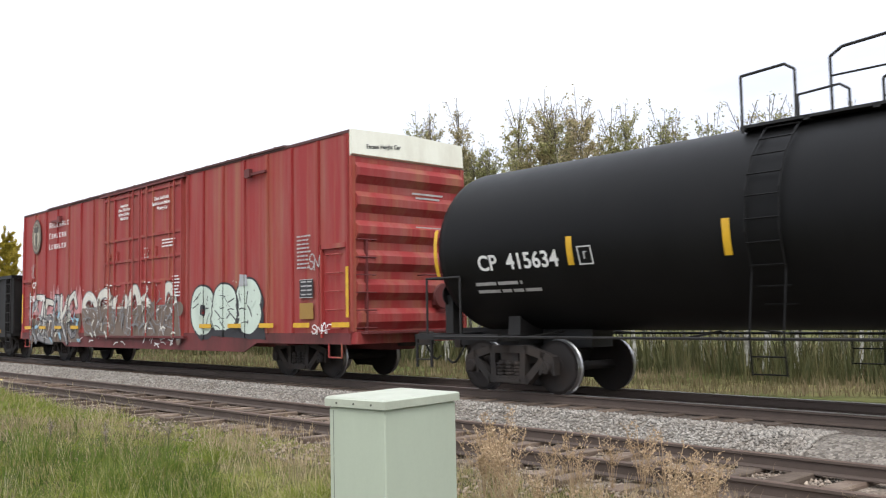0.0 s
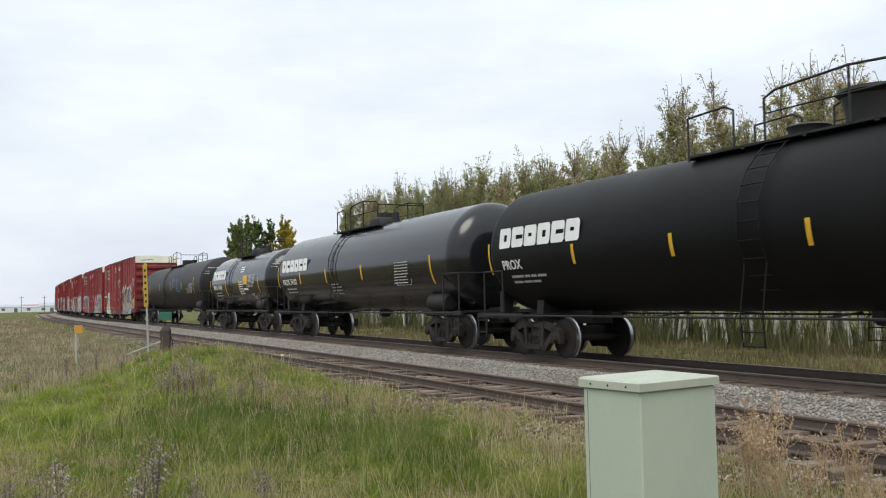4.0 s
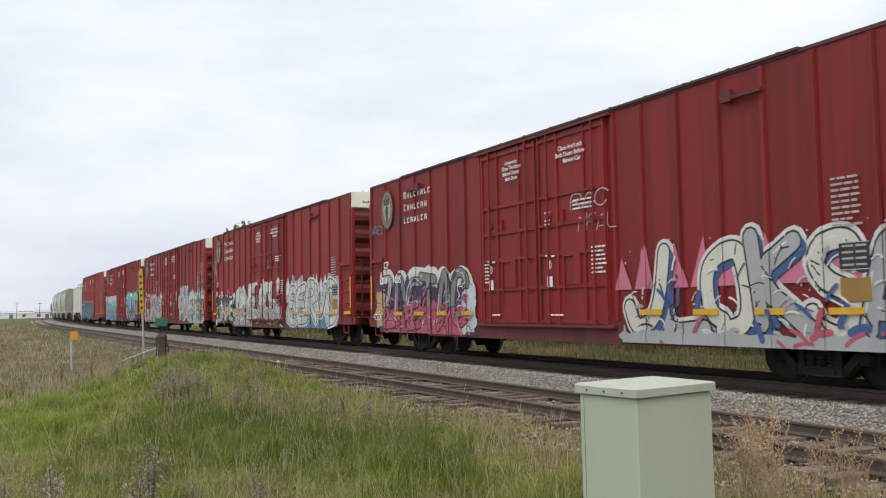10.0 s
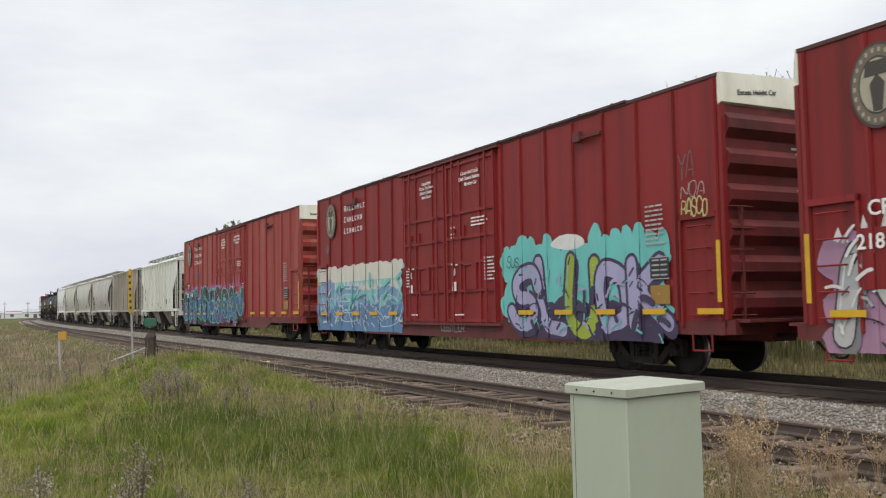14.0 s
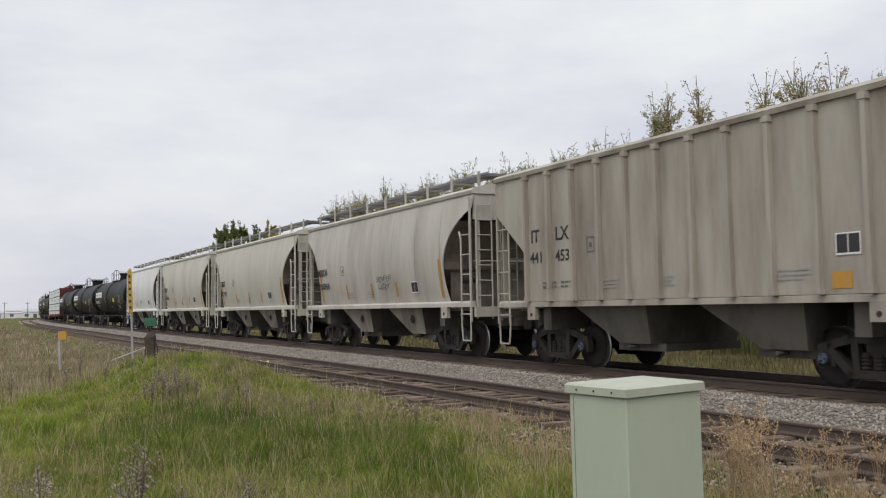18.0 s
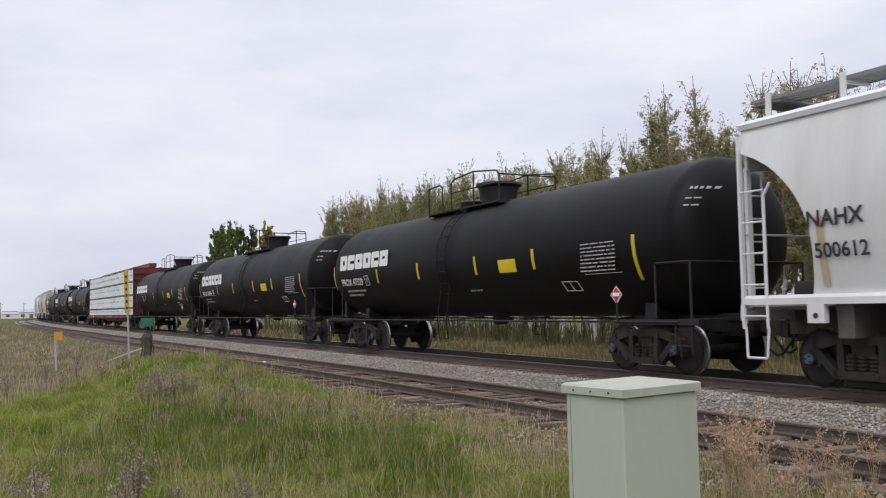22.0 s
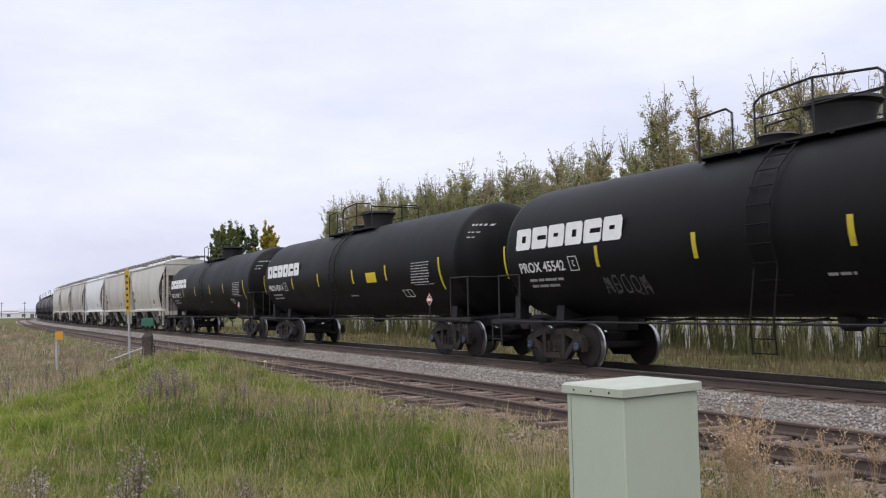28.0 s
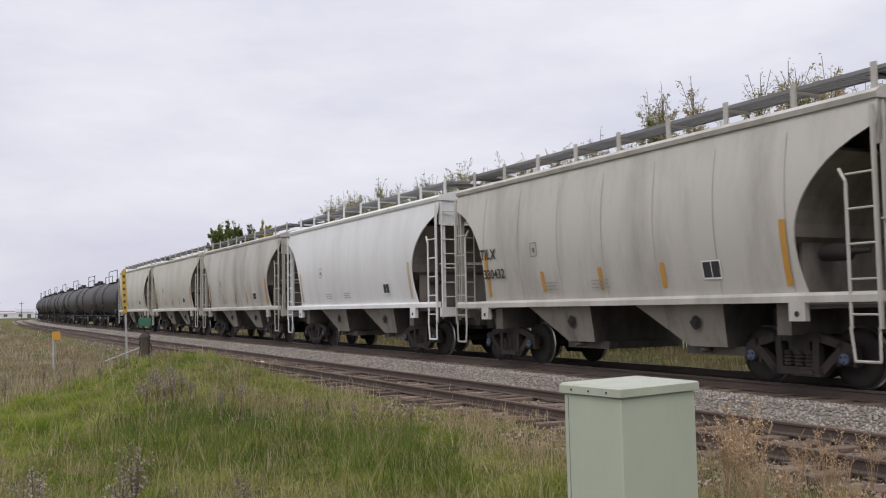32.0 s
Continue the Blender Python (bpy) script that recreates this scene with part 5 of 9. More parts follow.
    part("brake_cylinder", made("brake_cylinder/hop", lambda s: s.turned([(-1.45, 0.1), (-1.4, 0.13), (-0.95, 0.13), (-0.9, 0.05), (-0.6, 0.03)], 12, axis="x"), M["spot"], True), None, car, m=pose(h, -0.9, 2.05))
    if marks:
        def strip(s):
            for i in range(4):
                z0, z1 = 1.62 + i * 0.11, 1.73 + i * 0.11
                s.add([(-0.06, -bulge(z0) - 0.012, z0), (0.06, -bulge(z0) - 0.012, z0), (0.06, -bulge(z1) - 0.012, z1), (-0.06, -bulge(z1) - 0.012, z1)], [(0, 1, 2, 3)])
        white = paint_mat is M["hopper_white"]
        for x in (3.9, 5.9, 7.7) if not ribbed and not white else ():
            part("reflector", made("reflector/hop", strip, M["orange"]), None, car, m=pose(x - h, 0, 0))

        def tall(s):
            for i in range(6):
                z0, z1 = 1.56 + i * 0.17, 1.73 + i * 0.17
                d = 1.50 + 0.06 * i / 6
                y0, y1 = -bulge(z0) - 0.016, -bulge(z1) - 0.016
                s.add([(-0.06, y0, z0), (0.06, y0, z0), (0.06, y1, z1), (-0.06, y1, z1)], [(0, 1, 2, 3)])
        if not ribbed:
            for x in (-h + 1.62, h - 1.62):
                part("reflector", made("reflector/end" + str(white), tall, M["orange" if not white else "paleorange"]), None, car, m=pose(x, 0, 0))
        else:
            for x0, x1, z0, z1 in ((9.47, 9.93, 1.83, 2.07), (1.75, 2.1, 1.88, 2.06), (4.45, 4.95, 1.47, 1.58), (6.45, 6.95, 1.47, 1.58)) if roofwalk else ((9.4, 9.75, 1.5, 1.75),):
                part("reflector", Shape().box(x0, x1, -0.006, 0, z0, z1), M["orange"], car, m=pose(-h, -1.503, 0))
        if mark[0] and ribbed:
            for x, z, text, size in ((1.5, 2.5, mark[0][:2], 0.40), (2.44, 2.5, mark[0][2:], 0.40), (1.46, 2.05, mark[1][:3], 0.34), (2.44, 2.05, mark[1][3:].strip(), 0.34)):
                if text:
                    letter(car, text, x - h, z if roofwalk else z + 0.22, size, M["darktext"], -1.506)
        elif mark[0]:
            letter(car, mark[0], 1.40 - h, 2.44, 0.34, M["darktext"], -bulge(2.65) - 0.02, tilt=lean(2.65))
            letter(car, mark[1], 1.50 - h, 1.98, 0.31, M["darktext"], -bulge(2.1) - 0.02, tilt=lean(2.1))
        if mark[0]:
            for k in (0, 1):
                part("lettering", words(mark[k], 0.16, M["darktext"]), None, car, "", pose(h - 0.034, 0.3, 4.12 - 0.2 * k, 0, 0, 90))
        part("stencil_text", bars(2, 0.55, 0.04, 0.05, 0, seed, 4).mesh("stencil_text", [M["greytext"]]), None, car, "", pose(1.95 - h, -bulge(1.75) - 0.015, 1.84, lean(1.75)))
        part("stencil_text", bars(2, 0.4, 0.04, 0.05, 0, seed + 4, 3).mesh("stencil_text", [M["greytext"]]), None, car, "", pose(2.62 - h, -bulge(1.75) - 0.015, 1.84, lean(1.75)))
        for x, w in ((4.0, 0.55), (5.6, 0.6), (8.4 if ribbed else 9.4, 0.7)):
            part("stencil_text", bars(3, w, 0.026, 0.045, 0, seed + int(x), 5).mesh("stencil_text", [M["palegrey"]]), None, car, "", pose(x - h, -bulge(1.9) - 0.015, 1.82 if x < 9 else (2.05 if not ribbed else 2.5), lean(1.9)))

        def plate(s):
            s.box(0, 0.42, -0.004, 0, 0, 0.32, 1)
            s.box(0.02, 0.20, -0.007, -0.004, 0.03, 0.30, 0)
            s.box(0.22, 0.40, -0.007, -0.004, 0.03, 0.30, 0)
        part("data_plate", made("data_plate/hop", plate, [M["darktext"], M["white"]]), None, car, m=pose((8.7 if not ribbed else 8.5 if roofwalk else 9.5) - h, -bulge(1.75) - 0.012, 1.72 if roofwalk else 1.98, lean(1.85)))
        s = Shape()
        for p, q, c, d in ((0, 0.24, 0, 0.015), (0, 0.24, 0.29, 0.305), (0, 0.015, 0, 0.305), (0.225, 0.24, 0, 0.305), (0.08, 0.16, 0.09, 0.19)):
            s.box(p, q, 0.0004 * len(s.f), 0.002 + 0.0004 * len(s.f), c, d)
        part("stencil_mark", s, M["greytext"], car, "", pose(3.55 - h, -bulge(2.5) - 0.015, 2.4, lean(2.5)))
    trucks(car, h - 1.85, "bluecap")
    couplings(car, h + 0.02)
    return car, L


# ---------- gondola ----------
def gondola():
    L, h = 21.1, 10.55
    car = thing("gondola_car", "scuffed black open gondola covered in white scrawls", "gondola car")
    for y in (-1.5, 1.44):
        part("side_panel", Shape().box(-h, h, y, y + 0.06, 0.82, 2.95), M["gondola"], car)
    for x in (-h, h - 0.06):
        part("end_panel", Shape().box(x, x + 0.06, -1.44, 1.44, 0.82, 2.95), M["gondola"], car)
    part("floor", Shape().box(-h, h, -1.44, 1.44, 0.95, 1.05), M["gondola"], car)
    for y in (-1.60, 1.46):
        part("top_chord", Shape().box(-h - 0.03, h + 0.03, y, y + 0.14, 2.93, 3.05), M["gondola"], car)
        part("side_sill", Shape().box(-h, h, y + 0.02, y + 0.12, 0.78, 0.92), M["gondola"], car)
    for x in (-h - 0.06, h - 0.08):
        part("end_chord", Shape().box(x, x + 0.14, -1.45, 1.45, 2.935, 3.045), M["gondola"], car)
    post = Shape().prism([(-0.09, 0.85), (0.09, 0.85), (0.09, 2.93), (-0.09, 2.93)], -0.07, 0).prism([(-0.05, 0.85), (0.05, 0.85), (0.05, 2.93), (-0.05, 2.93)], -0.10, -0.07).mesh("side_post", [M["gondola"]])
    for i in range(16):
        x = -h + 0.5 + i * 1.34
        for side in (-1, 1):
            part("side_post", post, None, car, m=pose(x, 1.5 * side, 0, 0, 0, 0 if side < 0 else 180))
    s = Shape()
    s.box(-h, h, -0.35, 0.35, 0.62, 0.95)
    for x in (-3.5, 0, 3.5):
        s.box(x - 0.1, x + 0.1, -1.45, 1.45, 0.66, 0.95)
    s.pipe([(-6, -1.3, 0.62), (-2, -1.3, 0.5), (2.5, -1.3, 0.5), (6, -1.3, 0.62)], 0.02)
    s.box(-0.5, 0.4, -1.2, -0.8, 0.45, 0.75)
    part("underframe", s, M["frame"], car)
    for e in (-1, 1):
        s = Shape()
        ladder_shape(s, e * h - 0.5 * (e > 0), e * h + 0.5 * (e < 0), -1.62, 0.8, 2.9, 6)
        ladder_shape(s, e * h - 0.5 * (e > 0), e * h + 0.5 * (e < 0), -1.6, 0.45, 0.8, 1)
        part("ladder", s, M["frame"], car)
    for i, x in enumerate((0.9, 4.6, 6.1, 9.7, 11.6, 13.5, 15.4, 19.3)):
        part("reflector", Shape().box(0, 0.45, -0.004, 0, 0.95, 1.05), M["orange" if i != 2 else "yellow"], car, "", pose(x - h, -1.505, 0))
    letter(car, "NKCR", 1.97 - h, 2.32, 0.34, M["white"], -1.508)
    letter(car, "3546", 2.05 - h, 1.86, 0.34, M["white"], -1.508)
    for x, z, r, w in ((2.05, 1.15, 2, 0.9), (18.0, 0.93, 1, 2.2), (14.6, 0.96, 1, 0.7)):
        part("stencil_text", bars(r, w, 0.05, 0.07, 0, int(x)), M["fadedwhite"], car, "", pose(x - h, -1.508, z))
    s = Shape()
    for a, b, c, d in ((0, 0.6, 0, 0.03), (0, 0.6, 0.37, 0.4), (0, 0.03, 0, 0.4), (0.57, 0.6, 0, 0.4), (0.28, 0.31, 0, 0.4)):
        s.box(a, b, -0.001 * len(s.f), 0.004 - 0.001 * len(s.f), c, d)
    part("data_plate", s, M["white"], car, "", pose(17.8 - h, -1.51, 1.12))
    for i, (x, z, w, hh, text, thick, mat) in enumerate(((3.75, 1.32, 1.4, 0.55, "ZUTB", 0.10, "greytext"), (3.75, 1.32, 1.4, 0.55, "ZUTB", 0.03, "fadedwhite"), (5.6, 1.15, 0.7, 0.4, "FYB", 0.022, "fadedwhite"), (6.55, 1.2, 0.9, 0.75, "SERO", 0.045, "fadedwhite"), (7.75, 1.05, 0.9, 1.05, "YAK", 0.05, "fadedwhite"), (7.85, 1.45, 0.7, 0.7, "OO", 0.03, "fadedwhite"),
                                                         (8.75, 1.0, 0.7, 0.45, "NEN", 0.028, "greytext"), (10.1, 1.85, 0.5, 0.4, "AK", 0.018, "fadedwhite"), (10.75, 1.15, 1.4, 1.1, "CR", 0.035, "fadedwhite"), (11.0, 1.0, 0.7, 0.4, "OO", 0.04, "fadedwhite"), (11.7, 1.35, 1.0, 0.9, "NE", 0.03, "fadedwhite"), (11.9, 1.25, 0.9, 0.35, "OOS", 0.035, "fadedwhite"), (12.9, 1.2, 1.0, 1.0, "FE", 0.03, "fadedwhite"),
                                                         (11.85, 0.93, 0.7, 0.25, "SOVE", 0.02, "fadedwhite"), (14.2, 1.62, 0.8, 0.2, "OTLEG", 0.02, "white"), (14.25, 1.42, 0.75, 0.18, "NUSZ", 0.018, "white"), (14.3, 1.2, 0.75, 0.18, "SOFA", 0.02, "white"), (14.6, 1.0, 0.4, 0.15, "VO", 0.02, "fadedwhite"), (15.3, 1.4, 0.8, 0.7, "TE", 0.028, "greytext"), (17.8, 1.72, 0.8, 0.4, "PE", 0.022, "fadedwhite"), (18.2, 2.05, 0.5, 0.35, "X", 0.02, "fadedwhite"), (18.3, 1.6, 0.7, 0.3, "SN", 0.02, "greytext"))):
        tag(car, x - h, z, w, hh, M[mat], text, -1.61, 50 + i, thick)
    # chalk smears round the scrawls
    smear = Shape()
    rnd = random.Random(8)
    for x, z, w, hh in ((6.6, 1.3, 0.8, 0.5), (7.8, 1.2, 0.8, 0.8), (11.0, 1.1, 0.5, 0.3), (12.2, 1.2, 0.7, 0.3), (13.9, 1.15, 0.6, 0.4)):
        for _ in range(7):
            stroke(smear, [(x - h + w * rnd.random(), z + hh * rnd.random()), (x - h + w * rnd.random(), z + hh * rnd.random())], 0.05, -1.604 - 0.0002 * len(smear.f), 0)
    part("chalk_smear", smear, M["greytext"], car)["kind"] = "stuff"
    trucks(car, h - 1.75)
    couplings(car, h + 0.1)
    return car, L


# ---------- centre-beam lumber car ----------
def lumber_car():
    L, h = 23.9, 11.95
    car = thing("lumber_flatcar", "red-brown centre-beam flatcar carrying lumber", "flatcar")
    s = Shape()
    s.box(-h, h, -1.45, 1.45, 0.98, 1.06)
    for y in (-1.5, 1.38):
        s.box(-h, h, y, y + 0.12, 0.84, 1.06)
    s.prism([(-h, 0.7), (-h + 3.2, 0.7), (-h + 4.2, 0.5), (h - 4.2, 0.5), (h - 3.2, 0.7), (h, 0.7), (h, 0.98), (-h, 0.98)], -0.4, 0.4)
    part("deck", s, M["red_dark"], car)
    for i in range(20):
        x = -h + 0.6 + i * (L - 1.2) / 19
        part("stake_pocket", made("stake_pocket", lambda s: s.box(-0.06, 0.06, -1.53, -1.5, 0.86, 1.02).box(-0.1, 0.1, -1.5, -1.2, 0.70, 0.84), M["red_dark"]), None, car, m=pose(x, 0, 0))
    for e in (-1, 1):
        s = Shape()
        a, b = sorted((h * e, (h - 0.12) * e))
        s.box(a, b, -1.36, 1.36, 1.0, 4.46)
        w = part("bulkhead", s, M["red_dark"], car, "red end bulkhead with ribs")
        a, b = sorted(((h + 0.14) * e, h * e))
        for y in (-1.38, -0.5, 0.46, 1.28):
            part("bulkhead_post", Shape().box(a, b, y, y + 0.1, 0.9, 4.5), M["red_dark"], w)
        a, b = sorted(((h + 0.10) * e, h * e))
        for i in range(7):
            part("bulkhead_rib", Shape().box(a, b, -1.34, 1.34, 1.15 + i * 0.48, 1.25 + i * 0.48), M["red_dark"], w)
        s = Shape()
        for i in range(8):
            s.rod(((h + 0.18) * e, -1.40, 1.1 + i * 0.42), ((h + 0.18) * e, -0.95, 1.1 + i * 0.42), 0.014)
        for y in (-1.40, -0.95):
            s.rod(((h + 0.18) * e, y, 0.9), ((h + 0.18) * e, y, 4.5), 0.016)
        part("end_ladder", s, M["red_dark"], car)
    s = Shape()
    s.box(-h, h, -0.25, 0.25, 4.5, 4.80)
    for i in range(16):
        x = -h + 0.8 + i * (L - 1.6) / 15
        s.box(x - 0.06, x + 0.06, -0.08, 0.08, 1.0, 4.5)
    part("centre_beam", s, M["red_dark"], car)
    for i in range(9):
        part("reflector", Shape().box(0, 0.5, -0.006, 0, 0.88, 0.98), M["orange"], car, "", pose(-h + 1.4 + i * 2.55, -1.505, 0))
    letter(car, "601081", 3.75 - h, 0.865, 0.21, M["white"], -1.535)
    letter(car, "SOO", 2.75 - h, 0.865, 0.21, M["white"], -1.535)
    part("stencil_text", bars(1, 1.4, 0.1, 0.05, 0, 6), M["fadedwhite"], car, "", pose(12.75 - h, -1.51, 0.98))
    trucks(car, h - 2.6)
    couplings(car, h + 0.2)
    return car, L


def lumber_bundle(w, z0, z1, seed, side):
    """A wrapped bundle: creased white wrap, green top band, straps and printed marks."""
    rnd = random.Random(seed)
    ob = thing("lumber_bundle", "bundle of lumber in white printed wrap with a green edge", "lumber bundle", "lumber bundles on the flatcar")
    nx, nz = 44, 12
    hh = z1 - z0
    folds = [(rnd.uniform(0, w), rnd.uniform(-1.2, 1.2), rnd.uniform(0.008, 0.034), rnd.uniform(0.03, 0.14)) for _ in range(14)] + [(rnd.uniform(0, 0.4), rnd.uniform(-0.5, 0.9), rnd.uniform(0.008, 0.02), rnd.uniform(0.02, 0.05)) for _ in range(6)]

    def depth(x, z):
        d = 0.0
        for c, sl, amp, wide in folds:
            d += amp * math.exp(-((x - c - sl * z) / wide) ** 2)
        return -1.38 - d + 0.02 * math.sin(x * 2.4 + seed) * math.sin(z * 3)
    s = Shape()
    grid = []
    for j in range(nz + 1):
        for i in range(nx + 1):
            x, z = w * i / nx, hh * j / nz
            e = -1.36 if i in (0, nx) else depth(x, z) + rnd.uniform(-0.006, 0.006)
            grid.append((x, e, z + (rnd.uniform(-0.014, 0.006) if j == nz else 0)))
    s.add(grid, [(j * (nx + 1) + i, j * (nx + 1) + i + 1, (j + 1) * (nx + 1) + i + 1, (j + 1) * (nx + 1) + i) for j in range(nz) for i in range(nx)])
    s.box(0.01, w - 0.01, -1.33, 0, 0.0, hh - 0.02)
    part("wrap", s, M["wrap"], ob, "creased white plastic wrap", smooth=True)
    s = Shape()
    top, foot = [], []
    for i in range(nx + 1):
        x = w * i / nx
        y = (-1.36 if i in (0, nx) else depth(x, hh)) - 0.008
        top.append((x, y, hh + 0.006))
        foot.append((x, y - 0.002, hh - 0.078 - 0.02 * math.sin(x * 3 + seed) - rnd.uniform(0, 0.01)))
    s.add(top + foot, [(i, i + 1, nx + 2 + i, nx + 1 + i) for i in range(nx)])
    part("green_edge", s, M["green"], ob, "green wrap edge")
    for k in range(4):
        x0 = w * (0.13 + 0.25 * k) + rnd.uniform(-0.06, 0.06)
        x1 = x0 + rnd.uniform(-0.10, 0.02)
        s = Shape()
        pts = [(x0 + (x1 - x0) * i / 8, hh * (1 - i / 8)) for i in range(9)]
        for (xa, za), (xb, zb) in zip(pts, pts[1:]):
            ya, yb = depth(xa, za) - 0.012, depth(xb, zb) - 0.012
            s.add([(xa, ya, za), (xa + 0.011, ya, za), (xb + 0.011, yb, zb), (xb, yb, zb)], [(0, 1, 2, 3)])
        part("strap", s, M["strap"], ob)
    s = Shape()
    for x in ((0.28, 1.5) if hh > 0.7 else (0.3, 1.5)):
        x += rnd.uniform(-0.12, 0.18)
        z = hh * 0.46
        t = min(0.16, hh * 0.28)
        y = min(depth(x + i * 0.08, z + 0.08) for i in range(9)) - 0.008
        s.add([(x, y, z), (x + t * 0.9, y, z), (x + t * 0.45, y, z + t)], [(0, 1, 2)])
        for i in range(12):
            s.box(x + t * 1.25 + i * 0.052, x + t * 1.25 + i * 0.052 + 0.032, y, y + 0.003, z, z + t * rnd.choice((0.4, 0.4, 0.62)))
        s.box(x + 0.2, x + 0.6, y, y + 0.003, z + t * 1.35, z + t * 1.35 + 0.02)
    part("printed_text", s, M["palegrey"], ob, "plain printed marks")
    return ob


# ---------- the train, from its front to its tail ----------
TRAIN = []


def couple(made_car, rear):
    """Put a car into the train: rear is where its rear end stands on the line at the start, less what the train has gone."""
    car, length = made_car
    TRAIN.append((car, rear - length / 2, length))
    return car


H = BOX / 2
MAGENTA, GREY, BROWN, PLUM, PALE_BLUE, ROSE, TURQUOISE = paint(0.34, 0.05, 0.16), paint(0.20, 0.195, 0.195), paint(0.15, 0.105, 0.078), paint(0.045, 0.03, 0.075), paint(0.50, 0.58, 0.64), paint(0.50, 0.22, 0.22), paint(0.14, 0.50, 0.47)
LONG_STRIPS = [(0.45, 2.35, 0.75, 0.07), (3.9, 2.3, 0.42, 0.10), (6.65, 2.33, 0.45, 0.11), (9.8, 2.33, 0.45, 0.11), (12.35, 2.35, 0.45, 0.11), (15.75, 2.2, 0.85, 0.10)]
CP_STRIPS = [(0.4, 2.5, 0.85, 0.09), (3.55, 2.35, 0.45, 0.12), (6.3, 2.36, 0.5, 0.12), (9.4, 2.36, 0.5, 0.12), (12.5, 2.36, 0.5, 0.12)]
couple(tank_car(17.2, 1.50, 2.56, M["black"], 2.35, 3, "dull black tank car with white number and yellow strips", CP_STRIPS, False, "CP  415634", None, False, 1,
                [("plate", 3.72, 2.12, 0.27, 0.30), ("lines", 8.4, 1.85, 4, 1.3, "fadedwhite")], ladder_x=-1.75), -3.8)

car = couple(boxcar("218 246", True, 1, "faded red double-door boxcar with black and white graffiti"), 17.5)
p = Spray(car, 11)
p.ground(0.8 - H, 5.3 - H, 0.7, 1.5, BROWN, 0.2)
p.flames(0.8 - H, 5.5 - H, 1.9, 0.75, ROSE)
p.letters("KZEAKC", 0.8 - H, 5.0 - H, 0.75, 2.35, CREAM, GREY, 0.42, INK, None, None, None, CHALK, 0.36, 0.04, False, odd=(SILVER, None, None, SILVER))
p.dashes(1.0 - H, 5.2 - H, 0.75, 1.5, SKYBLUE, 9, 0.2, 0.08)
p.dashes(0.9 - H, 5.4 - H, 0.75, 1.9, INK, 12, 0.3)
p.dashes(4.5 - H, 12.0 - H, 0.62, 0.85, CHALK, 16, 0.3)
p.drips(1.0 - H, 5.2 - H, 0.9, 1.4, CHALK, 8)
p.done("cream and grey spray-painted lettering with rose flames")
p = Spray(car, 12, True)
p.ground(5.6 - H, 12.1 - H, 0.9, 1.75, BROWN, 0.15)
p.letters("SOMANA", 5.7 - H, 12.0 - H, 0.9, 2.35, CREAM, BROWN, 0.62, GREY, None, None, None, CHALK, 0.34, 0.035, True)
p.dashes(5.8 - H, 11.9 - H, 1.0, 1.6, GREY, 14, 0.4, 0.05)
p.dashes(5.8 - H, 11.9 - H, 1.5, 2.0, CHALK, 10, 0.15, 0.03)
p.done("cream and brown spray-painted lettering across the doors")
p = Spray(car, 13)
p.coat([(12.75 - H, 0.95), (16.05 - H, 0.85), (15.95 - H, 1.3), (12.75 - H, 1.3)], INK)
p.letters("OBS", 12.6 - H, 15.85 - H, 0.98, 2.3, paint(0.55, 0.64, 0.55), None, 0.4, INK, None, None, INK, None, 0.62, 0.05, True, over=1.06)
p.coat([(14.9 - H, 2.1), (15.3 - H, 2.1), (15.25 - H, 2.36), (14.95 - H, 2.38)], SILVER)
p.done("pale green spray-painted block lettering edged in black")
tag(car, 0.9 - H, 2.9, 0.35, 0.4, M["fadedwhite"], "YK", seed=3)
tag(car, 17.9 - H, 1.0, 0.7, 0.22, M["white"], "SNAF", seed=4)
tag(car, 17.8 - H, 2.35, 0.4, 0.3, M["fadedwhite"], "SN", seed=5)

couple(gondola(), 39.85)
couple(tank_car(20.7, 1.50, 2.56, M["black"], 3.4, 1, "long dull black tank car with white block logo", [(0.45, 2.35, 0.75, 0.07)] + [(4.0 + 3.1 * i, 2.3, 0.42, 0.1) for i in range(5)] + [(19.3, 2.2, 0.85, 0.1)], 3.3, "PROX", None, False, 2,
                [("patch", 14.2, 1.75, 0.9, 0.3, "orange"), ("table", 17.0, 2.5, 1.3, 0.6, 6, 4), ("plate", 17.6, 1.6, 0.5, 0.25), ("placard", 18.9, 1.5), ("lines", 15.5, 2.0, 2, 1.2, "greytext"), ("endmark",)]), 61.93)
couple(tank_car(16.2, 1.50, 2.52, M["gloss"], 2.4, 3, "glossy black tank car with white block logo", [(0.4, 2.4, 0.85, 0.09), (3.2, 2.3, 0.45, 0.12), (6.1, 2.3, 0.5, 0.12), (9.5, 2.3, 0.5, 0.12), (14.6, 2.2, 0.8, 0.1)], 3.1, "PROX 74102", None, False, 3,
                [("lines", 6.4, 2.0, 4, 1.0, "fadedwhite"), ("table", 12.2, 2.5, 1.0, 0.7, 6, 3)]), 79.4)
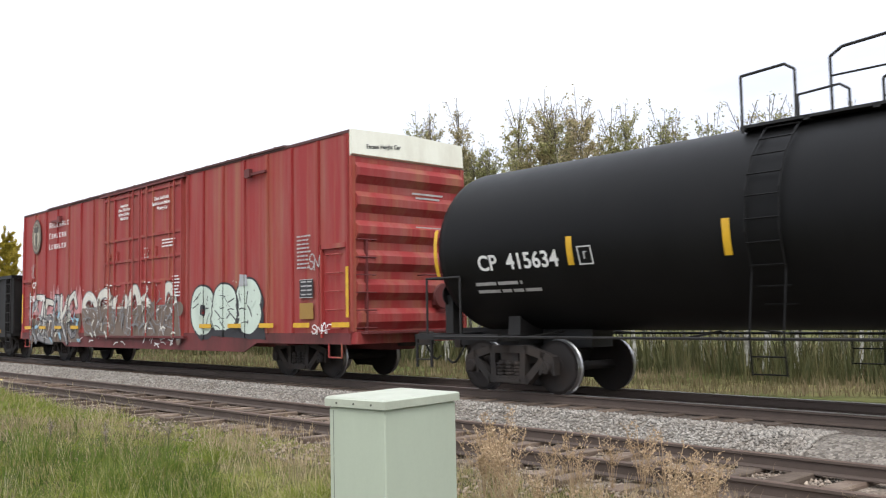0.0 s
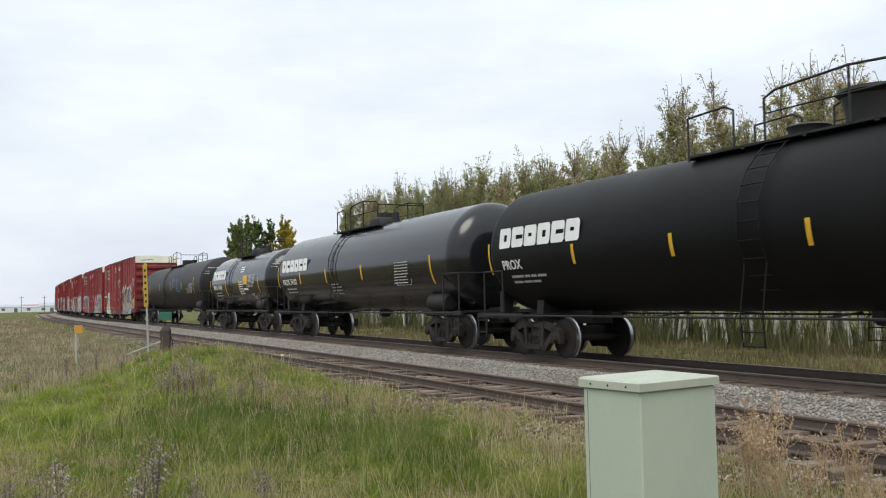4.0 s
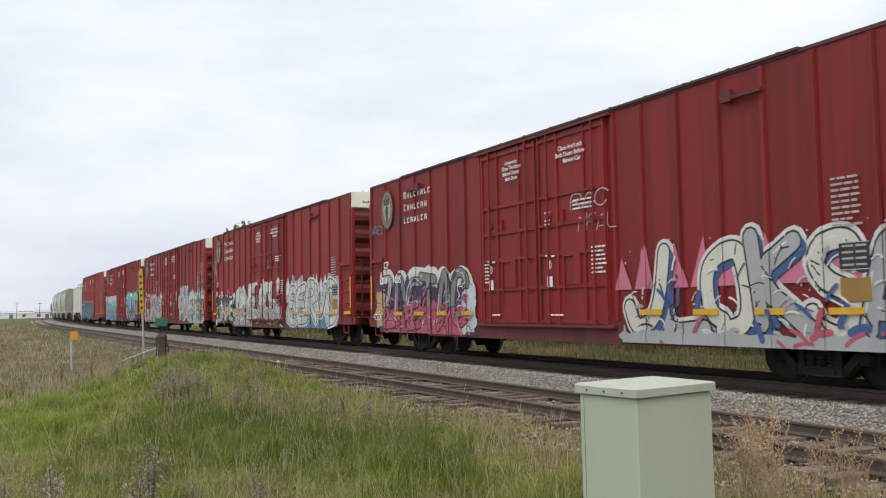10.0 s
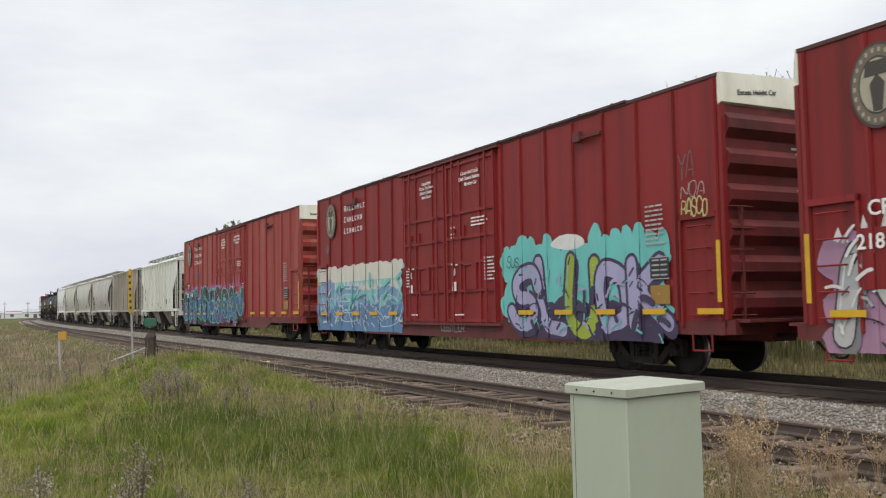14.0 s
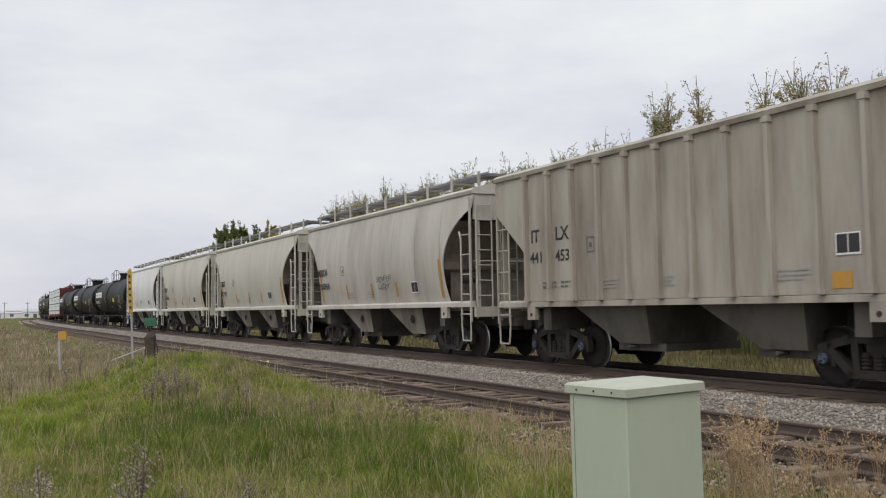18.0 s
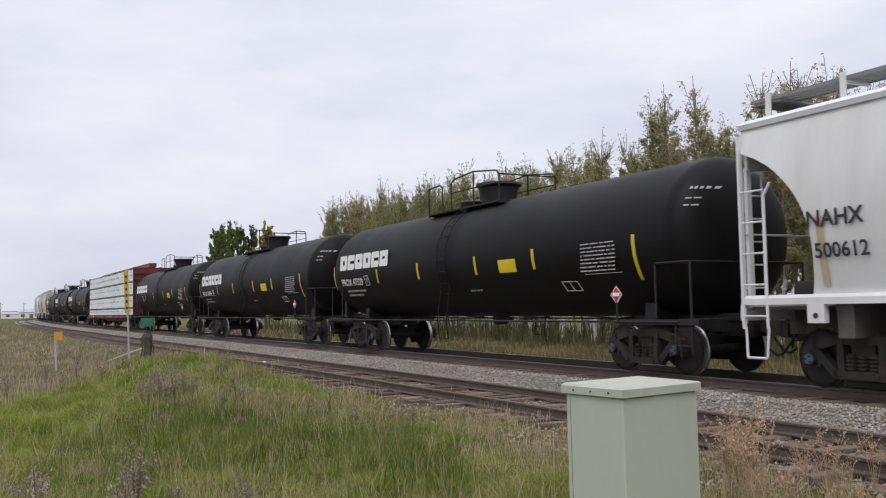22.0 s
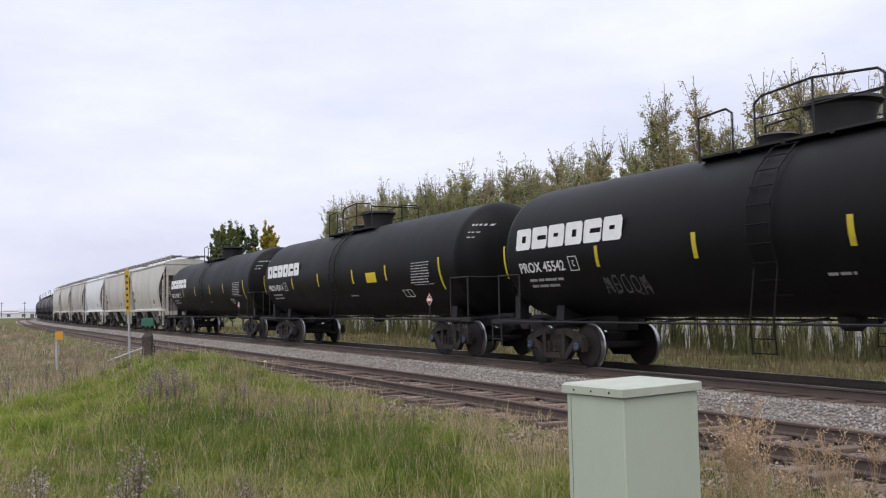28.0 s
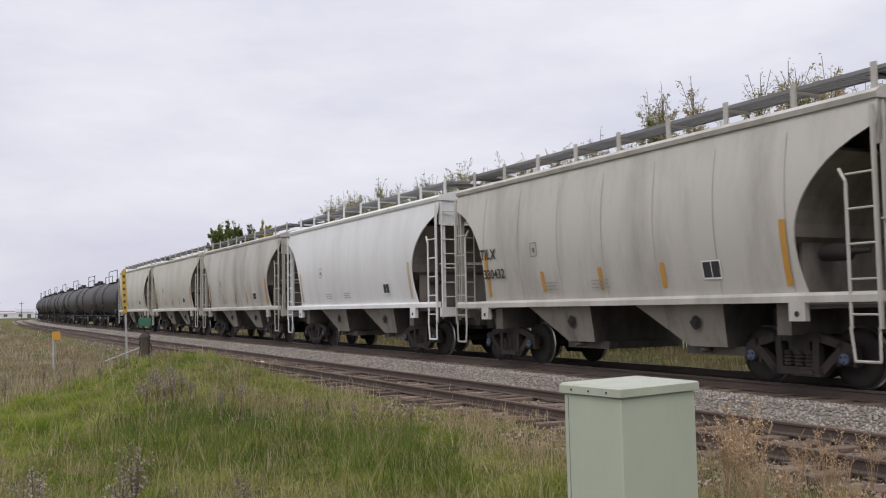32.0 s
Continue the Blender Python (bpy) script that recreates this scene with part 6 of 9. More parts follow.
couple(tank_car(11.15, 1.38, 2.42, M["gloss"], 1.55, 3, "short glossy black tank car with a yellow label panel", [(0.3, 2.2, 0.8, 0.08), (3.55, 2.1, 0.8, 0.1), (6.15, 2.1, 0.8, 0.1), (9.45, 2.1, 0.9, 0.1)], 2.5, "PROX 16428", None, False, 4,
                [("patch", 7.25, 2.45, 0.75, 0.42, "yellow"), ("table", 7.85, 2.65, 1.2, 0.6, 8, 4), ("lines", 6.2, 2.4, 6, 0.8, "white"), ("lines", 6.2, 3.1, 3, 0.9, "white"), ("plate", 8.0, 1.55, 0.5, 0.3), ("patch", 7.3, 2.02, 0.8, 0.1, "white"), ("endmark",)]), 91.96)
couple(tank_car(20.9, 1.47, 2.53, M["wornblack"], 2.6, 2, "long dull black tank car with faint blue scrawls", [(0.45, 2.4, 0.7, 0.06), (3.85, 2.5, 0.4, 0.09), (7.65, 2.5, 0.42, 0.1), (11.6, 2.5, 0.45, 0.11), (15.15, 2.5, 0.45, 0.11), (18.6, 2.45, 0.9, 0.11)], False, "UTLX 201218", M["goldtext"], False, 5,
                [("scribble", 12.3, 2.65, 1.0, 0.6, 2, paint(0.12, 0.27, 0.46)), ("scribble", 13.7, 2.6, 0.8, 0.65, 1, paint(0.12, 0.27, 0.46)), ("scribble", 13.6, 2.2, 1.2, 0.12, 3, paint(0.12, 0.27, 0.46)), ("table", 17.2, 2.55, 1.25, 0.6, 8, 5), ("plate", 16.5, 2.0, 0.5, 0.28), ("plate", 3.4, 2.2, 0.3, 0.3), ("endmark",)], ladder_x=-0.85), 114.32)

car = couple(boxcar("218 204", False, 1, "red double-door boxcar with beige and pale green graffiti"), 135.76)
p = Spray(car, 20)
PALEMINT = paint(0.42, 0.55, 0.45)
for grow, mat in ((0.05, CHALK), (0.0, PALEMINT)):
    for x0, x1, xa, xb, z0, z1 in ((2.0, 4.75, 2.15, 4.7, 0.62, 0.85), (2.2, 4.35, 2.3, 4.2, 0.85, 1.2), (2.35, 4.0, 2.35, 3.85, 1.2, 1.5), (2.5, 3.3, 2.75, 3.2, 1.5, 2.45), (3.2, 3.85, 3.3, 3.75, 1.65, 2.5)):
        p.coat([(x0 - H - grow, z0 - grow), (x1 - H + grow, z0 - grow), (xb - H + grow, z1 + grow), (xa - H - grow, z1 + grow)], mat)
p.line([(2.75 - H, 1.5), (3.05 - H, 2.35), (3.2 - H, 1.65), (3.4 - H, 2.4)], 0.05, INK)
for pts in (((2.35, 1.2), (3.95, 1.2)), ((2.25, 0.86), (4.3, 0.86)), ((3.55, 1.65), (3.55, 0.9)), ((2.8, 0.65), (3.0, 1.2))):
    p.line([(x - H, z) for x, z in pts], 0.05, CHALK)
p.line([(3.25 - H, 1.55), (3.3 - H, 0.95)], 0.09, INK)
p.line([(4.6 - H, 0.65), (5.3 - H, 0.62)], 0.05, PALEMINT)
p.done("pale green spray-painted block figure edged in white")
p = Spray(car, 21)
BLACKISH = paint(0.014, 0.013, 0.016)
p.ground(12.45 - H, 17.0 - H, 0.62, 2.75, CHALK, 0.2, 0.4)
p.ground(12.55 - H, 16.9 - H, 0.62, 2.66, BLACKISH, 0.2, 0.4)
p.ground(12.7 - H, 17.2 - H, 0.62, 1.5, PALE_BLUE, 0.15, 0.4)
p.letters("WINKLA", 12.6 - H, 16.8 - H, 0.72, 2.62, paint(0.36, 0.28, 0.17), PALE_BLUE, 0.40, BLACKISH, None, None, BLACKISH, None, 0.44, 0.04, False, odd=(BROWN, None, None, paint(0.46, 0.32, 0.14), BROWN))
p.dashes(12.7 - H, 16.8 - H, 0.75, 1.6, BLACKISH, 10, 0.4, 0.1)
p.dashes(12.7 - H, 16.8 - H, 1.0, 2.6, CHALK, 16, 0.12, 0.03)
p.dashes(13.0 - H, 16.5 - H, 0.7, 1.4, SAND, 7, 0.45, 0.16)
p.done("beige and pale blue spray-painted lettering on black")
p = Spray(car, 22)
p.letters("M", 17.55 - H, 18.6 - H, 1.0, 1.9, CREAM, None, 0.4, None, None, SILVER, None, None, 0.3, 0.03, True, 0.05)
p.line([(17.4 - H, 1.2), (17.5 - H, 1.8), (17.8 - H, 2.0), (17.5 - H, 1.5)], 0.05, CHALK)
p.drips(17.5 - H, 18.5 - H, 0.95, 1.3, CHALK, 6)
p.done("white spray-painted bubble scrawl")
for x, z, w, hh, text, thick, mat, y in ((7.95, 2.95, 1.0, 0.5, "SNKE", 0.022, "fadedwhite", -1.69), (8.15, 2.62, 0.5, 0.3, "OC", 0.02, "fadedwhite", -1.69), (10.35, 3.15, 0.9, 0.4, "ESR", 0.03, "white", -1.69), (10.5, 2.75, 0.9, 0.4, "N", 0.028, "white", -1.69), (16.6, 2.75, 0.7, 0.28, "HELK", 0.026, "white", -1.64),
                                         (16.65, 2.45, 0.8, 0.26, "SANDO", 0.024, "white", -1.64), (16.8, 1.7, 0.5, 0.5, "HU", 0.03, "white", -1.64), (18.2, 3.25, 0.8, 0.22, "WENSA", 0.024, "white", -1.64), (18.25, 3.05, 0.7, 0.2, "SAXO", 0.022, "white", -1.64), (18.4, 2.85, 0.4, 0.18, "XK", 0.022, "white", -1.64), (4.65, 1.7, 0.4, 0.5, "IO", 0.04, "fadedwhite", -1.64), (6.5, 0.66, 1.6, 0.16, "EKTCO", 0.02, "fadedwhite", -1.61)):
    tag(car, x - H, z, w, hh, M[mat], text, y, int(x * 10), thick)
car = couple(boxcar("218 005", False, 2, "red double-door boxcar with silver, pink and blue graffiti"), 156.75)
p = Spray(car, 31)
RED_PINK = paint(0.42, 0.08, 0.12)
p.letters("ZAETAC", 0.9 - H, 6.4 - H, 1.0, 2.4, MINT, None, 0.4, None, None, CHALK, None, None, 0.40, 0.06, True, 0.12)
p.ground(0.5 - H, 6.7 - H, 0.62, 2.0, PLUM, 0.2)
p.ground(1.0 - H, 6.6 - H, 0.62, 1.35, RED_PINK, 0.2)
p.ground(0.45 - H, 1.2 - H, 0.8, 1.8, SAND, 0.12, 0.2)
p.ground(6.0 - H, 6.75 - H, 0.7, 1.8, PALE_BLUE, 0.12, 0.2)
p.letters("ZAETAC", 0.9 - H, 6.4 - H, 0.72, 2.35, GREY, RED_PINK, 0.42, INK, None, None, None, CHALK, 0.36, 0.035, True, odd=(SILVER, None, SILVER))
p.dashes(0.9 - H, 6.5 - H, 0.7, 1.3, PINK, 16, 0.3, 0.05)
p.dashes(0.9 - H, 6.5 - H, 0.8, 2.2, PLUM, 14, 0.25, 0.06)
p.dashes(0.6 - H, 6.6 - H, 0.7, 1.5, CHALK, 8, 0.22, 0.025)
p.done("grey and rose spray-painted lettering on dark purple")
p = Spray(car, 32)
p.flames(12.5 - H, 18.9 - H, 1.9, 0.6, PINK, 0.3)
p.letters("JLOKSA", 12.6 - H, 18.9 - H, 0.66, 2.5, SILVER, None, 0.4, INK, CHALK, None, NAVY, CHALK, 0.40, 0.035, True, odd=(CREAM, None, CREAM, None, CREAM))
p.ground(12.5 - H, 18.6 - H, 0.6, 0.8, SILVER, 0.06)
p.dashes(12.8 - H, 18.7 - H, 0.7, 1.6, NAVY, 12, 0.3, 0.09)
p.dashes(12.6 - H, 18.7 - H, 0.62, 0.9, RED_PINK, 9, 0.35, 0.08)
p.done("silver spray-painted lettering with black lines and white edges")
tag(car, 10.9 - H, 3.3, 1.3, 0.3, M["fadedwhite"], "RAC", -1.69, 33, 0.024)
tag(car, 11.1 - H, 2.85, 1.3, 0.35, M["fadedwhite"], "NFAL", -1.64, 34, 0.024)
tag(car, 0.15 - H, 3.6, 0.9, 0.25, paint(0.10, 0.18, 0.24), "WAEZ", -1.635, 35, 0.03)
tag(car, 1.7 - H, 3.85, 0.9, 0.2, INK, "NEN", -1.635, 36, 0.03)
tag(car, 0.3 - H, 1.0, 0.7, 0.16, M["white"], "REEOE", -1.67, 37, 0.022)
car = couple(boxcar("218 212", False, 3, "red double-door boxcar with white, mint and black graffiti"), 177.6)
p = Spray(car, 41)
p.ground(0.75 - H, 4.45 - H, 0.7, 2.05, CHALK, 0.12)
p.ground(0.83 - H, 4.35 - H, 0.7, 1.98, BLACKISH, 0.12)
p.letters("OWHE", 0.95 - H, 4.2 - H, 0.75, 1.95, CHALK, SILVER, 0.4, BLACKISH, None, None, None, None, 0.34, 0.04, False, odd=(BLACKISH, None, GREY))
p.dashes(0.95 - H, 2.0 - H, 0.85, 1.8, CHALK, 12, 0.1, 0.06)
p.flames(3.9 - H, 4.6 - H, 1.7, 0.35, BLACKISH, 0.2)
p.coat([(2.55 - H, 0.85), (2.9 - H, 0.85), (2.95 - H, 1.45), (2.6 - H, 1.5)], paint(0.5, 0.33, 0.22))
p.done("black and white spray-painted lettering")
DUSK = paint(0.26, 0.23, 0.27)
p = Spray(car, 42)
p.ground(4.4 - H, 7.0 - H, 0.62, 1.35, DUSK, 0.15)
p.letters("AN", 4.4 - H, 7.15 - H, 0.7, 2.55, MINT, DUSK, 0.45, CREAM, None, None, None, CHALK, 0.46, 0.04, False)
p.dashes(4.4 - H, 11.8 - H, 0.62, 0.95, CHALK, 22, 0.4, 0.05)
p.done("pale mint spray-painted lettering with a grey-mauve foot")
p = Spray(car, 43, True)
p.ground(7.1 - H, 11.9 - H, 0.95, 1.4, DUSK, 0.12)
p.letters("EYOK", 7.1 - H, 11.6 - H, 0.98, 2.65, MINT, DUSK, 0.36, CREAM, None, None, GREY, CHALK, 0.44, 0.04, False, odd=(None, CREAM, None, CREAM))
p.dashes(7.2 - H, 11.8 - H, 1.0, 1.6, CHALK, 14, 0.4, 0.04)
p.dashes(7.2 - H, 11.5 - H, 1.2, 2.3, GREY, 8, 0.3, 0.07)
p.done("pale mint spray-painted lettering across the doors")
p = Spray(car, 44)
p.ground(12.25 - H, 18.1 - H, 0.7, 2.3, SILVER, 0.25, 0.35)
p.flames(12.5 - H, 17.9 - H, 2.2, 0.45, CHALK, 0.3)
p.ground(12.6 - H, 17.2 - H, 0.62, 1.1, paint(0.10, 0.19, 0.30), 0.15, 0.35)
p.letters("SERVO", 12.5 - H, 17.9 - H, 0.75, 2.4, CREAM, None, 0.4, paint(0.06, 0.12, 0.20), CHALK, None, None, CHALK, 0.36, 0.05, True)
p.dashes(12.6 - H, 17.8 - H, 0.8, 2.0, PALE_BLUE, 12, 0.35, 0.08)
p.done("white spray-painted lettering with dark blue lines")
tag(car, 0.35 - H, 3.2, 0.7, 0.7, M["fadedwhite"], "OK", -1.635, 45, 0.026)
tag(car, 0.45 - H, 2.75, 0.9, 0.5, M["fadedwhite"], "OO", -1.635, 46, 0.022)
tag(car, 3.0 - H, 2.1, 0.6, 0.2, M["fadedwhite"], "ARB", -1.635, 47, 0.022)
car = couple(boxcar("218 219", False, 1, "red double-door boxcar with silver, lilac and mint graffiti"), 198.5)
p = Spray(car, 51)
MAUVE_PINK = paint(0.36, 0.20, 0.30)
p.flames(0.5 - H, 6.7 - H, 2.2, 0.5, CHALK, 0.3)
p.ground(0.3 - H, 7.0 - H, 0.62, 2.25, MAUVE_PINK, 0.18, 0.35)
p.letters("NOPAC", 0.7 - H, 6.6 - H, 0.66, 2.5, SILVER, paint(0.48, 0.47, 0.46), 0.5, INK, None, None, GREY, CHALK, 0.42, 0.03, True)
p.coat([(1.0 - H, 1.5), (2.45 - H, 1.5), (2.45 - H, 2.35), (1.0 - H, 2.35)], M["red"])
p.dashes(0.3 - H, 1.0 - H, 0.8, 2.4, CHALK, 8, 0.3, 0.04)
p.dashes(6.2 - H, 7.0 - H, 0.9, 2.4, CHALK, 9, 0.35, 0.035)
p.done("silver spray-painted lettering with mauve and white flames")
p = Spray(car, 52)
for x in (12.95, 13.5, 14.2, 14.8):
    p.blob(x - H, 2.35, 0.3, 0.42, CHALK)
    p.blob(x - H, 2.33, 0.25, 0.36, LILAC)
p.letters("HA", 12.6 - H, 15.2 - H, 0.72, 2.25, SILVER, GREY, 0.2, GREY, CHALK, None, None, None, 0.46, 0.03, False)
p.done("silver and lilac spray-painted lettering")
p = Spray(car, 53)
p.ground(15.2 - H, 18.95 - H, 0.62, 2.3, paint(0.30, 0.40, 0.36), 0.2, 0.35)
p.dashes(15.4 - H, 18.8 - H, 0.7, 1.2, SCARLET, 6, 0.3, 0.14)
p.letters("FAST", 15.3 - H, 18.6 - H, 0.85, 2.3, CREAM, SKYBLUE, 0.35, INK, None, None, GREY, CHALK, 0.36, 0.035, False)
p.flames(15.3 - H, 18.8 - H, 2.25, 0.4, MINT, 0.35)
p.dashes(15.4 - H, 18.8 - H, 0.8, 2.1, INK, 10, 0.3, 0.04)
p.done("white and blue spray-painted lettering on mint")
for i, (x, z, w, text) in enumerate(((17.3, 3.1, 0.6, "JOIE"), (18.2, 3.6, 0.8, "SANK"), (18.25, 3.2, 0.7, "WAVES"), (18.3, 2.75, 0.7, "SONIC"), (18.4, 2.4, 0.5, "SOK"), (3.9, 2.65, 0.5, "TMA"), (4.75, 3.05, 0.8, "KTW"), (4.75, 2.6, 0.6, "RAS"), (5.7, 2.6, 0.7, "TENS"))):
    tag(car, x - H, z, w, 0.3, M["fadedwhite"], text, -1.635, 54 + i, 0.024)
tag(car, 10.0 - H, 1.6, 0.8, 0.25, M["white"], "BAK", -1.69, 64, 0.02)
tag(car, 11.1 - H, 1.6, 0.5, 0.3, M["fadedwhite"], "NU", -1.69, 65, 0.02)
car = couple(boxcar("", False, 2, "red double-door boxcar with turquoise and blue graffiti"), 219.4)
p = Spray(car, 61)
DEEP = paint(0.10, 0.20, 0.36)
p.ground(0.05 - H, 6.9 - H, 0.62, 2.65, paint(0.22, 0.50, 0.50), 0.08, 0.4)
p.ground(0.1 - H, 6.85 - H, 2.2, 2.7, CREAM, 0.07, 0.35)
p.flames(1.5 - H, 6.6 - H, 2.2, 0.0, CREAM, 0.3)
p.drips(0.4 - H, 6.6 - H, 2.0, 2.4, CREAM, 40)
p.ground(0.05 - H, 6.9 - H, 0.62, 1.45, DEEP, 0.15, 0.4)
p.ground(0.05 - H, 1.6 - H, 1.3, 2.2, paint(0.20, 0.30, 0.46), 0.15, 0.3)
p.letters("WENO", 0.5 - H, 6.7 - H, 0.8, 2.1, paint(0.16, 0.31, 0.46), DEEP, 0.5, PALE_BLUE, None, None, None, CHALK, 0.24, 0.03, True)
p.dashes(0.3 - H, 6.7 - H, 0.7, 2.0, PALE_BLUE, 22, 0.35, 0.05)
p.dashes(0.3 - H, 6.7 - H, 0.7, 1.4, CHALK, 10, 0.15, 0.04)
p.dashes(0.3 - H, 6.7 - H, 1.2, 2.2, TURQUOISE, 14, 0.4, 0.1)
p.done("pale blue and white spray-painted panel with looping shapes")
p = Spray(car, 62)
p.ground(12.3 - H, 18.0 - H, 0.95, 2.65, TURQUOISE, 0.22, 0.35)
p.blob(14.9 - H, 2.62, 0.6, 0.16, CHALK)
p.ground(12.9 - H, 17.7 - H, 0.62, 1.35, PLUM, 0.15, 0.4)
p.letters("SLUOK", 12.75 - H, 17.9 - H, 0.72, 2.35, paint(0.36, 0.34, 0.52), None, 0.4, PLUM, None, None, PLUM, TURQUOISE, 0.42, 0.07, True, odd=(None, None, LIME))
p.dashes(12.9 - H, 17.8 - H, 0.7, 1.1, TURQUOISE, 12, 0.3, 0.035)
p.dashes(12.9 - H, 17.8 - H, 0.8, 1.5, PLUM, 10, 0.3, 0.12)
p.done("lilac and lime spray-painted lettering on a turquoise cloud")
tag(car, 18.3 - H, 2.8, 0.65, 0.32, paint(0.5, 0.5, 0.2), "BASCO", -1.635, 63, 0.026)
tag(car, 18.25 - H, 3.5, 0.4, 0.45, M["greytext"], "YA", -1.635, 66, 0.02)
tag(car, 18.3 - H, 3.15, 0.6, 0.25, M["fadedwhite"], "NOA", -1.635, 166, 0.014)
tag(car, 12.6 - H, 2.2, 0.5, 0.25, INK, "SUS", -1.66, 67, 0.02)
tag(car, 9.2 - H, 0.7, 1.3, 0.16, M["fadedwhite"], "OBSTLER", -1.61, 68, 0.02)
tag(car, 0.9 - H, 3.1, 0.3, 0.5, M["greytext"], "NN", -1.635, 69, 0.03)
car = couple(boxcar("218 158", True, 3, "faded red double-door boxcar with dark blue and teal graffiti"), 240.55)
BRIGHT_PINK = paint(0.36, 0.07, 0.20)
TEALLINE = paint(0.10, 0.45, 0.38)
for door, text, x0, x1 in ((False, "OAHSE", 0.1, 7.05), (True, "SRAN", 7.1, 11.9)):
    p = Spray(car, 71 + door, door)
    p.flames(x0 - H, x1 - H, 2.35, 0.55, BRIGHT_PINK, 0.4)
    p.letters(text, x0 - H, x1 - H, 0.9, 2.5, NAVY, None, 0.4, TEALLINE, None, BRIGHT_PINK, None, None, 0.46, 0.06, True, 0.14)
    p.ground(x0 - H, x1 - H, 0.62 if not door else 0.95, 1.2, BLACKISH, 0.1, 0.4)
    p.letters(text, x0 - H, x1 - H, 0.75, 2.5, BLACKISH, NAVY, 0.62, TEALLINE, None, None, None, None, 0.46, 0.06, True, specks=(SKYBLUE, BLACKISH, NAVY))
    p.dashes(x0 - H + 0.2, x1 - H - 0.2, 0.7, 1.2, TEALLINE, 8, 0.45, 0.04)
    p.dashes(x0 - H + 0.2, x1 - H - 0.2, 0.65, 0.9, BRIGHT_PINK, 5, 0.3, 0.12)
    for i in range(5):
        p.coat([(x0 - H + 0.7 + i * 1.1 + dx, 1.5 + dz) for dx, dz in ((-0.14, 0.1), (0, -0.12), (0.16, 0.12))], LIME)
    p.done("dark blue spray-painted lettering with teal edges")
tag(car, 3.1 - H, 3.0, 0.6, 0.35, NAVY, "EE", -1.635, 73, 0.05)

couple(hopper(M["hopper_pale"], True, ("RGCX", "978"), "pale ribbed two-bay covered hopper", 1), 254.57)
couple(hopper(M["hopper_brown"], True, ("ITLX", "441 453"), "grimy grey-brown ribbed two-bay covered hopper", 2, roofwalk=False), 267.85)
car = couple(hopper(M["hopper_grey"], False, ("MBKX", "100768"), "weathered grey two-bay covered hopper with curved sides", 3, seams=True), 281.2)
tag(car, 6.5 - HOP / 2, 2.1, 1.1, 0.16, M["darktext"], "SENPER", -1.60, 81, 0.022)
tag(car, 6.7 - HOP / 2, 1.88, 0.8, 0.14, M["darktext"], "LEDEX", -1.60, 84, 0.022)
tag(car, 3.2 - HOP / 2, 1.8, 0.5, 0.3, paint(0.55, 0.33, 0.12), "VN", -1.58, 85, 0.03)
couple(hopper(M["hopper"], False, ("CBFX", "307101"), "beige-grey two-bay covered hopper with curved sides", 4), 294.55)
couple(hopper(M["hopper"], False, ("CBFX", "307086"), "beige-grey two-bay covered hopper with curved sides", 5), 307.85)
car = couple(hopper(M["hopper_white"], False, ("NAHX", "500612"), "off-white two-bay covered hopper with curved sides", 6), 321.1)
tag(car, 4.3 - HOP / 2, 1.75, 1.3, 0.26, paint(0.42, 0.20, 0.20), "RANOES", -1.60, 82, 0.02)
tag(car, 6.3 - HOP / 2, 1.85, 0.95, 0.2, M["darktext"], "SKENA", -1.60, 83, 0.025)

PANELS = [("patch", 11.25, 2.25, 0.75, 0.3, "label"), ("table", 14.1, 2.55, 1.15, 0.62, 6, 3), ("plate", 13.2, 1.62, 0.55, 0.26), ("placard", 15.25, 1.5), ("plate", 2.95, 2.05, 0.3, 0.32), ("endmark",), ("lines", 9.2, 1.75, 1, 0.6, "fadedwhite")]
for i, (rear, number) in enumerate(((339.5, "PROX 47329"), (358.3, "PROX 45483"), (377.1, "PROX 45476"))):
    couple(tank_car(17.2, 1.50, 2.56, M["black"], 2.4, 1, "dull black tank car with white block logo", LONG_STRIPS, 3.75, number if i < 2 else "", None, True, 20 + i, PANELS, ladder_x=-0.45), rear)
flat = couple(lumber_car(), 402.4)
for i, (rear, number) in enumerate(((421.3, "PROX 45542"), (439.9, "PROX 45914"), (458.4, "PROX 47252"))):
    extra = list(PANELS)
    if i == 0:
        extra.append(("scribble", 3.9, 1.75, 1.4, 0.45, 5, M["greytext"]))
    if i == 2:
        extra = [e for e in extra if e[0] != "patch"]
    couple(tank_car(17.2, 1.50, 2.56, M["black"], 2.4, 1, "dull black tank car with white block logo", LONG_STRIPS, 3.75, number, None, True, 30 + i, extra, ladder_x=-0.45), rear)
for i, (rear, mat, mark) in enumerate(((471.8, "hopper", ("TILX", "328683")), (484.75, "hopper_grey", ("TILX", "330432")), (497.85, "hopper_white", ("", "")), (511.0, "hopper_grey", ("", "")), (524.15, "hopper", ("", "")), (537.4, "hopper", ("", "")))):
    couple(hopper(M[mat], False, mark, "two-bay covered hopper with curved sides, " + {"hopper": "beige-grey", "hopper_grey": "weathered grey", "hopper_white": "off-white"}[mat], 40 + i, seams=mat == "hopper_grey" or i == 0), rear)
for i in range(8):
    couple(tank_car(12.2, 1.42, 2.45, M["dusty"], 1.6, 3, "short dusty dark grey tank car with a hooped rail", [], False, "", None, False, 50 + i, [("lines", 2.0, 2.4, 2, 0.6, "greytext")], True), 551.0 + i * 13.45)

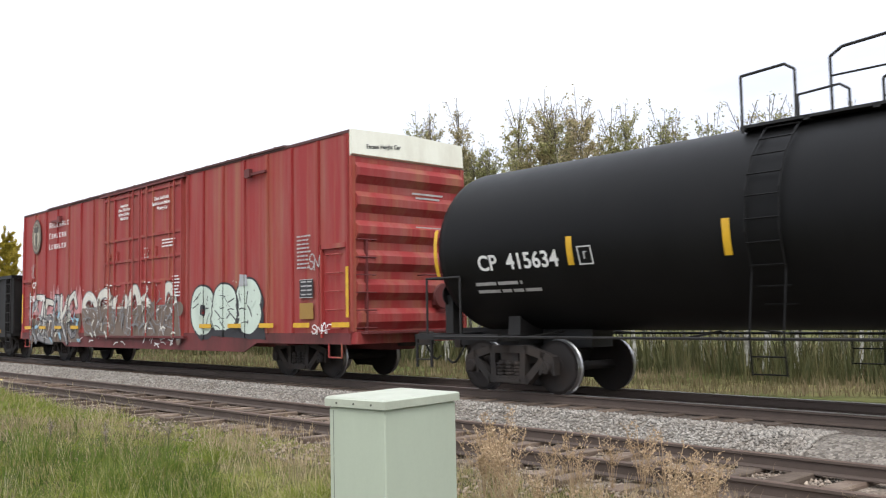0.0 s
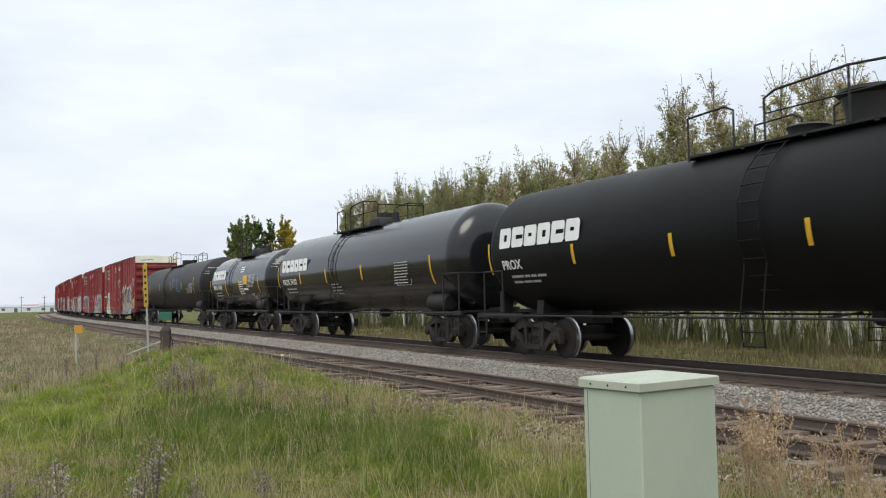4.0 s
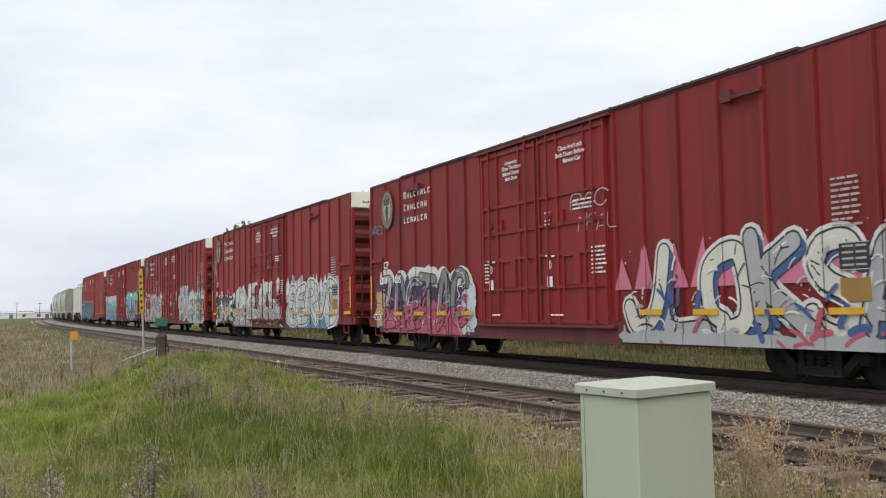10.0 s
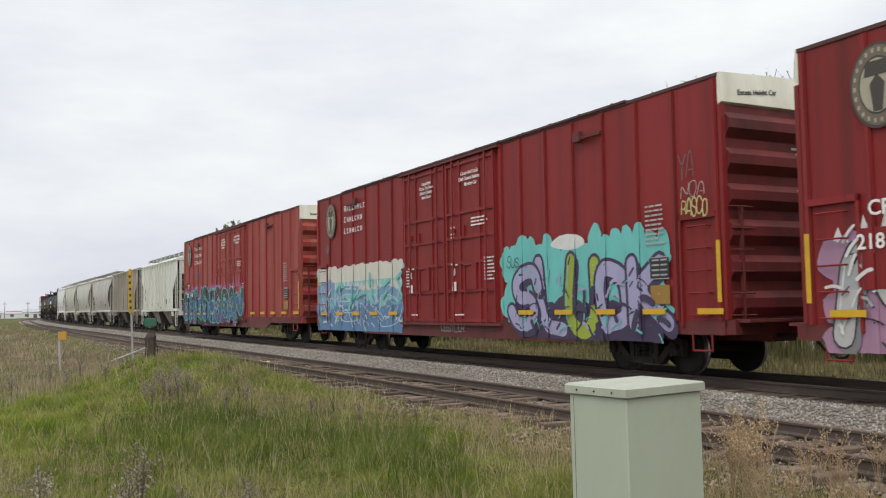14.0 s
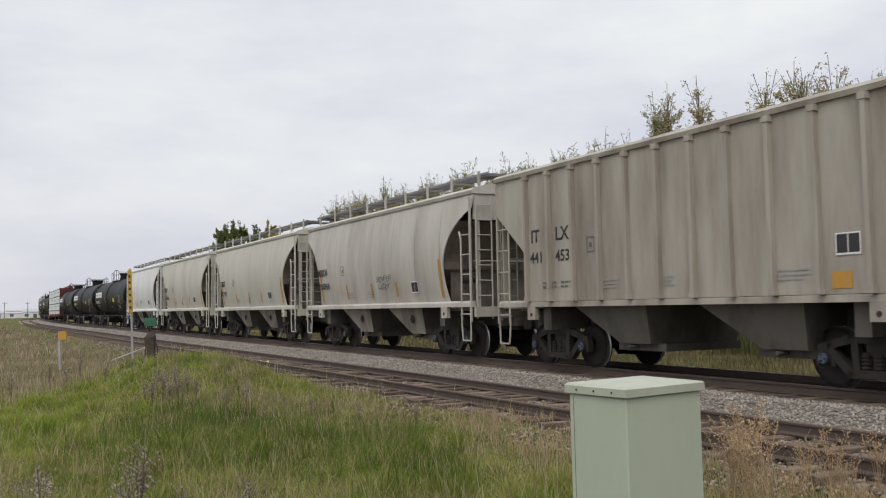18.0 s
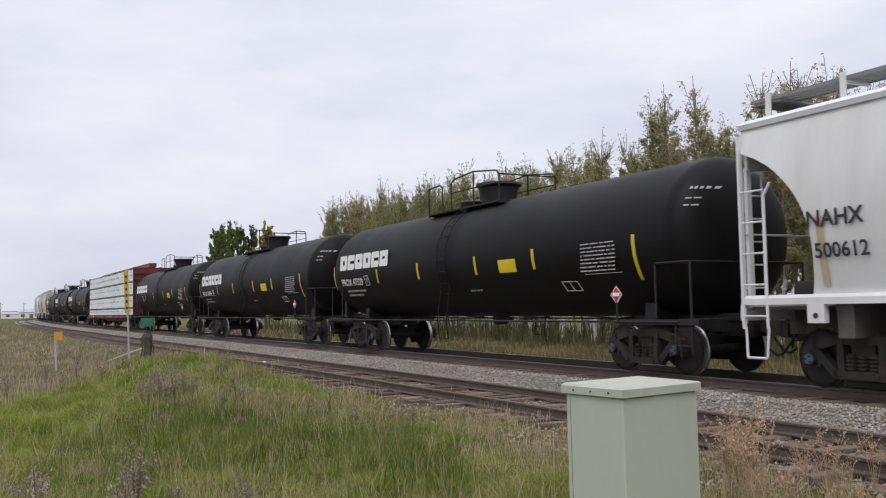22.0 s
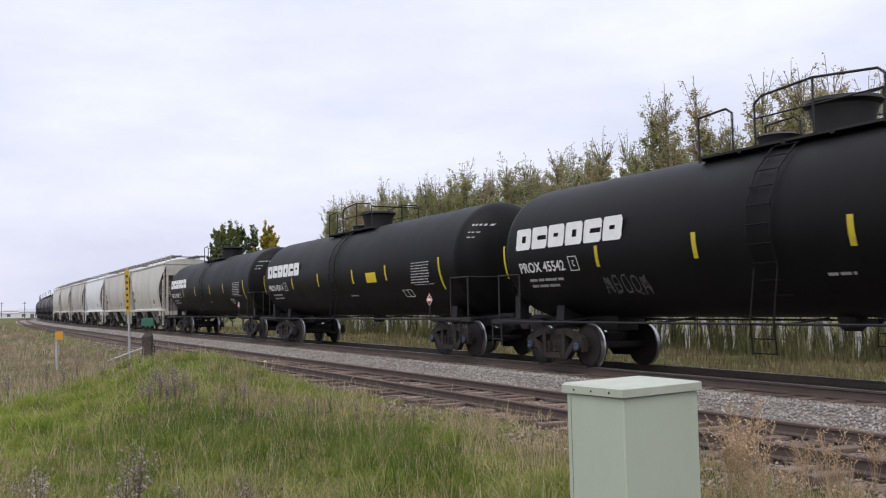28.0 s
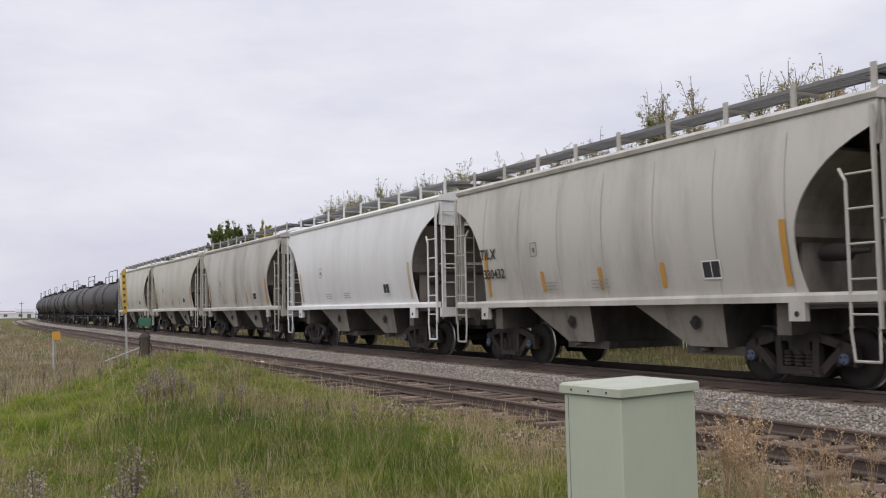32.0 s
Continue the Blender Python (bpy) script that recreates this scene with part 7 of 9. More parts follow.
# lumber bundles on both decks of the flatcar
BUNDLES = []
TIERS = ((1.08, 1.58), (1.63, 2.52), (2.57, 3.46), (3.51, 4.38))
kinds = {}
for tier, (z0, z1) in enumerate(TIERS):
    for k in range(9):
        for side in (1, -1):
            variant = (tier == 0, (k * 5 + tier * 3) % 3)
            x, w = -11.75 + k * 2.61, 2.58
            here = pose(x, 0, z0) if side > 0 else pose(x + w, 0, z0, 0, 0, 180)
            if variant not in kinds:
                kinds[variant] = lumber_bundle(w, z0, z1, 7 + variant[1], side)
                b = kinds[variant]
            else:
                b = copy_thing(kinds[variant], here)
            BUNDLES.append((b, here))


def on_line(u, half):
    """The pose of a car whose middle is at u, on two trucks half a car's truck spacing away."""
    a, b = Vector(on(u + half)), Vector(on(u - half))
    d = b - a
    return Matrix.Translation((a + b) / 2) @ Matrix.Rotation(math.atan2(d.y, d.x), 4, "Z")


def motions():
    times = [float(t) for t in range(33)]
    for car, middle, length in TRAIN:
        half = length / 2 - 1.8
        rows = [(t, on_line(middle - gone(t), half)) for t in times]
        walk(car, rows)
        if car is flat:
            for b, here in BUNDLES:
                walk(b, [(t, m @ here) for t, m in rows])
        # the wheels turn while the car is near
        start = max(0.0, next((t for t in TT if middle - gone(t) < 45), 33.0))
        stop = next((t for t in TT if middle - gone(t) < -22), 32.0)
        first, last = frame(start), frame(min(32.0, stop))
        if start > 32 or last - first < 2:
            continue
        for truck in car.children:
            if not truck.name.startswith("truck"):
                continue
            for axle in truck.children:
                if axle.name.startswith("wheelset"):
                    p = axle.matrix_basis.translation.copy()
                    rows = []
                    for f in range(first, last + 1):
                        t = (f - 1) / FPS
                        rows.append((t, Matrix.Translation(p) @ Matrix.Rotation((gone(t) - gone(start)) / 0.457, 4, "Y")))
                    if first > 1:
                        rows.insert(0, (0.0, rows[0][1]))
                    if last < frame(32):
                        rows.append((32.0, rows[-1][1]))
                    walk(axle, rows)


# ---------- ground ----------
def smooth(a, b, x):
    t = np.clip((x - a) / (b - a), 0, 1)
    return t * t * (3 - 2 * t)


def ground_height(u, lat):
    """Height of the ground over the line's level: two ballast beds, a grassy bank on the near side, a low field beyond."""
    u, lat = np.asarray(u, float), np.asarray(lat, float)
    z = np.full(np.broadcast(u, lat).shape, -0.55)
    far = np.where(lat < 0, -0.60 + 0.41 * smooth(-3.6, -1.75, lat), 0)
    near = -0.19 - 0.24 * smooth(1.75, 2.7, lat) - 0.04 * smooth(5.3, 6.3, lat)
    edge = u + 1.3 * (lat - 7)
    bank = 0.64 * np.exp(-((u - 4.6) / 5.0) ** 2 - ((lat - 7.6) / 1.9) ** 2) + 0.18 * np.exp(-((u + 2) / 4.5) ** 2 - ((lat - 8.6) / 2.2) ** 2)
    bank = bank * smooth(5.2, 7.0, lat)
    fall = -0.12 * smooth(8, 14, lat) - 0.26 * smooth(9, 17, edge) * smooth(5.8, 7.0, lat) - 0.1 * smooth(14, 22, lat)
    z = np.where(lat < 0, far, near + bank + fall)
    hump = np.sin(u * 2.1 + 1.2 * np.sin(lat * 1.3)) * np.sin(lat * 2.6 + 0.8 * np.sin(u * 1.1)) + 0.6 * np.sin(u * 4.3 - lat * 2.2) * np.sin(lat * 4.9 + u)
    z = z + 0.085 * hump * smooth(6.2, 7.4, lat) * (1 - smooth(14, 20, lat)) * (1 - smooth(14, 24, u))
    return z + 0.03 * np.sin(u * 0.9 + lat * 1.7) * smooth(6, 8, np.abs(lat)) + 0.04 * np.sin(u * 0.31 - lat * 0.6) * smooth(7, 10, np.abs(lat))


def cells(us, lats, name, mat, zfun=ground_height, drop=0.0):
    us, lats = np.asarray(us, float), np.asarray(lats, float)
    uu, ll = np.meshgrid(us, lats, indexing="ij")
    x, y, z = on(uu.ravel(), ll.ravel(), zfun(uu.ravel(), ll.ravel()) - drop)
    n, m = len(us), len(lats)
    k = np.arange(n * m).reshape(n, m)
    f = np.stack([k[:-1, :-1], k[1:, :-1], k[1:, 1:], k[:-1, 1:]], -1).reshape(-1, 4)
    me = bpy.data.meshes.new(name)
    me.from_pydata(np.stack([x, y, z], 1).tolist(), [], f.tolist())
    me.materials.append(mat)
    b = bmesh.new()
    b.from_mesh(me)
    bmesh.ops.recalc_face_normals(b, faces=b.faces)
    if b.faces[0].normal.z < 0:
        bmesh.ops.reverse_faces(b, faces=b.faces)
    b.to_mesh(me)
    b.free()
    me.shade_smooth()
    return new(name, me)


def soil():
    m = bpy.data.materials.new("grassy_soil")
    m.use_nodes = True
    n, l = m.node_tree.nodes, m.node_tree.links
    b = n["Principled BSDF"]
    b.inputs["Roughness"].default_value = 0.95
    b.inputs["Specular IOR Level"].default_value = 0.1
    co = n.new("ShaderNodeTexCoord")
    big, mid, fine = (n.new("ShaderNodeTexNoise") for _ in range(3))
    for tex, scale, detail in ((big, 0.22, 4), (mid, 1.4, 5), (fine, 22, 5)):
        tex.inputs["Scale"].default_value, tex.inputs["Detail"].default_value = scale, detail
        l.new(co.outputs["Object"], tex.inputs["Vector"])
    ramp = n.new("ShaderNodeValToRGB")
    ramp.color_ramp.elements[0].position, ramp.color_ramp.elements[0].color = 0.36, (0.085, 0.10, 0.032, 1)
    ramp.color_ramp.elements[1].position, ramp.color_ramp.elements[1].color = 0.66, (0.17, 0.15, 0.07, 1)
    l.new(big.outputs["Fac"], ramp.inputs["Fac"])
    mix = n.new("ShaderNodeMix")
    mix.data_type, mix.blend_type = "RGBA", "MULTIPLY"
    mix.inputs["Factor"].default_value = 0.8
    l.new(ramp.outputs["Color"], mix.inputs["A"])
    ramp2 = n.new("ShaderNodeValToRGB")
    ramp2.color_ramp.elements[0].position, ramp2.color_ramp.elements[0].color = 0.3, (0.35, 0.35, 0.32, 1)
    ramp2.color_ramp.elements[1].position, ramp2.color_ramp.elements[1].color = 0.7, (1.25, 1.2, 1.1, 1)
    l.new(mid.outputs["Fac"], ramp2.inputs["Fac"])
    l.new(ramp2.outputs["Color"], mix.inputs["B"])
    l.new(mix.outputs["Result"], b.inputs["Base Color"])
    bp = n.new("ShaderNodeBump")
    bp.inputs["Strength"].default_value, bp.inputs["Distance"].default_value = 0.8, 0.06
    l.new(fine.outputs["Fac"], bp.inputs["Height"])
    l.new(bp.outputs["Normal"], b.inputs["Normal"])
    return m


def gravel(name, dark, light, scale=26.0):
    m = bpy.data.materials.new(name)
    m.use_nodes = True
    n, l = m.node_tree.nodes, m.node_tree.links
    b = n["Principled BSDF"]
    b.inputs["Roughness"].default_value = 0.9
    co = n.new("ShaderNodeTexCoord")
    vor = n.new("ShaderNodeTexVoronoi")
    vor.inputs["Scale"].default_value = scale
    l.new(co.outputs["Object"], vor.inputs["Vector"])
    ramp = n.new("ShaderNodeValToRGB")
    ramp.color_ramp.elements[0].color, ramp.color_ramp.elements[1].color = (*dark, 1), (*light, 1)
    l.new(vor.outputs["Color"], ramp.inputs["Fac"])
    big = n.new("ShaderNodeTexNoise")
    big.inputs["Scale"].default_value, big.inputs["Detail"].default_value = 0.7, 5
    l.new(co.outputs["Object"], big.inputs["Vector"])
    mix = n.new("ShaderNodeMix")
    mix.data_type, mix.blend_type = "RGBA", "MULTIPLY"
    mix.inputs["Factor"].default_value = 0.6
    stain = n.new("ShaderNodeValToRGB")
    stain.color_ramp.elements[0].position, stain.color_ramp.elements[0].color = 0.35, (0.55, 0.48, 0.42, 1)
    stain.color_ramp.elements[1].position, stain.color_ramp.elements[1].color = 0.65, (1.1, 1.1, 1.1, 1)
    l.new(big.outputs["Fac"], stain.inputs["Fac"])
    l.new(ramp.outputs["Color"], mix.inputs["A"])
    l.new(stain.outputs["Color"], mix.inputs["B"])
    l.new(mix.outputs["Result"], b.inputs["Base Color"])
    bp = n.new("ShaderNodeBump")
    bp.inputs["Strength"].default_value, bp.inputs["Distance"].default_value = 1.0, 0.04
    l.new(vor.outputs["Distance"], bp.inputs["Height"])
    l.new(bp.outputs["Normal"], b.inputs["Normal"])
    return m


SOIL = soil()
us = np.concatenate([np.arange(-540, -30, 15), np.arange(-30, 30, 0.4), np.arange(30, 60, 0.7), np.arange(60, 200, 4), np.arange(200, 740, 20)])
lats = np.concatenate([[-900, -400, -200, -100, -60, -35], np.arange(-24, -4, 2.0), np.arange(-4, 14, 0.3), np.arange(14, 20, 0.6), [22, 26, 32, 40, 60, 100, 200, 400, 900]])


def plain(u, lat):
    z = ground_height(u, lat)
    flat_z = -0.62
    far = smooth(20, 40, np.abs(lat))
    return z * (1 - far) + flat_z * far


def field_sheet():
    """The ground near the line follows it; further out it is one flat plain to the horizon."""
    ob = cells(us, lats, "ground", SOIL, plain)
    return tagged(ob, "rough grassy ground with bare and dry patches", "ground", kind="structure")


lats = lats[(lats > -70) & (lats < 70)]
field_sheet()
s = Shape()
ring = [(3500 * math.cos(i * math.pi / 24), 3500 * math.sin(i * math.pi / 24), -0.75) for i in range(48)]
s.add(ring, [tuple(range(48))])
plain_ob = new("ground_plain", s.mesh("ground_plain", [SOIL]))
tagged(plain_ob, "flat dry prairie reaching the horizon", "ground", kind="structure")

BALLAST = gravel("grey_crushed_stone", (0.10, 0.086, 0.073), (0.44, 0.405, 0.355))
DIRTY = gravel("dirty_brown_ballast", (0.11, 0.085, 0.065), (0.40, 0.335, 0.27))
tagged(cells(us[(us > -120)], np.arange(1.45, 2.75, 0.2), "ballast_shoulder", BALLAST, lambda u, l: ground_height(u, l) + 0.012), "pale grey crushed-stone ballast shoulder", "ballast", kind="structure")
tagged(cells(us[(us > -120)], np.arange(2.72, 6.0, 0.36), "ballast_siding", DIRTY, lambda u, l: ground_height(u, l) + 0.008 - 0.05 * smooth(5.0, 5.9, l)), "dirty weathered ballast of the siding", "ballast", kind="structure")

# oil-stained stone, with the train's shadow on the bed coloured in too
OILY_SHADED = gravel("oily_dark_ballast", (0.06, 0.047, 0.039), (0.21, 0.172, 0.142))
tagged(cells(us[(us > -120)], np.concatenate([np.arange(-2.8, 1.2, 0.4), [1.46]]), "ballast_main", OILY_SHADED, lambda u, l: ground_height(u, l) + 0.010), "dark oily ballast of the main track", "ballast", kind="structure")

# ---------- tracks ----------
RAILSTEEL = material("brown_rail_steel", (0.085, 0.062, 0.050), 0.75, 0.1, dirt=(0.05, 0.037, 0.031), dirt_size=0.4)
RAILTOP = material("polished_rail_head", (0.5, 0.48, 0.47), 0.3, 0.9)
OLDTOP = material("rusty_rail_head", (0.13, 0.088, 0.068), 0.6, 0.3)
TIEWOOD = material("weathered_tie_wood", (0.105, 0.072, 0.052), 0.85, dirt=(0.23, 0.18, 0.14), dirt_amount=0.75, dirt_size=0.3, streak=0.3, bump=0.4, bump_size=14, each=0.3)


def rail_line(lat, top, bright):
    s = Shape()
    prof = [(-0.07, -0.165, 0), (0.07, -0.165, 0), (0.07, -0.15, 0), (0.012, -0.13, 0), (0.012, -0.045, 0), (0.035, -0.035, 0), (0.035, -0.008, 1), (0.025, 0.0, 1), (-0.025, 0.0, 1), (-0.035, -0.008, 0), (-0.035, -0.035, 0), (-0.012, -0.045, 0), (-0.012, -0.13, 0), (-0.07, -0.15, 0)]
    uu = np.concatenate([np.arange(-120, -30, 10), np.arange(-30, 120, 2.5), np.arange(120, 700, 10)])
    rings = [[on(u, lat + a, top + b) for a, b, c in prof] for u in uu]
    s.loft(rings)
    n = len(prof)
    for k in range(len(uu) - 1):
        for i in (6, 7, 8):
            s.s[k * n + i] = 1
    return s.mesh("rail", [RAILSTEEL, RAILTOP if bright else OLDTOP])


main_track = thing("track_main", "main railway track with polished rails on dark ties", "track", kind="structure")
siding = thing("track_siding", "weathered empty siding with rusty rails and old ties", "track", kind="structure")
for y in (-0.7525, 0.7525):
    part("rail", rail_line(y, 0.0, True), None, main_track, "rail with a polished head")
    part("rail", rail_line(4.02 + y, -0.20, False), None, siding, "rusty rail")


def tie_mesh(seed):
    rnd = random.Random(seed)
    s = Shape()
    j = [rnd.uniform(-0.012, 0.012) for _ in range(8)]
    s.loft([[(x, -0.115 + j[0], -0.12), (x, 0.115 + j[1], -0.12), (x, 0.115 + j[2], -0.012 + j[4]), (x, 0.10 + j[2], 0.0 + j[5]), (x, -0.10 + j[3], 0.0 + j[6]), (x, -0.115 + j[3], -0.012 + j[7])] for x in (-1.3 + j[0] * 3, -0.5, 0.4, 1.3 + j[1] * 3)])
    return s.mesh("tie", [TIEWOOD])


TIES = [tie_mesh(i) for i in range(5)]
rnd = random.Random(4)


def tie_pose(u, lat, z, turn=0.0):
    x, y, zz = on(u, lat, z)
    th = float(np.interp(u, U, TH))
    return Matrix.Translation((x, y, zz)) @ Matrix.Rotation(th + turn, 4, "Z")


for i in range(150):
    u = -14 + i * 0.53
    part("tie", TIES[i % 5], None, siding, m=tie_pose(u + rnd.uniform(-0.06, 0.06), 4.02 + rnd.uniform(-0.08, 0.08), -0.365 + rnd.uniform(-0.03, 0.02), rnd.uniform(-0.045, 0.045)))
for i in range(110):
    u = -12 + i * 0.55
    part("tie", TIES[(i * 2) % 5], None, main_track, m=tie_pose(u, rnd.uniform(-0.03, 0.03), -0.163, rnd.uniform(-0.01, 0.01)))


def far_ties(u0, u1, lat, z):
    s = Shape()
    for u in np.arange(u0, u1, 0.55):
        s.box(-1.3, 1.3, -0.11, 0.11, -0.12, 0, m=tie_pose(u, lat, z))
    return s


part("far_ties", far_ties(48.6, 150, 0, -0.163), TIEWOOD, main_track)["kind"] = "stuff"
part("far_ties", far_ties(65.8, 130, 4.02, -0.395), TIEWOOD, siding)["kind"] = "stuff"

# loose stones on the beds
nr = np.random.default_rng(5)


def scatter_mesh(name, mat, pos, size, shape_v, shape_f, squash=None):
    """Many small copies of one form joined in one mesh, turned and scaled at random."""
    n, k = len(pos), len(shape_v)
    ang = nr.uniform(0, 2 * math.pi, n)
    jitter = nr.uniform(0.75, 1.25, (n, k, 3))
    v = np.array(shape_v)[None] * jitter * size[:, None, None]
    c, s_ = np.cos(ang)[:, None], np.sin(ang)[:, None]
    out = np.stack([v[..., 0] * c - v[..., 1] * s_, v[..., 0] * s_ + v[..., 1] * c, v[..., 2]], -1) + pos[:, None, :]
    faces = (np.array(shape_f)[None] + (np.arange(n) * k)[:, None, None]).reshape(-1, len(shape_f[0]))
    return raw_mesh(name, out.reshape(-1, 3), faces, mat)


def raw_mesh(name, verts, faces, mat):
    me = bpy.data.meshes.new(name)
    n, k = len(faces), faces.shape[1]
    me.vertices.add(len(verts))
    me.vertices.foreach_set("co", np.ascontiguousarray(verts, dtype=np.float32).ravel())
    me.loops.add(n * k)
    me.loops.foreach_set("vertex_index", np.ascontiguousarray(faces, dtype=np.int32).ravel())
    me.polygons.add(n)
    me.polygons.foreach_set("loop_start", np.arange(0, n * k, k, dtype=np.int32))
    me.update(calc_edges=True)
    me.validate()
    me.materials.append(mat)
    return me


STONE_V = [(0, 0, 0.7), (0.9, 0, 0), (0, 0.8, 0.1), (-0.9, 0.1, 0), (0, -0.8, 0), (0, 0, -0.5)]
STONE_F = [(0, 1, 2), (0, 2, 3), (0, 3, 4), (0, 4, 1), (5, 2, 1), (5, 3, 2), (5, 4, 3), (5, 1, 4)]
DULLSTONES = material("dirty_brown_stone", (0.265, 0.215, 0.17), 0.9, dirt=(0.14, 0.10, 0.072), dirt_amount=0.8, dirt_size=0.5, island=0.6)
STONES = material("loose_grey_stone", (0.30, 0.277, 0.245), 0.85, dirt=(0.16, 0.128, 0.10), dirt_amount=0.8, dirt_size=0.5, island=0.42)


def stones(name, count, u0, u1, l0, l1, label, mat=STONES):
    u = u0 + (u1 - u0) * nr.random(count) ** 1.5
    lat = nr.uniform(l0, l1, count)
    x, y, z = on(u, lat, ground_height(u, lat) + 0.018)
    ob = new(name, scatter_mesh(name, mat, np.stack([x, y, z], 1), nr.uniform(0.018, 0.042, count), STONE_V, STONE_F))
    return tagged(ob, label, "gravel", kind="stuff")


stones("loose_stones", 34000, -13, 70, 1.35, 2.95, "loose grey crushed stones between the tracks")
stones("siding_stones", 15000, -14, 42, 2.9, 6.3, "scattered stones among the siding's ties", DULLSTONES)


# ---------- grass ----------
def leafy(name, a, b, c, patch=0.5, through_light=0.25, rough=0.6):
    """Leaves or blades: three tones by blade, shifted by large patches of the place."""
    m = bpy.data.materials.new(name)
    m.use_nodes = True
    n, l = m.node_tree.nodes, m.node_tree.links
    bs = n["Principled BSDF"]
    bs.inputs["Roughness"].default_value, bs.inputs["Specular IOR Level"].default_value = rough, 0.25
    geo, co = n.new("ShaderNodeNewGeometry"), n.new("ShaderNodeTexCoord")
    ramp = n.new("ShaderNodeValToRGB")
    ramp.color_ramp.elements[0].color, ramp.color_ramp.elements[1].color = (*a, 1), (*c, 1)
    ramp.color_ramp.elements.new(0.55).color = (*b, 1)
    big = n.new("ShaderNodeTexNoise")
    big.inputs["Scale"].default_value, big.inputs["Detail"].default_value = patch, 3
    l.new(geo.outputs["Position"], big.inputs["Vector"])
    blend = n.new("ShaderNodeMath")
    blend.operation, blend.inputs[1].default_value = "MULTIPLY_ADD", 0.45
    move = n.new("ShaderNodeMapRange")
    move.inputs["From Min"].default_value, move.inputs["From Max"].default_value, move.inputs["To Min"].default_value, move.inputs["To Max"].default_value = 0.3, 0.7, -0.1, 0.65
    l.new(big.outputs["Fac"], move.inputs["Value"])
    l.new(geo.outputs["Random Per Island"], blend.inputs[0])
    l.new(move.outputs["Result"], blend.inputs[2])
    l.new(blend.outputs[0], ramp.inputs["Fac"])
    l.new(ramp.outputs["Color"], bs.inputs["Base Color"])
    tr = n.new("ShaderNodeBsdfTranslucent")
    l.new(ramp.outputs["Color"], tr.inputs["Color"])
    mix = n.new("ShaderNodeMixShader")
    mix.inputs["Fac"].default_value = through_light
    out = n["Material Output"]
    l.new(bs.outputs["BSDF"], mix.inputs[1])
    l.new(tr.outputs["BSDF"], mix.inputs[2])
    l.new(mix.outputs["Shader"], out.inputs["Surface"])
    return m


def to_line(x, y):
    """Where points of the ground lie along and beside the line (the line is nearly straight here)."""
    th = 0.4905
    dx, dy = x - 2.73, y - 21.881
    return -dx * math.sin(th) + dy * math.cos(th), -(dx * math.cos(th) + dy * math.sin(th))


def blades(name, label, mat, x, y, tall, wide, bendy=0.35, out=None):
    """Grass blades as one mesh: each a bent, tapering strip standing on the ground."""
    n = len(x)
    u, lat = to_line(x, y)
    z = ground_height(u, lat) + rise(u) - 0.02
    ang = nr.uniform(0, 2 * math.pi, n)
    lean = nr.uniform(0.1, 1.0, n) * bendy * tall
    la = nr.uniform(0, 2 * math.pi, n) if out is None else out + nr.normal(0, 0.5, n)
    cx, cy = np.cos(ang) * wide / 2, np.sin(ang) * wide / 2
    lx, ly = np.cos(la) * lean, np.sin(la) * lean
    v = np.empty((n, 5, 3))
    for k, (side, up, bend, wd) in enumerate(((-1, 0, 0, 1), (1, 0, 0, 1), (-1, 0.6, 0.4, 0.75), (1, 0.6, 0.4, 0.75), (0, 1, 1, 0))):
        v[:, k, 0] = x + side * cx * wd + lx * bend
        v[:, k, 1] = y + side * cy * wd + ly * bend
        v[:, k, 2] = z + tall * up
    f = np.array([(0, 1, 3), (0, 3, 2), (2, 3, 4)])[None] + (np.arange(n) * 5)[:, None, None]
    ob = new(name, raw_mesh(name, v.reshape(-1, 3), f.reshape(-1, 3), mat))
    return tagged(ob, label, "grass", kind="stuff")


def fan(count, d0, d1, a0, a1, keep):
    """Points spread evenly over a sector of the place, denser near its apex, where keep(u, lat) holds."""
    d = np.exp(nr.uniform(math.log(d0), math.log(d1), count))
    a = np.radians(nr.uniform(a0, a1, count))
    x, y = d * np.sin(a), d * np.cos(a)
    u, lat = to_line(x, y)
    ok = keep(u, lat)
    return x[ok], y[ok], d[ok]


def cushions(x, y, size, each=34):
    """Gather the points into round cushions, thick and tall in the middle. Gives places, distance, height and the way outwards."""
    n = len(x)
    m = max(1, n // each)
    home = nr.integers(0, m, n)
    wide = size * nr.uniform(0.45, 1.6, m)[home]
    r, a = np.sqrt(nr.random(n)), nr.uniform(0, 2 * math.pi, n)
    x2, y2 = x[home] + wide * r * np.cos(a), y[home] + wide * r * np.sin(a)
    lift = (1.15 - 0.75 * r ** 2) * nr.uniform(0.45, 1.5, m)[home]
    return x2, y2, np.hypot(x2, y2), lift, a


def tufts(x, y, d, size, share=0.8):
    """Gather most of the points round every twelfth of them, so that the blades stand in tufts."""
    n = len(x)
    home = nr.integers(0, max(1, n // 12), n)
    go = nr.random(n) < share
    r = size * np.sqrt(nr.random(n)) * nr.uniform(0.4, 1.5, max(1, n // 12))[home]
    a = nr.uniform(0, 2 * math.pi, n)
    x2, y2 = np.where(go, x[home] + r * np.cos(a), x), np.where(go, y[home] + r * np.sin(a), y)
    lift = nr.uniform(0.55, 1.35, max(1, n // 12))[home]
    return x2, y2, np.hypot(x2, y2), np.where(go, lift, 0.7)


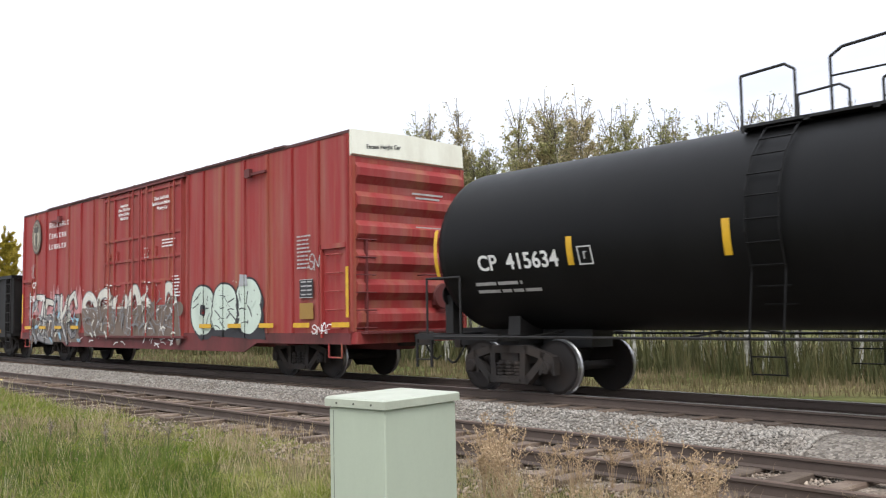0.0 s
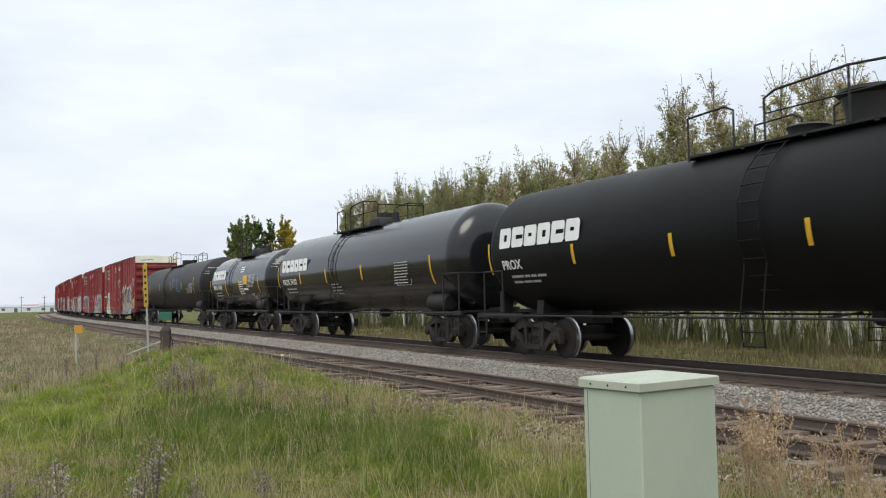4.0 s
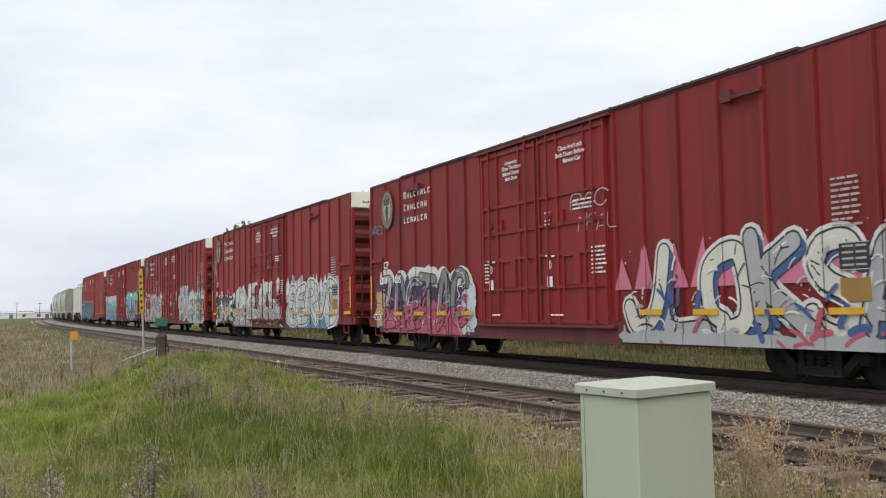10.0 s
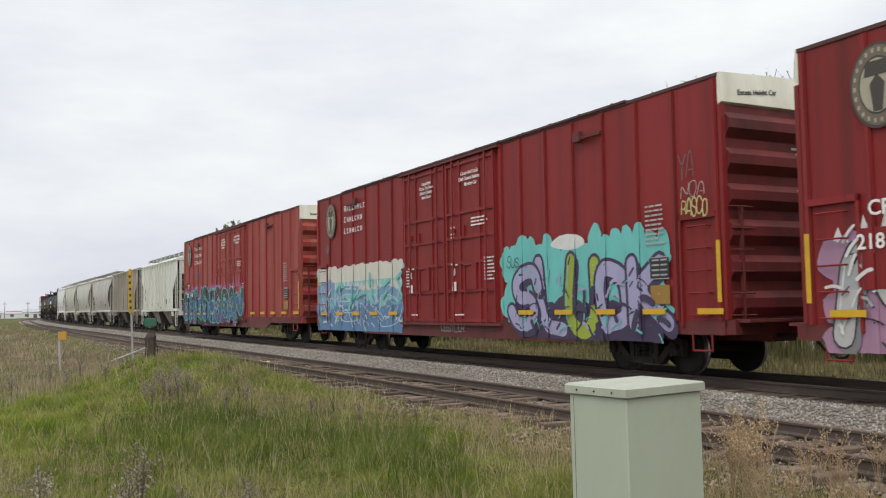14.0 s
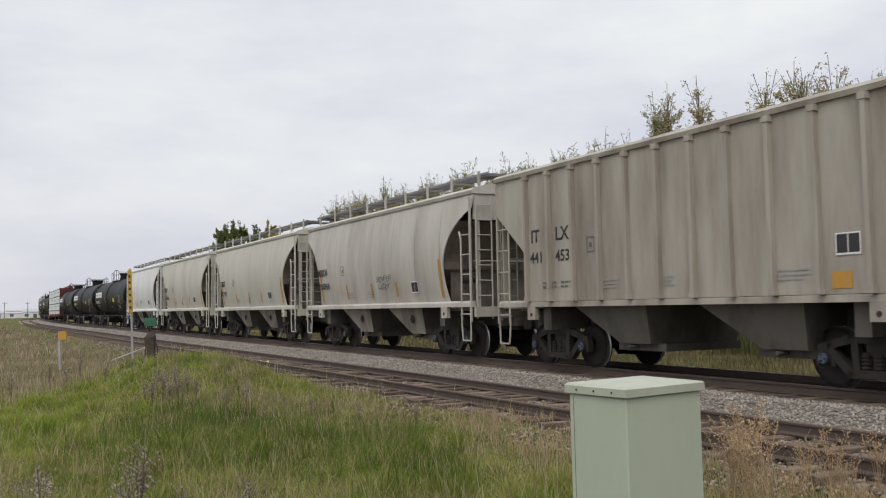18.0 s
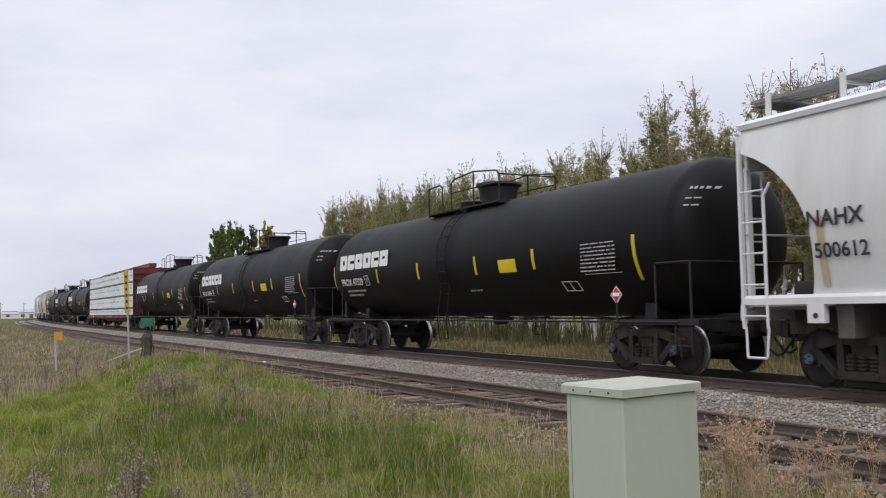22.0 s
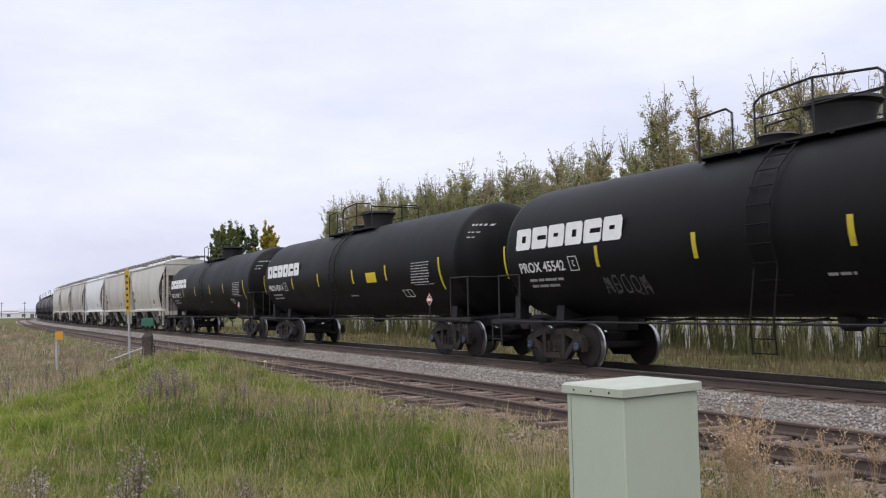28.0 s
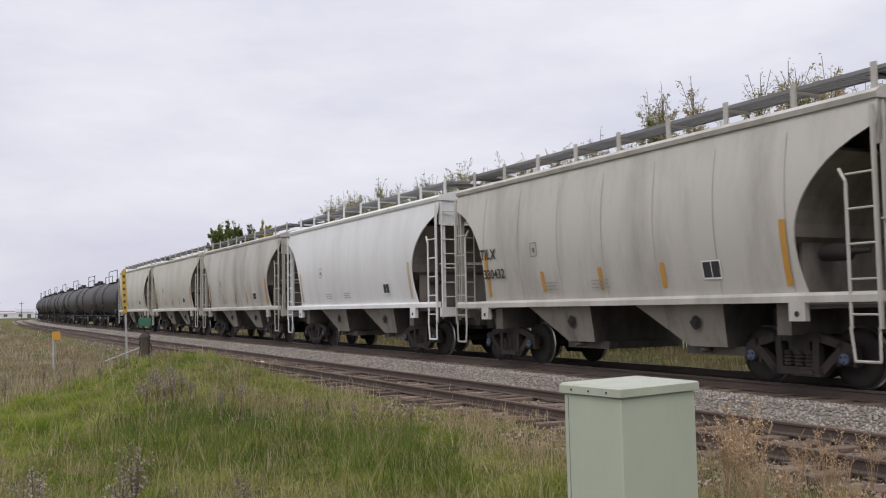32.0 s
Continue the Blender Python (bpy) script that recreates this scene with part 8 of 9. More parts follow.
def clump(x, y, amount=0.5, scale=0.8):
    """How lush the grass is at a place, 0 to 1."""
    w = np.sin(x * 1.9 / scale + 1.3 * np.sin(y * 0.8 / scale)) + np.sin(y * 2.3 / scale + 1.7 * np.sin(x * 1.1 / scale)) + np.sin((x + y) * 0.9)
    return 1 - amount + amount * (w + 3) / 6


GREEN = leafy("green_grass", (0.085, 0.145, 0.02), (0.235, 0.27, 0.05), (0.47, 0.41, 0.19), 0.9, 0.5)
MIXED = leafy("mixed_grass", (0.12, 0.135, 0.04), (0.32, 0.265, 0.125), (0.52, 0.40, 0.26), 1.8, 0.42)
DRY = leafy("dry_grass", (0.26, 0.20, 0.11), (0.44, 0.335, 0.20), (0.60, 0.49, 0.34), 0.8, 0.45)
BROWN = leafy("brown_field_grass", (0.18, 0.155, 0.085), (0.345, 0.27, 0.185), (0.51, 0.41, 0.32), 0.6, 0.38)
MAUVE = leafy("mauve_brown_stalks", (0.17, 0.13, 0.085), (0.29, 0.215, 0.145), (0.43, 0.33, 0.24), 0.8, 0.4)

edge_of = lambda u, lat: u + 1.3 * (lat - 7)
ragged = lambda u: 0.35 * np.sin(u * 1.3) + 0.25 * np.sin(u * 3.1 + 1) + 0.15 * np.sin(u * 7.3)
bank_on = lambda u, lat: (lat > 5.95 + ragged(u) + nr.normal(0, 0.15, len(u))) & (edge_of(u, lat) < 12.0 + 0.8 * np.sin(lat * 2.3) + nr.normal(0, 0.7, len(u))) & (u > -17)
# how brown and stalky the middle of the bank is
worn = lambda u, lat: np.clip(1.2 * np.exp(-((u + 2.0) / 1.9) ** 2 - ((lat - 9.0) / 0.9) ** 2) + 0.6 * np.exp(-((u - 2.5) / 2.5) ** 2 - ((lat - 7.6) / 1.2) ** 2) + 0.8 * np.exp(-((u + 4.5) / 2.2) ** 2 - ((lat - 7.6) / 1.4) ** 2) + 0.35 * np.sin(u * 1.9 + lat) * np.sin(lat * 2.6 - u), 0, 1)
x, y, d = fan(230000, 6.0, 34, -34, 24, lambda u, lat: bank_on(u, lat) & ((lat > 6.35 + 0.5 * smooth(-8, -11, u) + nr.normal(0, 0.3, len(u))) | (u > -9)) & (nr.random(len(u)) > 0.75 * worn(u, lat)))
x, y, d, lift, way = cushions(x, y, 0.27, 40)
k = (0.4 + 1.1 * clump(x, y, 1.0, 1.1) ** 1.5) * lift
blades("bank_grass", "lush green grass on the bank", GREEN, x, y, nr.uniform(0.06, 0.17, len(x)) * k, np.maximum(0.009, d * 0.00095) * nr.uniform(0.7, 1.8, len(x)), 1.6, way)
x, y, d = fan(70000, 6.0, 34, -34, 30, lambda u, lat: bank_on(u, lat) & (u + 0.6 * (lat - 7) < 7) & (nr.random(len(u)) < 0.5 + worn(u, lat)))
x, y, d, k, way = cushions(x, y, 0.24, 26)
x2, y2, d2 = fan(30000, 14, 34, -28, 2, lambda u, lat: (lat > 5.8 + ragged(u)) & (lat < 8.6 + 0.5 * np.sin(u)) & (u > -1) & (edge_of(u, lat) < 11))
blades("crest_grass", "taller pale grass along the crest of the bank", leafy("crest_grass", (0.13, 0.18, 0.035), (0.25, 0.26, 0.08), (0.42, 0.37, 0.18), 0.8, 0.4), x2, y2, nr.uniform(0.08, 0.34, len(x2)) * clump(x2, y2, 0.8, 0.5), np.maximum(0.007, d2 * 0.0006) * nr.uniform(0.7, 1.4, len(x2)), 0.45)
blades("rough_grass", "rough mixed green and straw grass", MIXED, x, y, nr.uniform(0.07, 0.26, len(x)) * k, np.maximum(0.006, d * 0.0007) * nr.uniform(0.7, 1.4, len(x)), 1.1, way)
x, y, d = fan(30000, 7.0, 34, -30, 22, lambda u, lat: bank_on(u, lat) & (nr.random(len(u)) < worn(u, lat) * 1.4))
x, y, d, k = tufts(x, y, d, 0.2, 0.9)
blades("brown_stalks", "thin mauve-brown stalks standing in the grass", MAUVE, x, y, nr.uniform(0.10, 0.34, len(x)) * k, np.maximum(0.004, d * 0.00045) * nr.uniform(0.7, 1.5, len(x)), 0.5)
# taller blades whose dark green stands for the shade in the bank's hollows
x, y, d = fan(60000, 8.0, 22, -30, 4, lambda u, lat: (lat > 7.5) & (nr.random(len(u)) < np.exp(-((u + 5.2) / 2.2) ** 2 - ((lat - 9.6) / 1.1) ** 2) + 0.7 * np.exp(-((u + 8.5) / 1.5) ** 2 - ((lat - 8.2) / 0.7) ** 2)))
x, y, d, k = tufts(x, y, d, 0.22, 0.9)
blades("lush_grass", "darker taller grass in the hollows of the bank", leafy("lush_grass", (0.05, 0.09, 0.013), (0.11, 0.16, 0.027), (0.24, 0.26, 0.075), 1.2, 0.42), x, y, nr.uniform(0.1, 0.36, len(x)) * k, np.maximum(0.007, d * 0.0008) * nr.uniform(0.7, 1.5, len(x)), 0.6)
x, y, d = fan(2600, 6.5, 24, -32, 20, lambda u, lat: bank_on(u, lat))
blades("straw_blades", "single long straw-coloured grass blades", leafy("straw_blades", (0.34, 0.30, 0.14), (0.46, 0.40, 0.22), (0.60, 0.54, 0.36), 0.8, 0.4), x, y, nr.uniform(0.3, 0.62, len(x)), np.maximum(0.004, d * 0.00042), 0.9)
x, y, d = fan(70000, 5.5, 26, 0, 46, lambda u, lat: (lat > 4.95 + 0.6 * ragged(u)) & (lat < 7.0 + 3.0 * smooth(-11, -15, u) + nr.normal(0, 0.35, len(u))) & (u < -2.6 + nr.normal(0, 0.7, len(u))) & (nr.random(len(u)) < 0.3 + 0.7 * (np.sin(u * 1.9) * np.sin(lat * 1.5) > -0.1)))
x, y, d, k = tufts(x, y, d, 0.14, 0.85)
blades("dry_weeds", "sparse dry straw-coloured grass on gravel", DRY, x, y, nr.uniform(0.04, 0.30, len(x)) * k, np.maximum(0.005, d * 0.0006) * nr.uniform(0.6, 1.3, len(x)), 0.8)
x, y, d = fan(70000, 16, 160, -42, -4, lambda u, lat: (lat > 6.3) & (edge_of(u, lat) > 8.5 + nr.normal(0, 0.9, len(u))))
x, y, d, k = tufts(x, y, d, 0.5, 0.8)
blades("field_grass", "dry brown field grass beyond the bank", BROWN, x, y, nr.uniform(0.06, 0.36, len(x)) * k, np.maximum(0.010, d * 0.0009) * nr.uniform(0.7, 1.4, len(x)), 0.45)
x, y, d = fan(60000, 22, 110, -22, 46, lambda u, lat: (lat < -3.2) & (lat > -17) & (u < 75))
blades("far_side_grass", "dry and green grass behind the main track", leafy("verge_grass", (0.065, 0.07, 0.022), (0.165, 0.13, 0.07), (0.29, 0.225, 0.14), 0.3), x, y, nr.uniform(0.12, 0.5, len(x)) * clump(x, y, 0.7, 1.2), np.maximum(0.012, d * 0.001) * nr.uniform(0.7, 1.4, len(x)), 0.4)
x, y, d = fan(16000, 9, 60, -22, 40, lambda u, lat: (lat > 2.6) & (lat < 5.9) & (np.sin(u * 2.3 + np.sin(lat * 3)) * np.sin(u * 0.7 + lat) + nr.normal(0, 0.2, len(u)) > 0.5))
blades("siding_weeds", "tufts of weeds between the siding's ties", DRY, x, y, nr.uniform(0.03, 0.26, len(x)), np.maximum(0.005, d * 0.0005), 0.6)


x, y, d = fan(36000, 26, 100, -18, 46, lambda u, lat: (lat < -11 + np.sin(u * 0.8)) & (lat > -21) & (u < 66))
x, y, d, k = tufts(x, y, d, 0.7, 0.85)
blades("undergrowth", "green and olive undergrowth at the foot of the aspens", leafy("undergrowth", (0.045, 0.055, 0.02), (0.095, 0.095, 0.038), (0.18, 0.15, 0.075), 0.5, 0.3), x, y, nr.uniform(0.35, 1.5, len(x)) * k, np.maximum(0.02, d * 0.0012) * nr.uniform(0.7, 1.6, len(x)), 0.5)


fresh = lambda u, lat: np.exp(-((u - 2.6) / 2.6) ** 2 - ((lat - 10.9) / 1.7) ** 2) + np.exp(-((u + 1.5) / 2.4) ** 2 - ((lat - 11.6) / 1.6) ** 2) + 0.8 * np.exp(-((u - 4.6) / 1.6) ** 2 - ((lat - 7.4) / 1.1) ** 2)
x, y, d = fan(200000, 8.0, 30, -34, -2, lambda u, lat: bank_on(u, lat) & (nr.random(len(u)) < fresh(u, lat)))
x, y, d, k, way = cushions(x, y, 0.3, 40)
blades("fresh_grass", "bright fresh short grass on the flank of the bank", leafy("fresh_grass", (0.11, 0.18, 0.02), (0.23, 0.30, 0.038), (0.38, 0.40, 0.10), 0.7, 0.5), x, y, nr.uniform(0.05, 0.16, len(x)) * k, np.maximum(0.010, d * 0.001) * nr.uniform(0.7, 1.7, len(x)), 1.4, way)


def herbs(name, label, mat, x, y, size, high):
    """Small leaves at every angle, in clumps among the blades."""
    n = len(x)
    u, lat = to_line(x, y)
    z = ground_height(u, lat) + rise(u) + high
    c = np.stack([x, y, z], 1)
    d1 = nr.normal(0, 1, (n, 3))
    d1 /= np.linalg.norm(d1, axis=1)[:, None]
    d2 = np.cross(d1, nr.normal(0, 1, (n, 3)))
    d2 /= np.linalg.norm(d2, axis=1)[:, None]
    w = size[:, None]
    v = np.stack([c - d1 * w, c + d1 * w * 0.3 + d2 * w * 0.7, c + d1 * w * 0.9 - d2 * w * 0.5], 1)
    f = np.arange(n * 3).reshape(-1, 3)
    return tagged(new(name, raw_mesh(name, v.reshape(-1, 3), f, mat)), label, "plants", kind="stuff")


for name, label, tones, count, share, tall in (("clover_leaves", "low clover and broad leaves among the grass", ((0.06, 0.11, 0.014), (0.15, 0.21, 0.03), (0.30, 0.32, 0.08)), 90000, 0.3, 0.10),
                                               ("seeding_grass", "pale brown seed heads floating over the grass", ((0.25, 0.19, 0.12), (0.38, 0.29, 0.19), (0.52, 0.42, 0.30)), 60000, 0.0, 0.30)):
    x, y, d = fan(count, 6.5, 32, -34, 24, lambda u, lat: bank_on(u, lat) & (nr.random(len(u)) < (share + 0.7 * (np.sin(u * 1.7 + 1.4 * np.sin(lat * 1.1)) * np.sin(lat * 1.9 + u * 0.6) > 0.05) if share else 0.34 + 0.9 * worn(u, lat))))
    x, y, d, lift, way = cushions(x, y, 0.2 if share else 0.26, 24)
    herbs(name, label, leafy(name, *tones, 1.6, 0.4), x, y, np.maximum(0.010, d * 0.00105) * nr.uniform(0.5, 1.4, len(x)) * (1.0 if share else 0.62), tall * lift * nr.uniform(0.1, 1.0, len(x)))


# ---------- tall weeds ----------
def weed_mesh(seed, height, spread, stems):
    rnd, s = random.Random(seed), Shape()
    heads = []
    for k in range(stems):
        a, r = rnd.uniform(0, 6.28), rnd.uniform(0.1, 1) * spread
        tip = (math.cos(a) * r, math.sin(a) * r, height * rnd.uniform(0.65, 1.0))
        mid = (tip[0] * 0.4, tip[1] * 0.4, tip[2] * 0.55)
        s.pipe([(0, 0, -0.05), mid, tip], 0.004, 4)
        for j in range(rnd.randint(5, 9)):
            t = rnd.uniform(0.45, 1.0)
            p = [mid[i] + (tip[i] - mid[i]) * max(0, (t - 0.45) / 0.55) for i in range(3)]
            b = rnd.uniform(0, 6.28)
            ln = rnd.uniform(0.04, 0.14)
            q = (p[0] + math.cos(b) * ln, p[1] + math.sin(b) * ln, p[2] + ln * 0.8)
            s.rod(p, q, 0.0025, 3)
            heads += [p, q, tuple((p[i] + q[i]) / 2 for i in range(3))]
        heads.append(tip)
    h = Shape()
    for p in heads:
        for _ in range(3):
            c = [p[i] + rnd.uniform(-0.018, 0.018) for i in range(3)]
            w = rnd.uniform(0.008, 0.022)
            v = [[c[i] + rnd.uniform(-1, 1) * w for i in range(3)] for _ in range(3)]
            h.add(v, [(0, 1, 2)])
    return s, h


STEM = material("grey_brown_stem", (0.14, 0.11, 0.08), 0.8)
RUSSET = material("russet_dry_stem", (0.36, 0.25, 0.15), 0.8)
SEED = leafy("grey_mauve_seed_heads", (0.26, 0.22, 0.18), (0.38, 0.32, 0.27), (0.52, 0.46, 0.40), 2.0)
RSEED = leafy("russet_seed_heads", (0.33, 0.23, 0.13), (0.46, 0.33, 0.20), (0.56, 0.44, 0.29), 2.0)
WEEDS = {}


def weed(x, y, kind, size, seed):
    u, lat = to_line(np.array([x]), np.array([y]))
    z = float(ground_height(u, lat)[0] + rise(u)[0])
    key = (kind, seed % 4)
    here = pose(x, y, z, 0, 0, seed * 77 % 360) @ Matrix.Scale(size, 4)
    if key not in WEEDS:
        a, b = weed_mesh(seed % 4 + 10, 0.8, 0.10 if kind == "mauve" else 0.3, 7 if kind == "mauve" else 8)
        ob = thing("weed", "tall grey-mauve weed gone to seed in the grass" if kind == "mauve" else "dry russet weed with thin branching stalks", "weed", "tall weeds")
        part("stem", a, STEM if kind == "mauve" else RUSSET, ob)
        part("seed_head", b, SEED if kind == "mauve" else RSEED, ob)["kind"] = "stuff"
        WEEDS[key] = ob
    else:
        ob = copy_thing(WEEDS[key], Matrix())
    ob.matrix_basis = here


wr = random.Random(9)
for i, (az, dist, size) in enumerate(((-24.8, 7.4, 1.0), (-23.8, 7.8, 1.1), (-19.4, 7.3, 1.1), (-18.6, 7.8, 1.3), (-16.3, 7.4, 0.8), (-12.3, 7.4, 0.8), (-26.5, 7.6, 1.0), (-17.9, 16.0, 0.95), (-17.3, 16.6, 1.05), (-16.9, 15.8, 0.9), (-16.4, 16.4, 1.0), (-15.9, 16.9, 0.9), (-17.6, 17.2, 1.0), (-16.6, 17.4, 0.85), (-15.4, 16.2, 0.8), (-18.3, 16.8, 0.8), (-13.6, 14.6, 0.7), (-12.4, 14.9, 0.75), (-8.5, 13.6, 0.6), (-5.5, 13.2, 0.65), (-2.0, 13.0, 0.6), (-22.6, 23.0, 0.9), (-21.9, 24.5, 0.8), (-20.5, 21, 0.9), (-23.5, 24, 1.0), (-25.5, 22, 0.9))):
    weed(dist * math.sin(radians(az)), dist * math.cos(radians(az)), "mauve", size * 0.78, i)
for i in range(34):
    az, dist = wr.uniform(16.5, 31), wr.uniform(6.8, 12.5)
    u, lat = to_line(np.array([dist * math.sin(radians(az))]), np.array([dist * math.cos(radians(az))]))
    if lat[0] > 4.9:
        weed(dist * math.sin(radians(az)), dist * math.cos(radians(az)), "russet", wr.uniform(0.45, 1.0), i)

# ---------- trees ----------
BARK = material("pale_aspen_bark", (0.46, 0.45, 0.40), 0.8, dirt=(0.07, 0.06, 0.05), dirt_amount=0.9, dirt_size=0.25, streak=0.4)
TWIG = material("grey_brown_twigs", (0.12, 0.10, 0.08), 0.85)
LEAVES = [leafy("aspen_leaves_green", (0.20, 0.215, 0.085), (0.32, 0.32, 0.145), (0.46, 0.41, 0.22), 0.12, 0.52),
          leafy("aspen_leaves_olive", (0.235, 0.225, 0.105), (0.365, 0.325, 0.17), (0.50, 0.41, 0.25), 0.12, 0.52),
          leafy("poplar_leaves_dark", (0.085, 0.12, 0.045), (0.16, 0.195, 0.065), (0.26, 0.26, 0.09), 0.3, 0.45),
          leafy("poplar_leaves_yellow", (0.28, 0.23, 0.03), (0.46, 0.36, 0.05), (0.56, 0.46, 0.09), 0.3, 0.4)]


def tree_parts(seed, height, leaves, spread, bare=0.25, leaf=0.07, steep=1.9, sparse=1.0):
    """A tapered trunk, steep limbs, fine twigs and small leaves set along the twigs, thinning towards the tips."""
    rnd, rr = random.Random(seed), np.random.default_rng(seed)
    wood, twig = Shape(), Shape()
    ways = [(0, 0, -0.3)]
    for i in range(1, 8):
        ways.append((ways[-1][0] + rnd.uniform(-0.14, 0.14), ways[-1][1] + rnd.uniform(-0.14, 0.14), height * 0.86 * i / 7))
    radius = 0.0085 * height
    for i, (a, b) in enumerate(zip(ways, ways[1:])):
        r0, r1 = radius * (1 - i / 7.4), radius * (1 - (i + 1) / 7.4)
        wood.loft([[(a[0] + r0 * math.cos(k), a[1] + r0 * math.sin(k), a[2]) for k in np.arange(6) * 1.0472], [(b[0] + r1 * math.cos(k), b[1] + r1 * math.sin(k), b[2]) for k in np.arange(6) * 1.0472]])
    spots, load = [], []

    def at_height(z):
        i = min(6, max(0, int(z / (height * 0.86) * 7)))
        a, b = ways[i], ways[i + 1]
        t = (z - a[2]) / (b[2] - a[2])
        return [a[k] + (b[k] - a[k]) * t for k in range(3)]

    def shoot(p, a, out, up, weight, count):
        q = (p[0] + math.cos(a) * out, p[1] + math.sin(a) * out, p[2] + up)
        twig.rod(p, q, 0.010, 3)
        for j in range(count):
            s0 = rnd.uniform(0.25, 1.0)
            c = [p[k] + (q[k] - p[k]) * s0 for k in range(3)]
            b2 = a + rnd.uniform(-1.6, 1.6)
            l2 = rnd.uniform(0.18, 0.5) * (1.25 - 0.6 * s0)
            e = (c[0] + math.cos(b2) * l2 * 0.7, c[1] + math.sin(b2) * l2 * 0.7, c[2] + rnd.uniform(0.2, 1.1) * l2)
            twig.rod(c, e, 0.005, 3)
            spots.append((c, e))
            load.append(weight)
        spots.append((p, q))
        load.append(weight * 1.6)
    n = 40
    for i in range(n):
        t = bare + (1 - bare) * (i + rnd.random()) / n
        p = at_height(height * 0.84 * t)
        ln = spread * (1.05 - t * 0.72) * rnd.uniform(0.5, 1.2)
        shoot(p, i * 2.4 + rnd.uniform(-0.5, 0.5), ln, rnd.uniform(0.6, 1.25) * steep * ln, 1.0, 7)
    tip = ways[-1]
    for j in range(9):
        a = rnd.uniform(0, 6.28)
        shoot((tip[0], tip[1], tip[2] - rnd.uniform(0, 1.0)), a, rnd.uniform(0.05, 0.5), height * rnd.uniform(0.05, 0.19), 0.36 * sparse, 6)
    mids = np.array([(s[0][2] + s[1][2]) / 2 for s in spots])
    load = np.array(load) * rr.uniform(0.25, 1.6, len(load)) ** 1.5 * np.clip(1.35 - 1.15 * mids / height, 0.16, 1.0)
    idx = rr.choice(len(spots), leaves, p=load / load.sum())
    a = np.array([s[0] for s in spots])[idx]
    b = np.array([s[1] for s in spots])[idx]
    c = a + (b - a) * rr.uniform(0.1, 1.08, (leaves, 1)) + rr.normal(0, 0.06, (leaves, 3))
    d1 = rr.normal(0, 1, (leaves, 3))
    d1 /= np.linalg.norm(d1, axis=1)[:, None]
    d2 = np.cross(d1, rr.normal(0, 1, (leaves, 3)))
    d2 /= np.linalg.norm(d2, axis=1)[:, None]
    size = leaf * rr.uniform(0.6, 1.35, (leaves, 1))
    v = np.stack([c - d1 * size, c + d1 * size * 0.3 + d2 * size * 0.75, c + d1 * size * 0.9 - d2 * size * 0.6], 1)
    f = np.array([(0, 1, 2)])[None] + (np.arange(leaves) * 3)[:, None, None]
    return wood, twig, v.reshape(-1, 3), f.reshape(-1, 3)


KINDS = []
for i in range(8):
    thin = i >= 5
    wood, twig, v, f = tree_parts(100 + i, 11.0, 6600 if thin else 10000, 1.1 if thin else 1.45, 0.24 if thin else 0.16, 0.053, 2.3, 0.6 if thin else 0.8)
    t = thing("aspen_tree", "slender aspen with sparse leaves and bare upper twigs" if thin else "slender pale-barked aspen with thin olive and green leaves", "tree", "aspens behind the track")
    part("trunk", wood, BARK, t, "pale bark")
    part("branchwork", twig, TWIG, t)["kind"] = "stuff"
    part("crown", raw_mesh("crown", v, f, LEAVES[i % 2]), None, t)["kind"] = "stuff"
    KINDS.append(t)
tr = random.Random(21)
used = set()
for i in range(256):
    row = i % 4
    u = -46 + (i // 4) * 1.68 + tr.uniform(-1.2, 1.2)
    lat = -15.4 - row * 2.0 + tr.uniform(-1.0, 1.0)
    if u > 57 + 1.5 * row:
        continue
    tall = tr.uniform(0.80, 0.93) - 0.15 * float(smooth(2.5, -1.5, u)) + 0.06 * float(smooth(-10, -2, u)) - 0.055 * float(smooth(0, 2, u) * (1 - smooth(13, 17, u))) + 0.08 * float(smooth(24, 44, u))
    x, y, z = on(u, lat, float(ground_height(u, lat)))
    k = tr.randrange(8) if row < 2 else tr.randrange(5)
    here = pose(x, y, z, 0, 0, tr.uniform(0, 360)) @ Matrix.Diagonal((tall * tr.uniform(0.9, 1.2), tall * tr.uniform(0.9, 1.2), tall, 1))
    if k not in used:
        KINDS[k].matrix_basis = here
        used.add(k)
    else:
        o = copy_thing(KINDS[k], Matrix())
        o.matrix_basis = here

# taller, thinner aspens along the front of the row
for i, (u, tall) in enumerate(((12.0, 10.9), (11.5, 11.3), (10.4, 11.2), (9.2, 11.1), (6.8, 10.7), (5.5, 10.7), (4.4, 10.5), (3.4, 10.3), (2.4, 10.2), (-3.4, 8.6), (-3.9, 8.9), (16.4, 10.2), (19.0, 9.9))):
    x, y, z = on(u, -13.9, float(ground_height(u, -13.9)))
    copy_thing(KINDS[5 + i % 3], Matrix()).matrix_basis = pose(x, y, z, 0, 2.5, i * 67) @ Matrix.Diagonal((1.25, 1.25, tall / 11.0, 1))

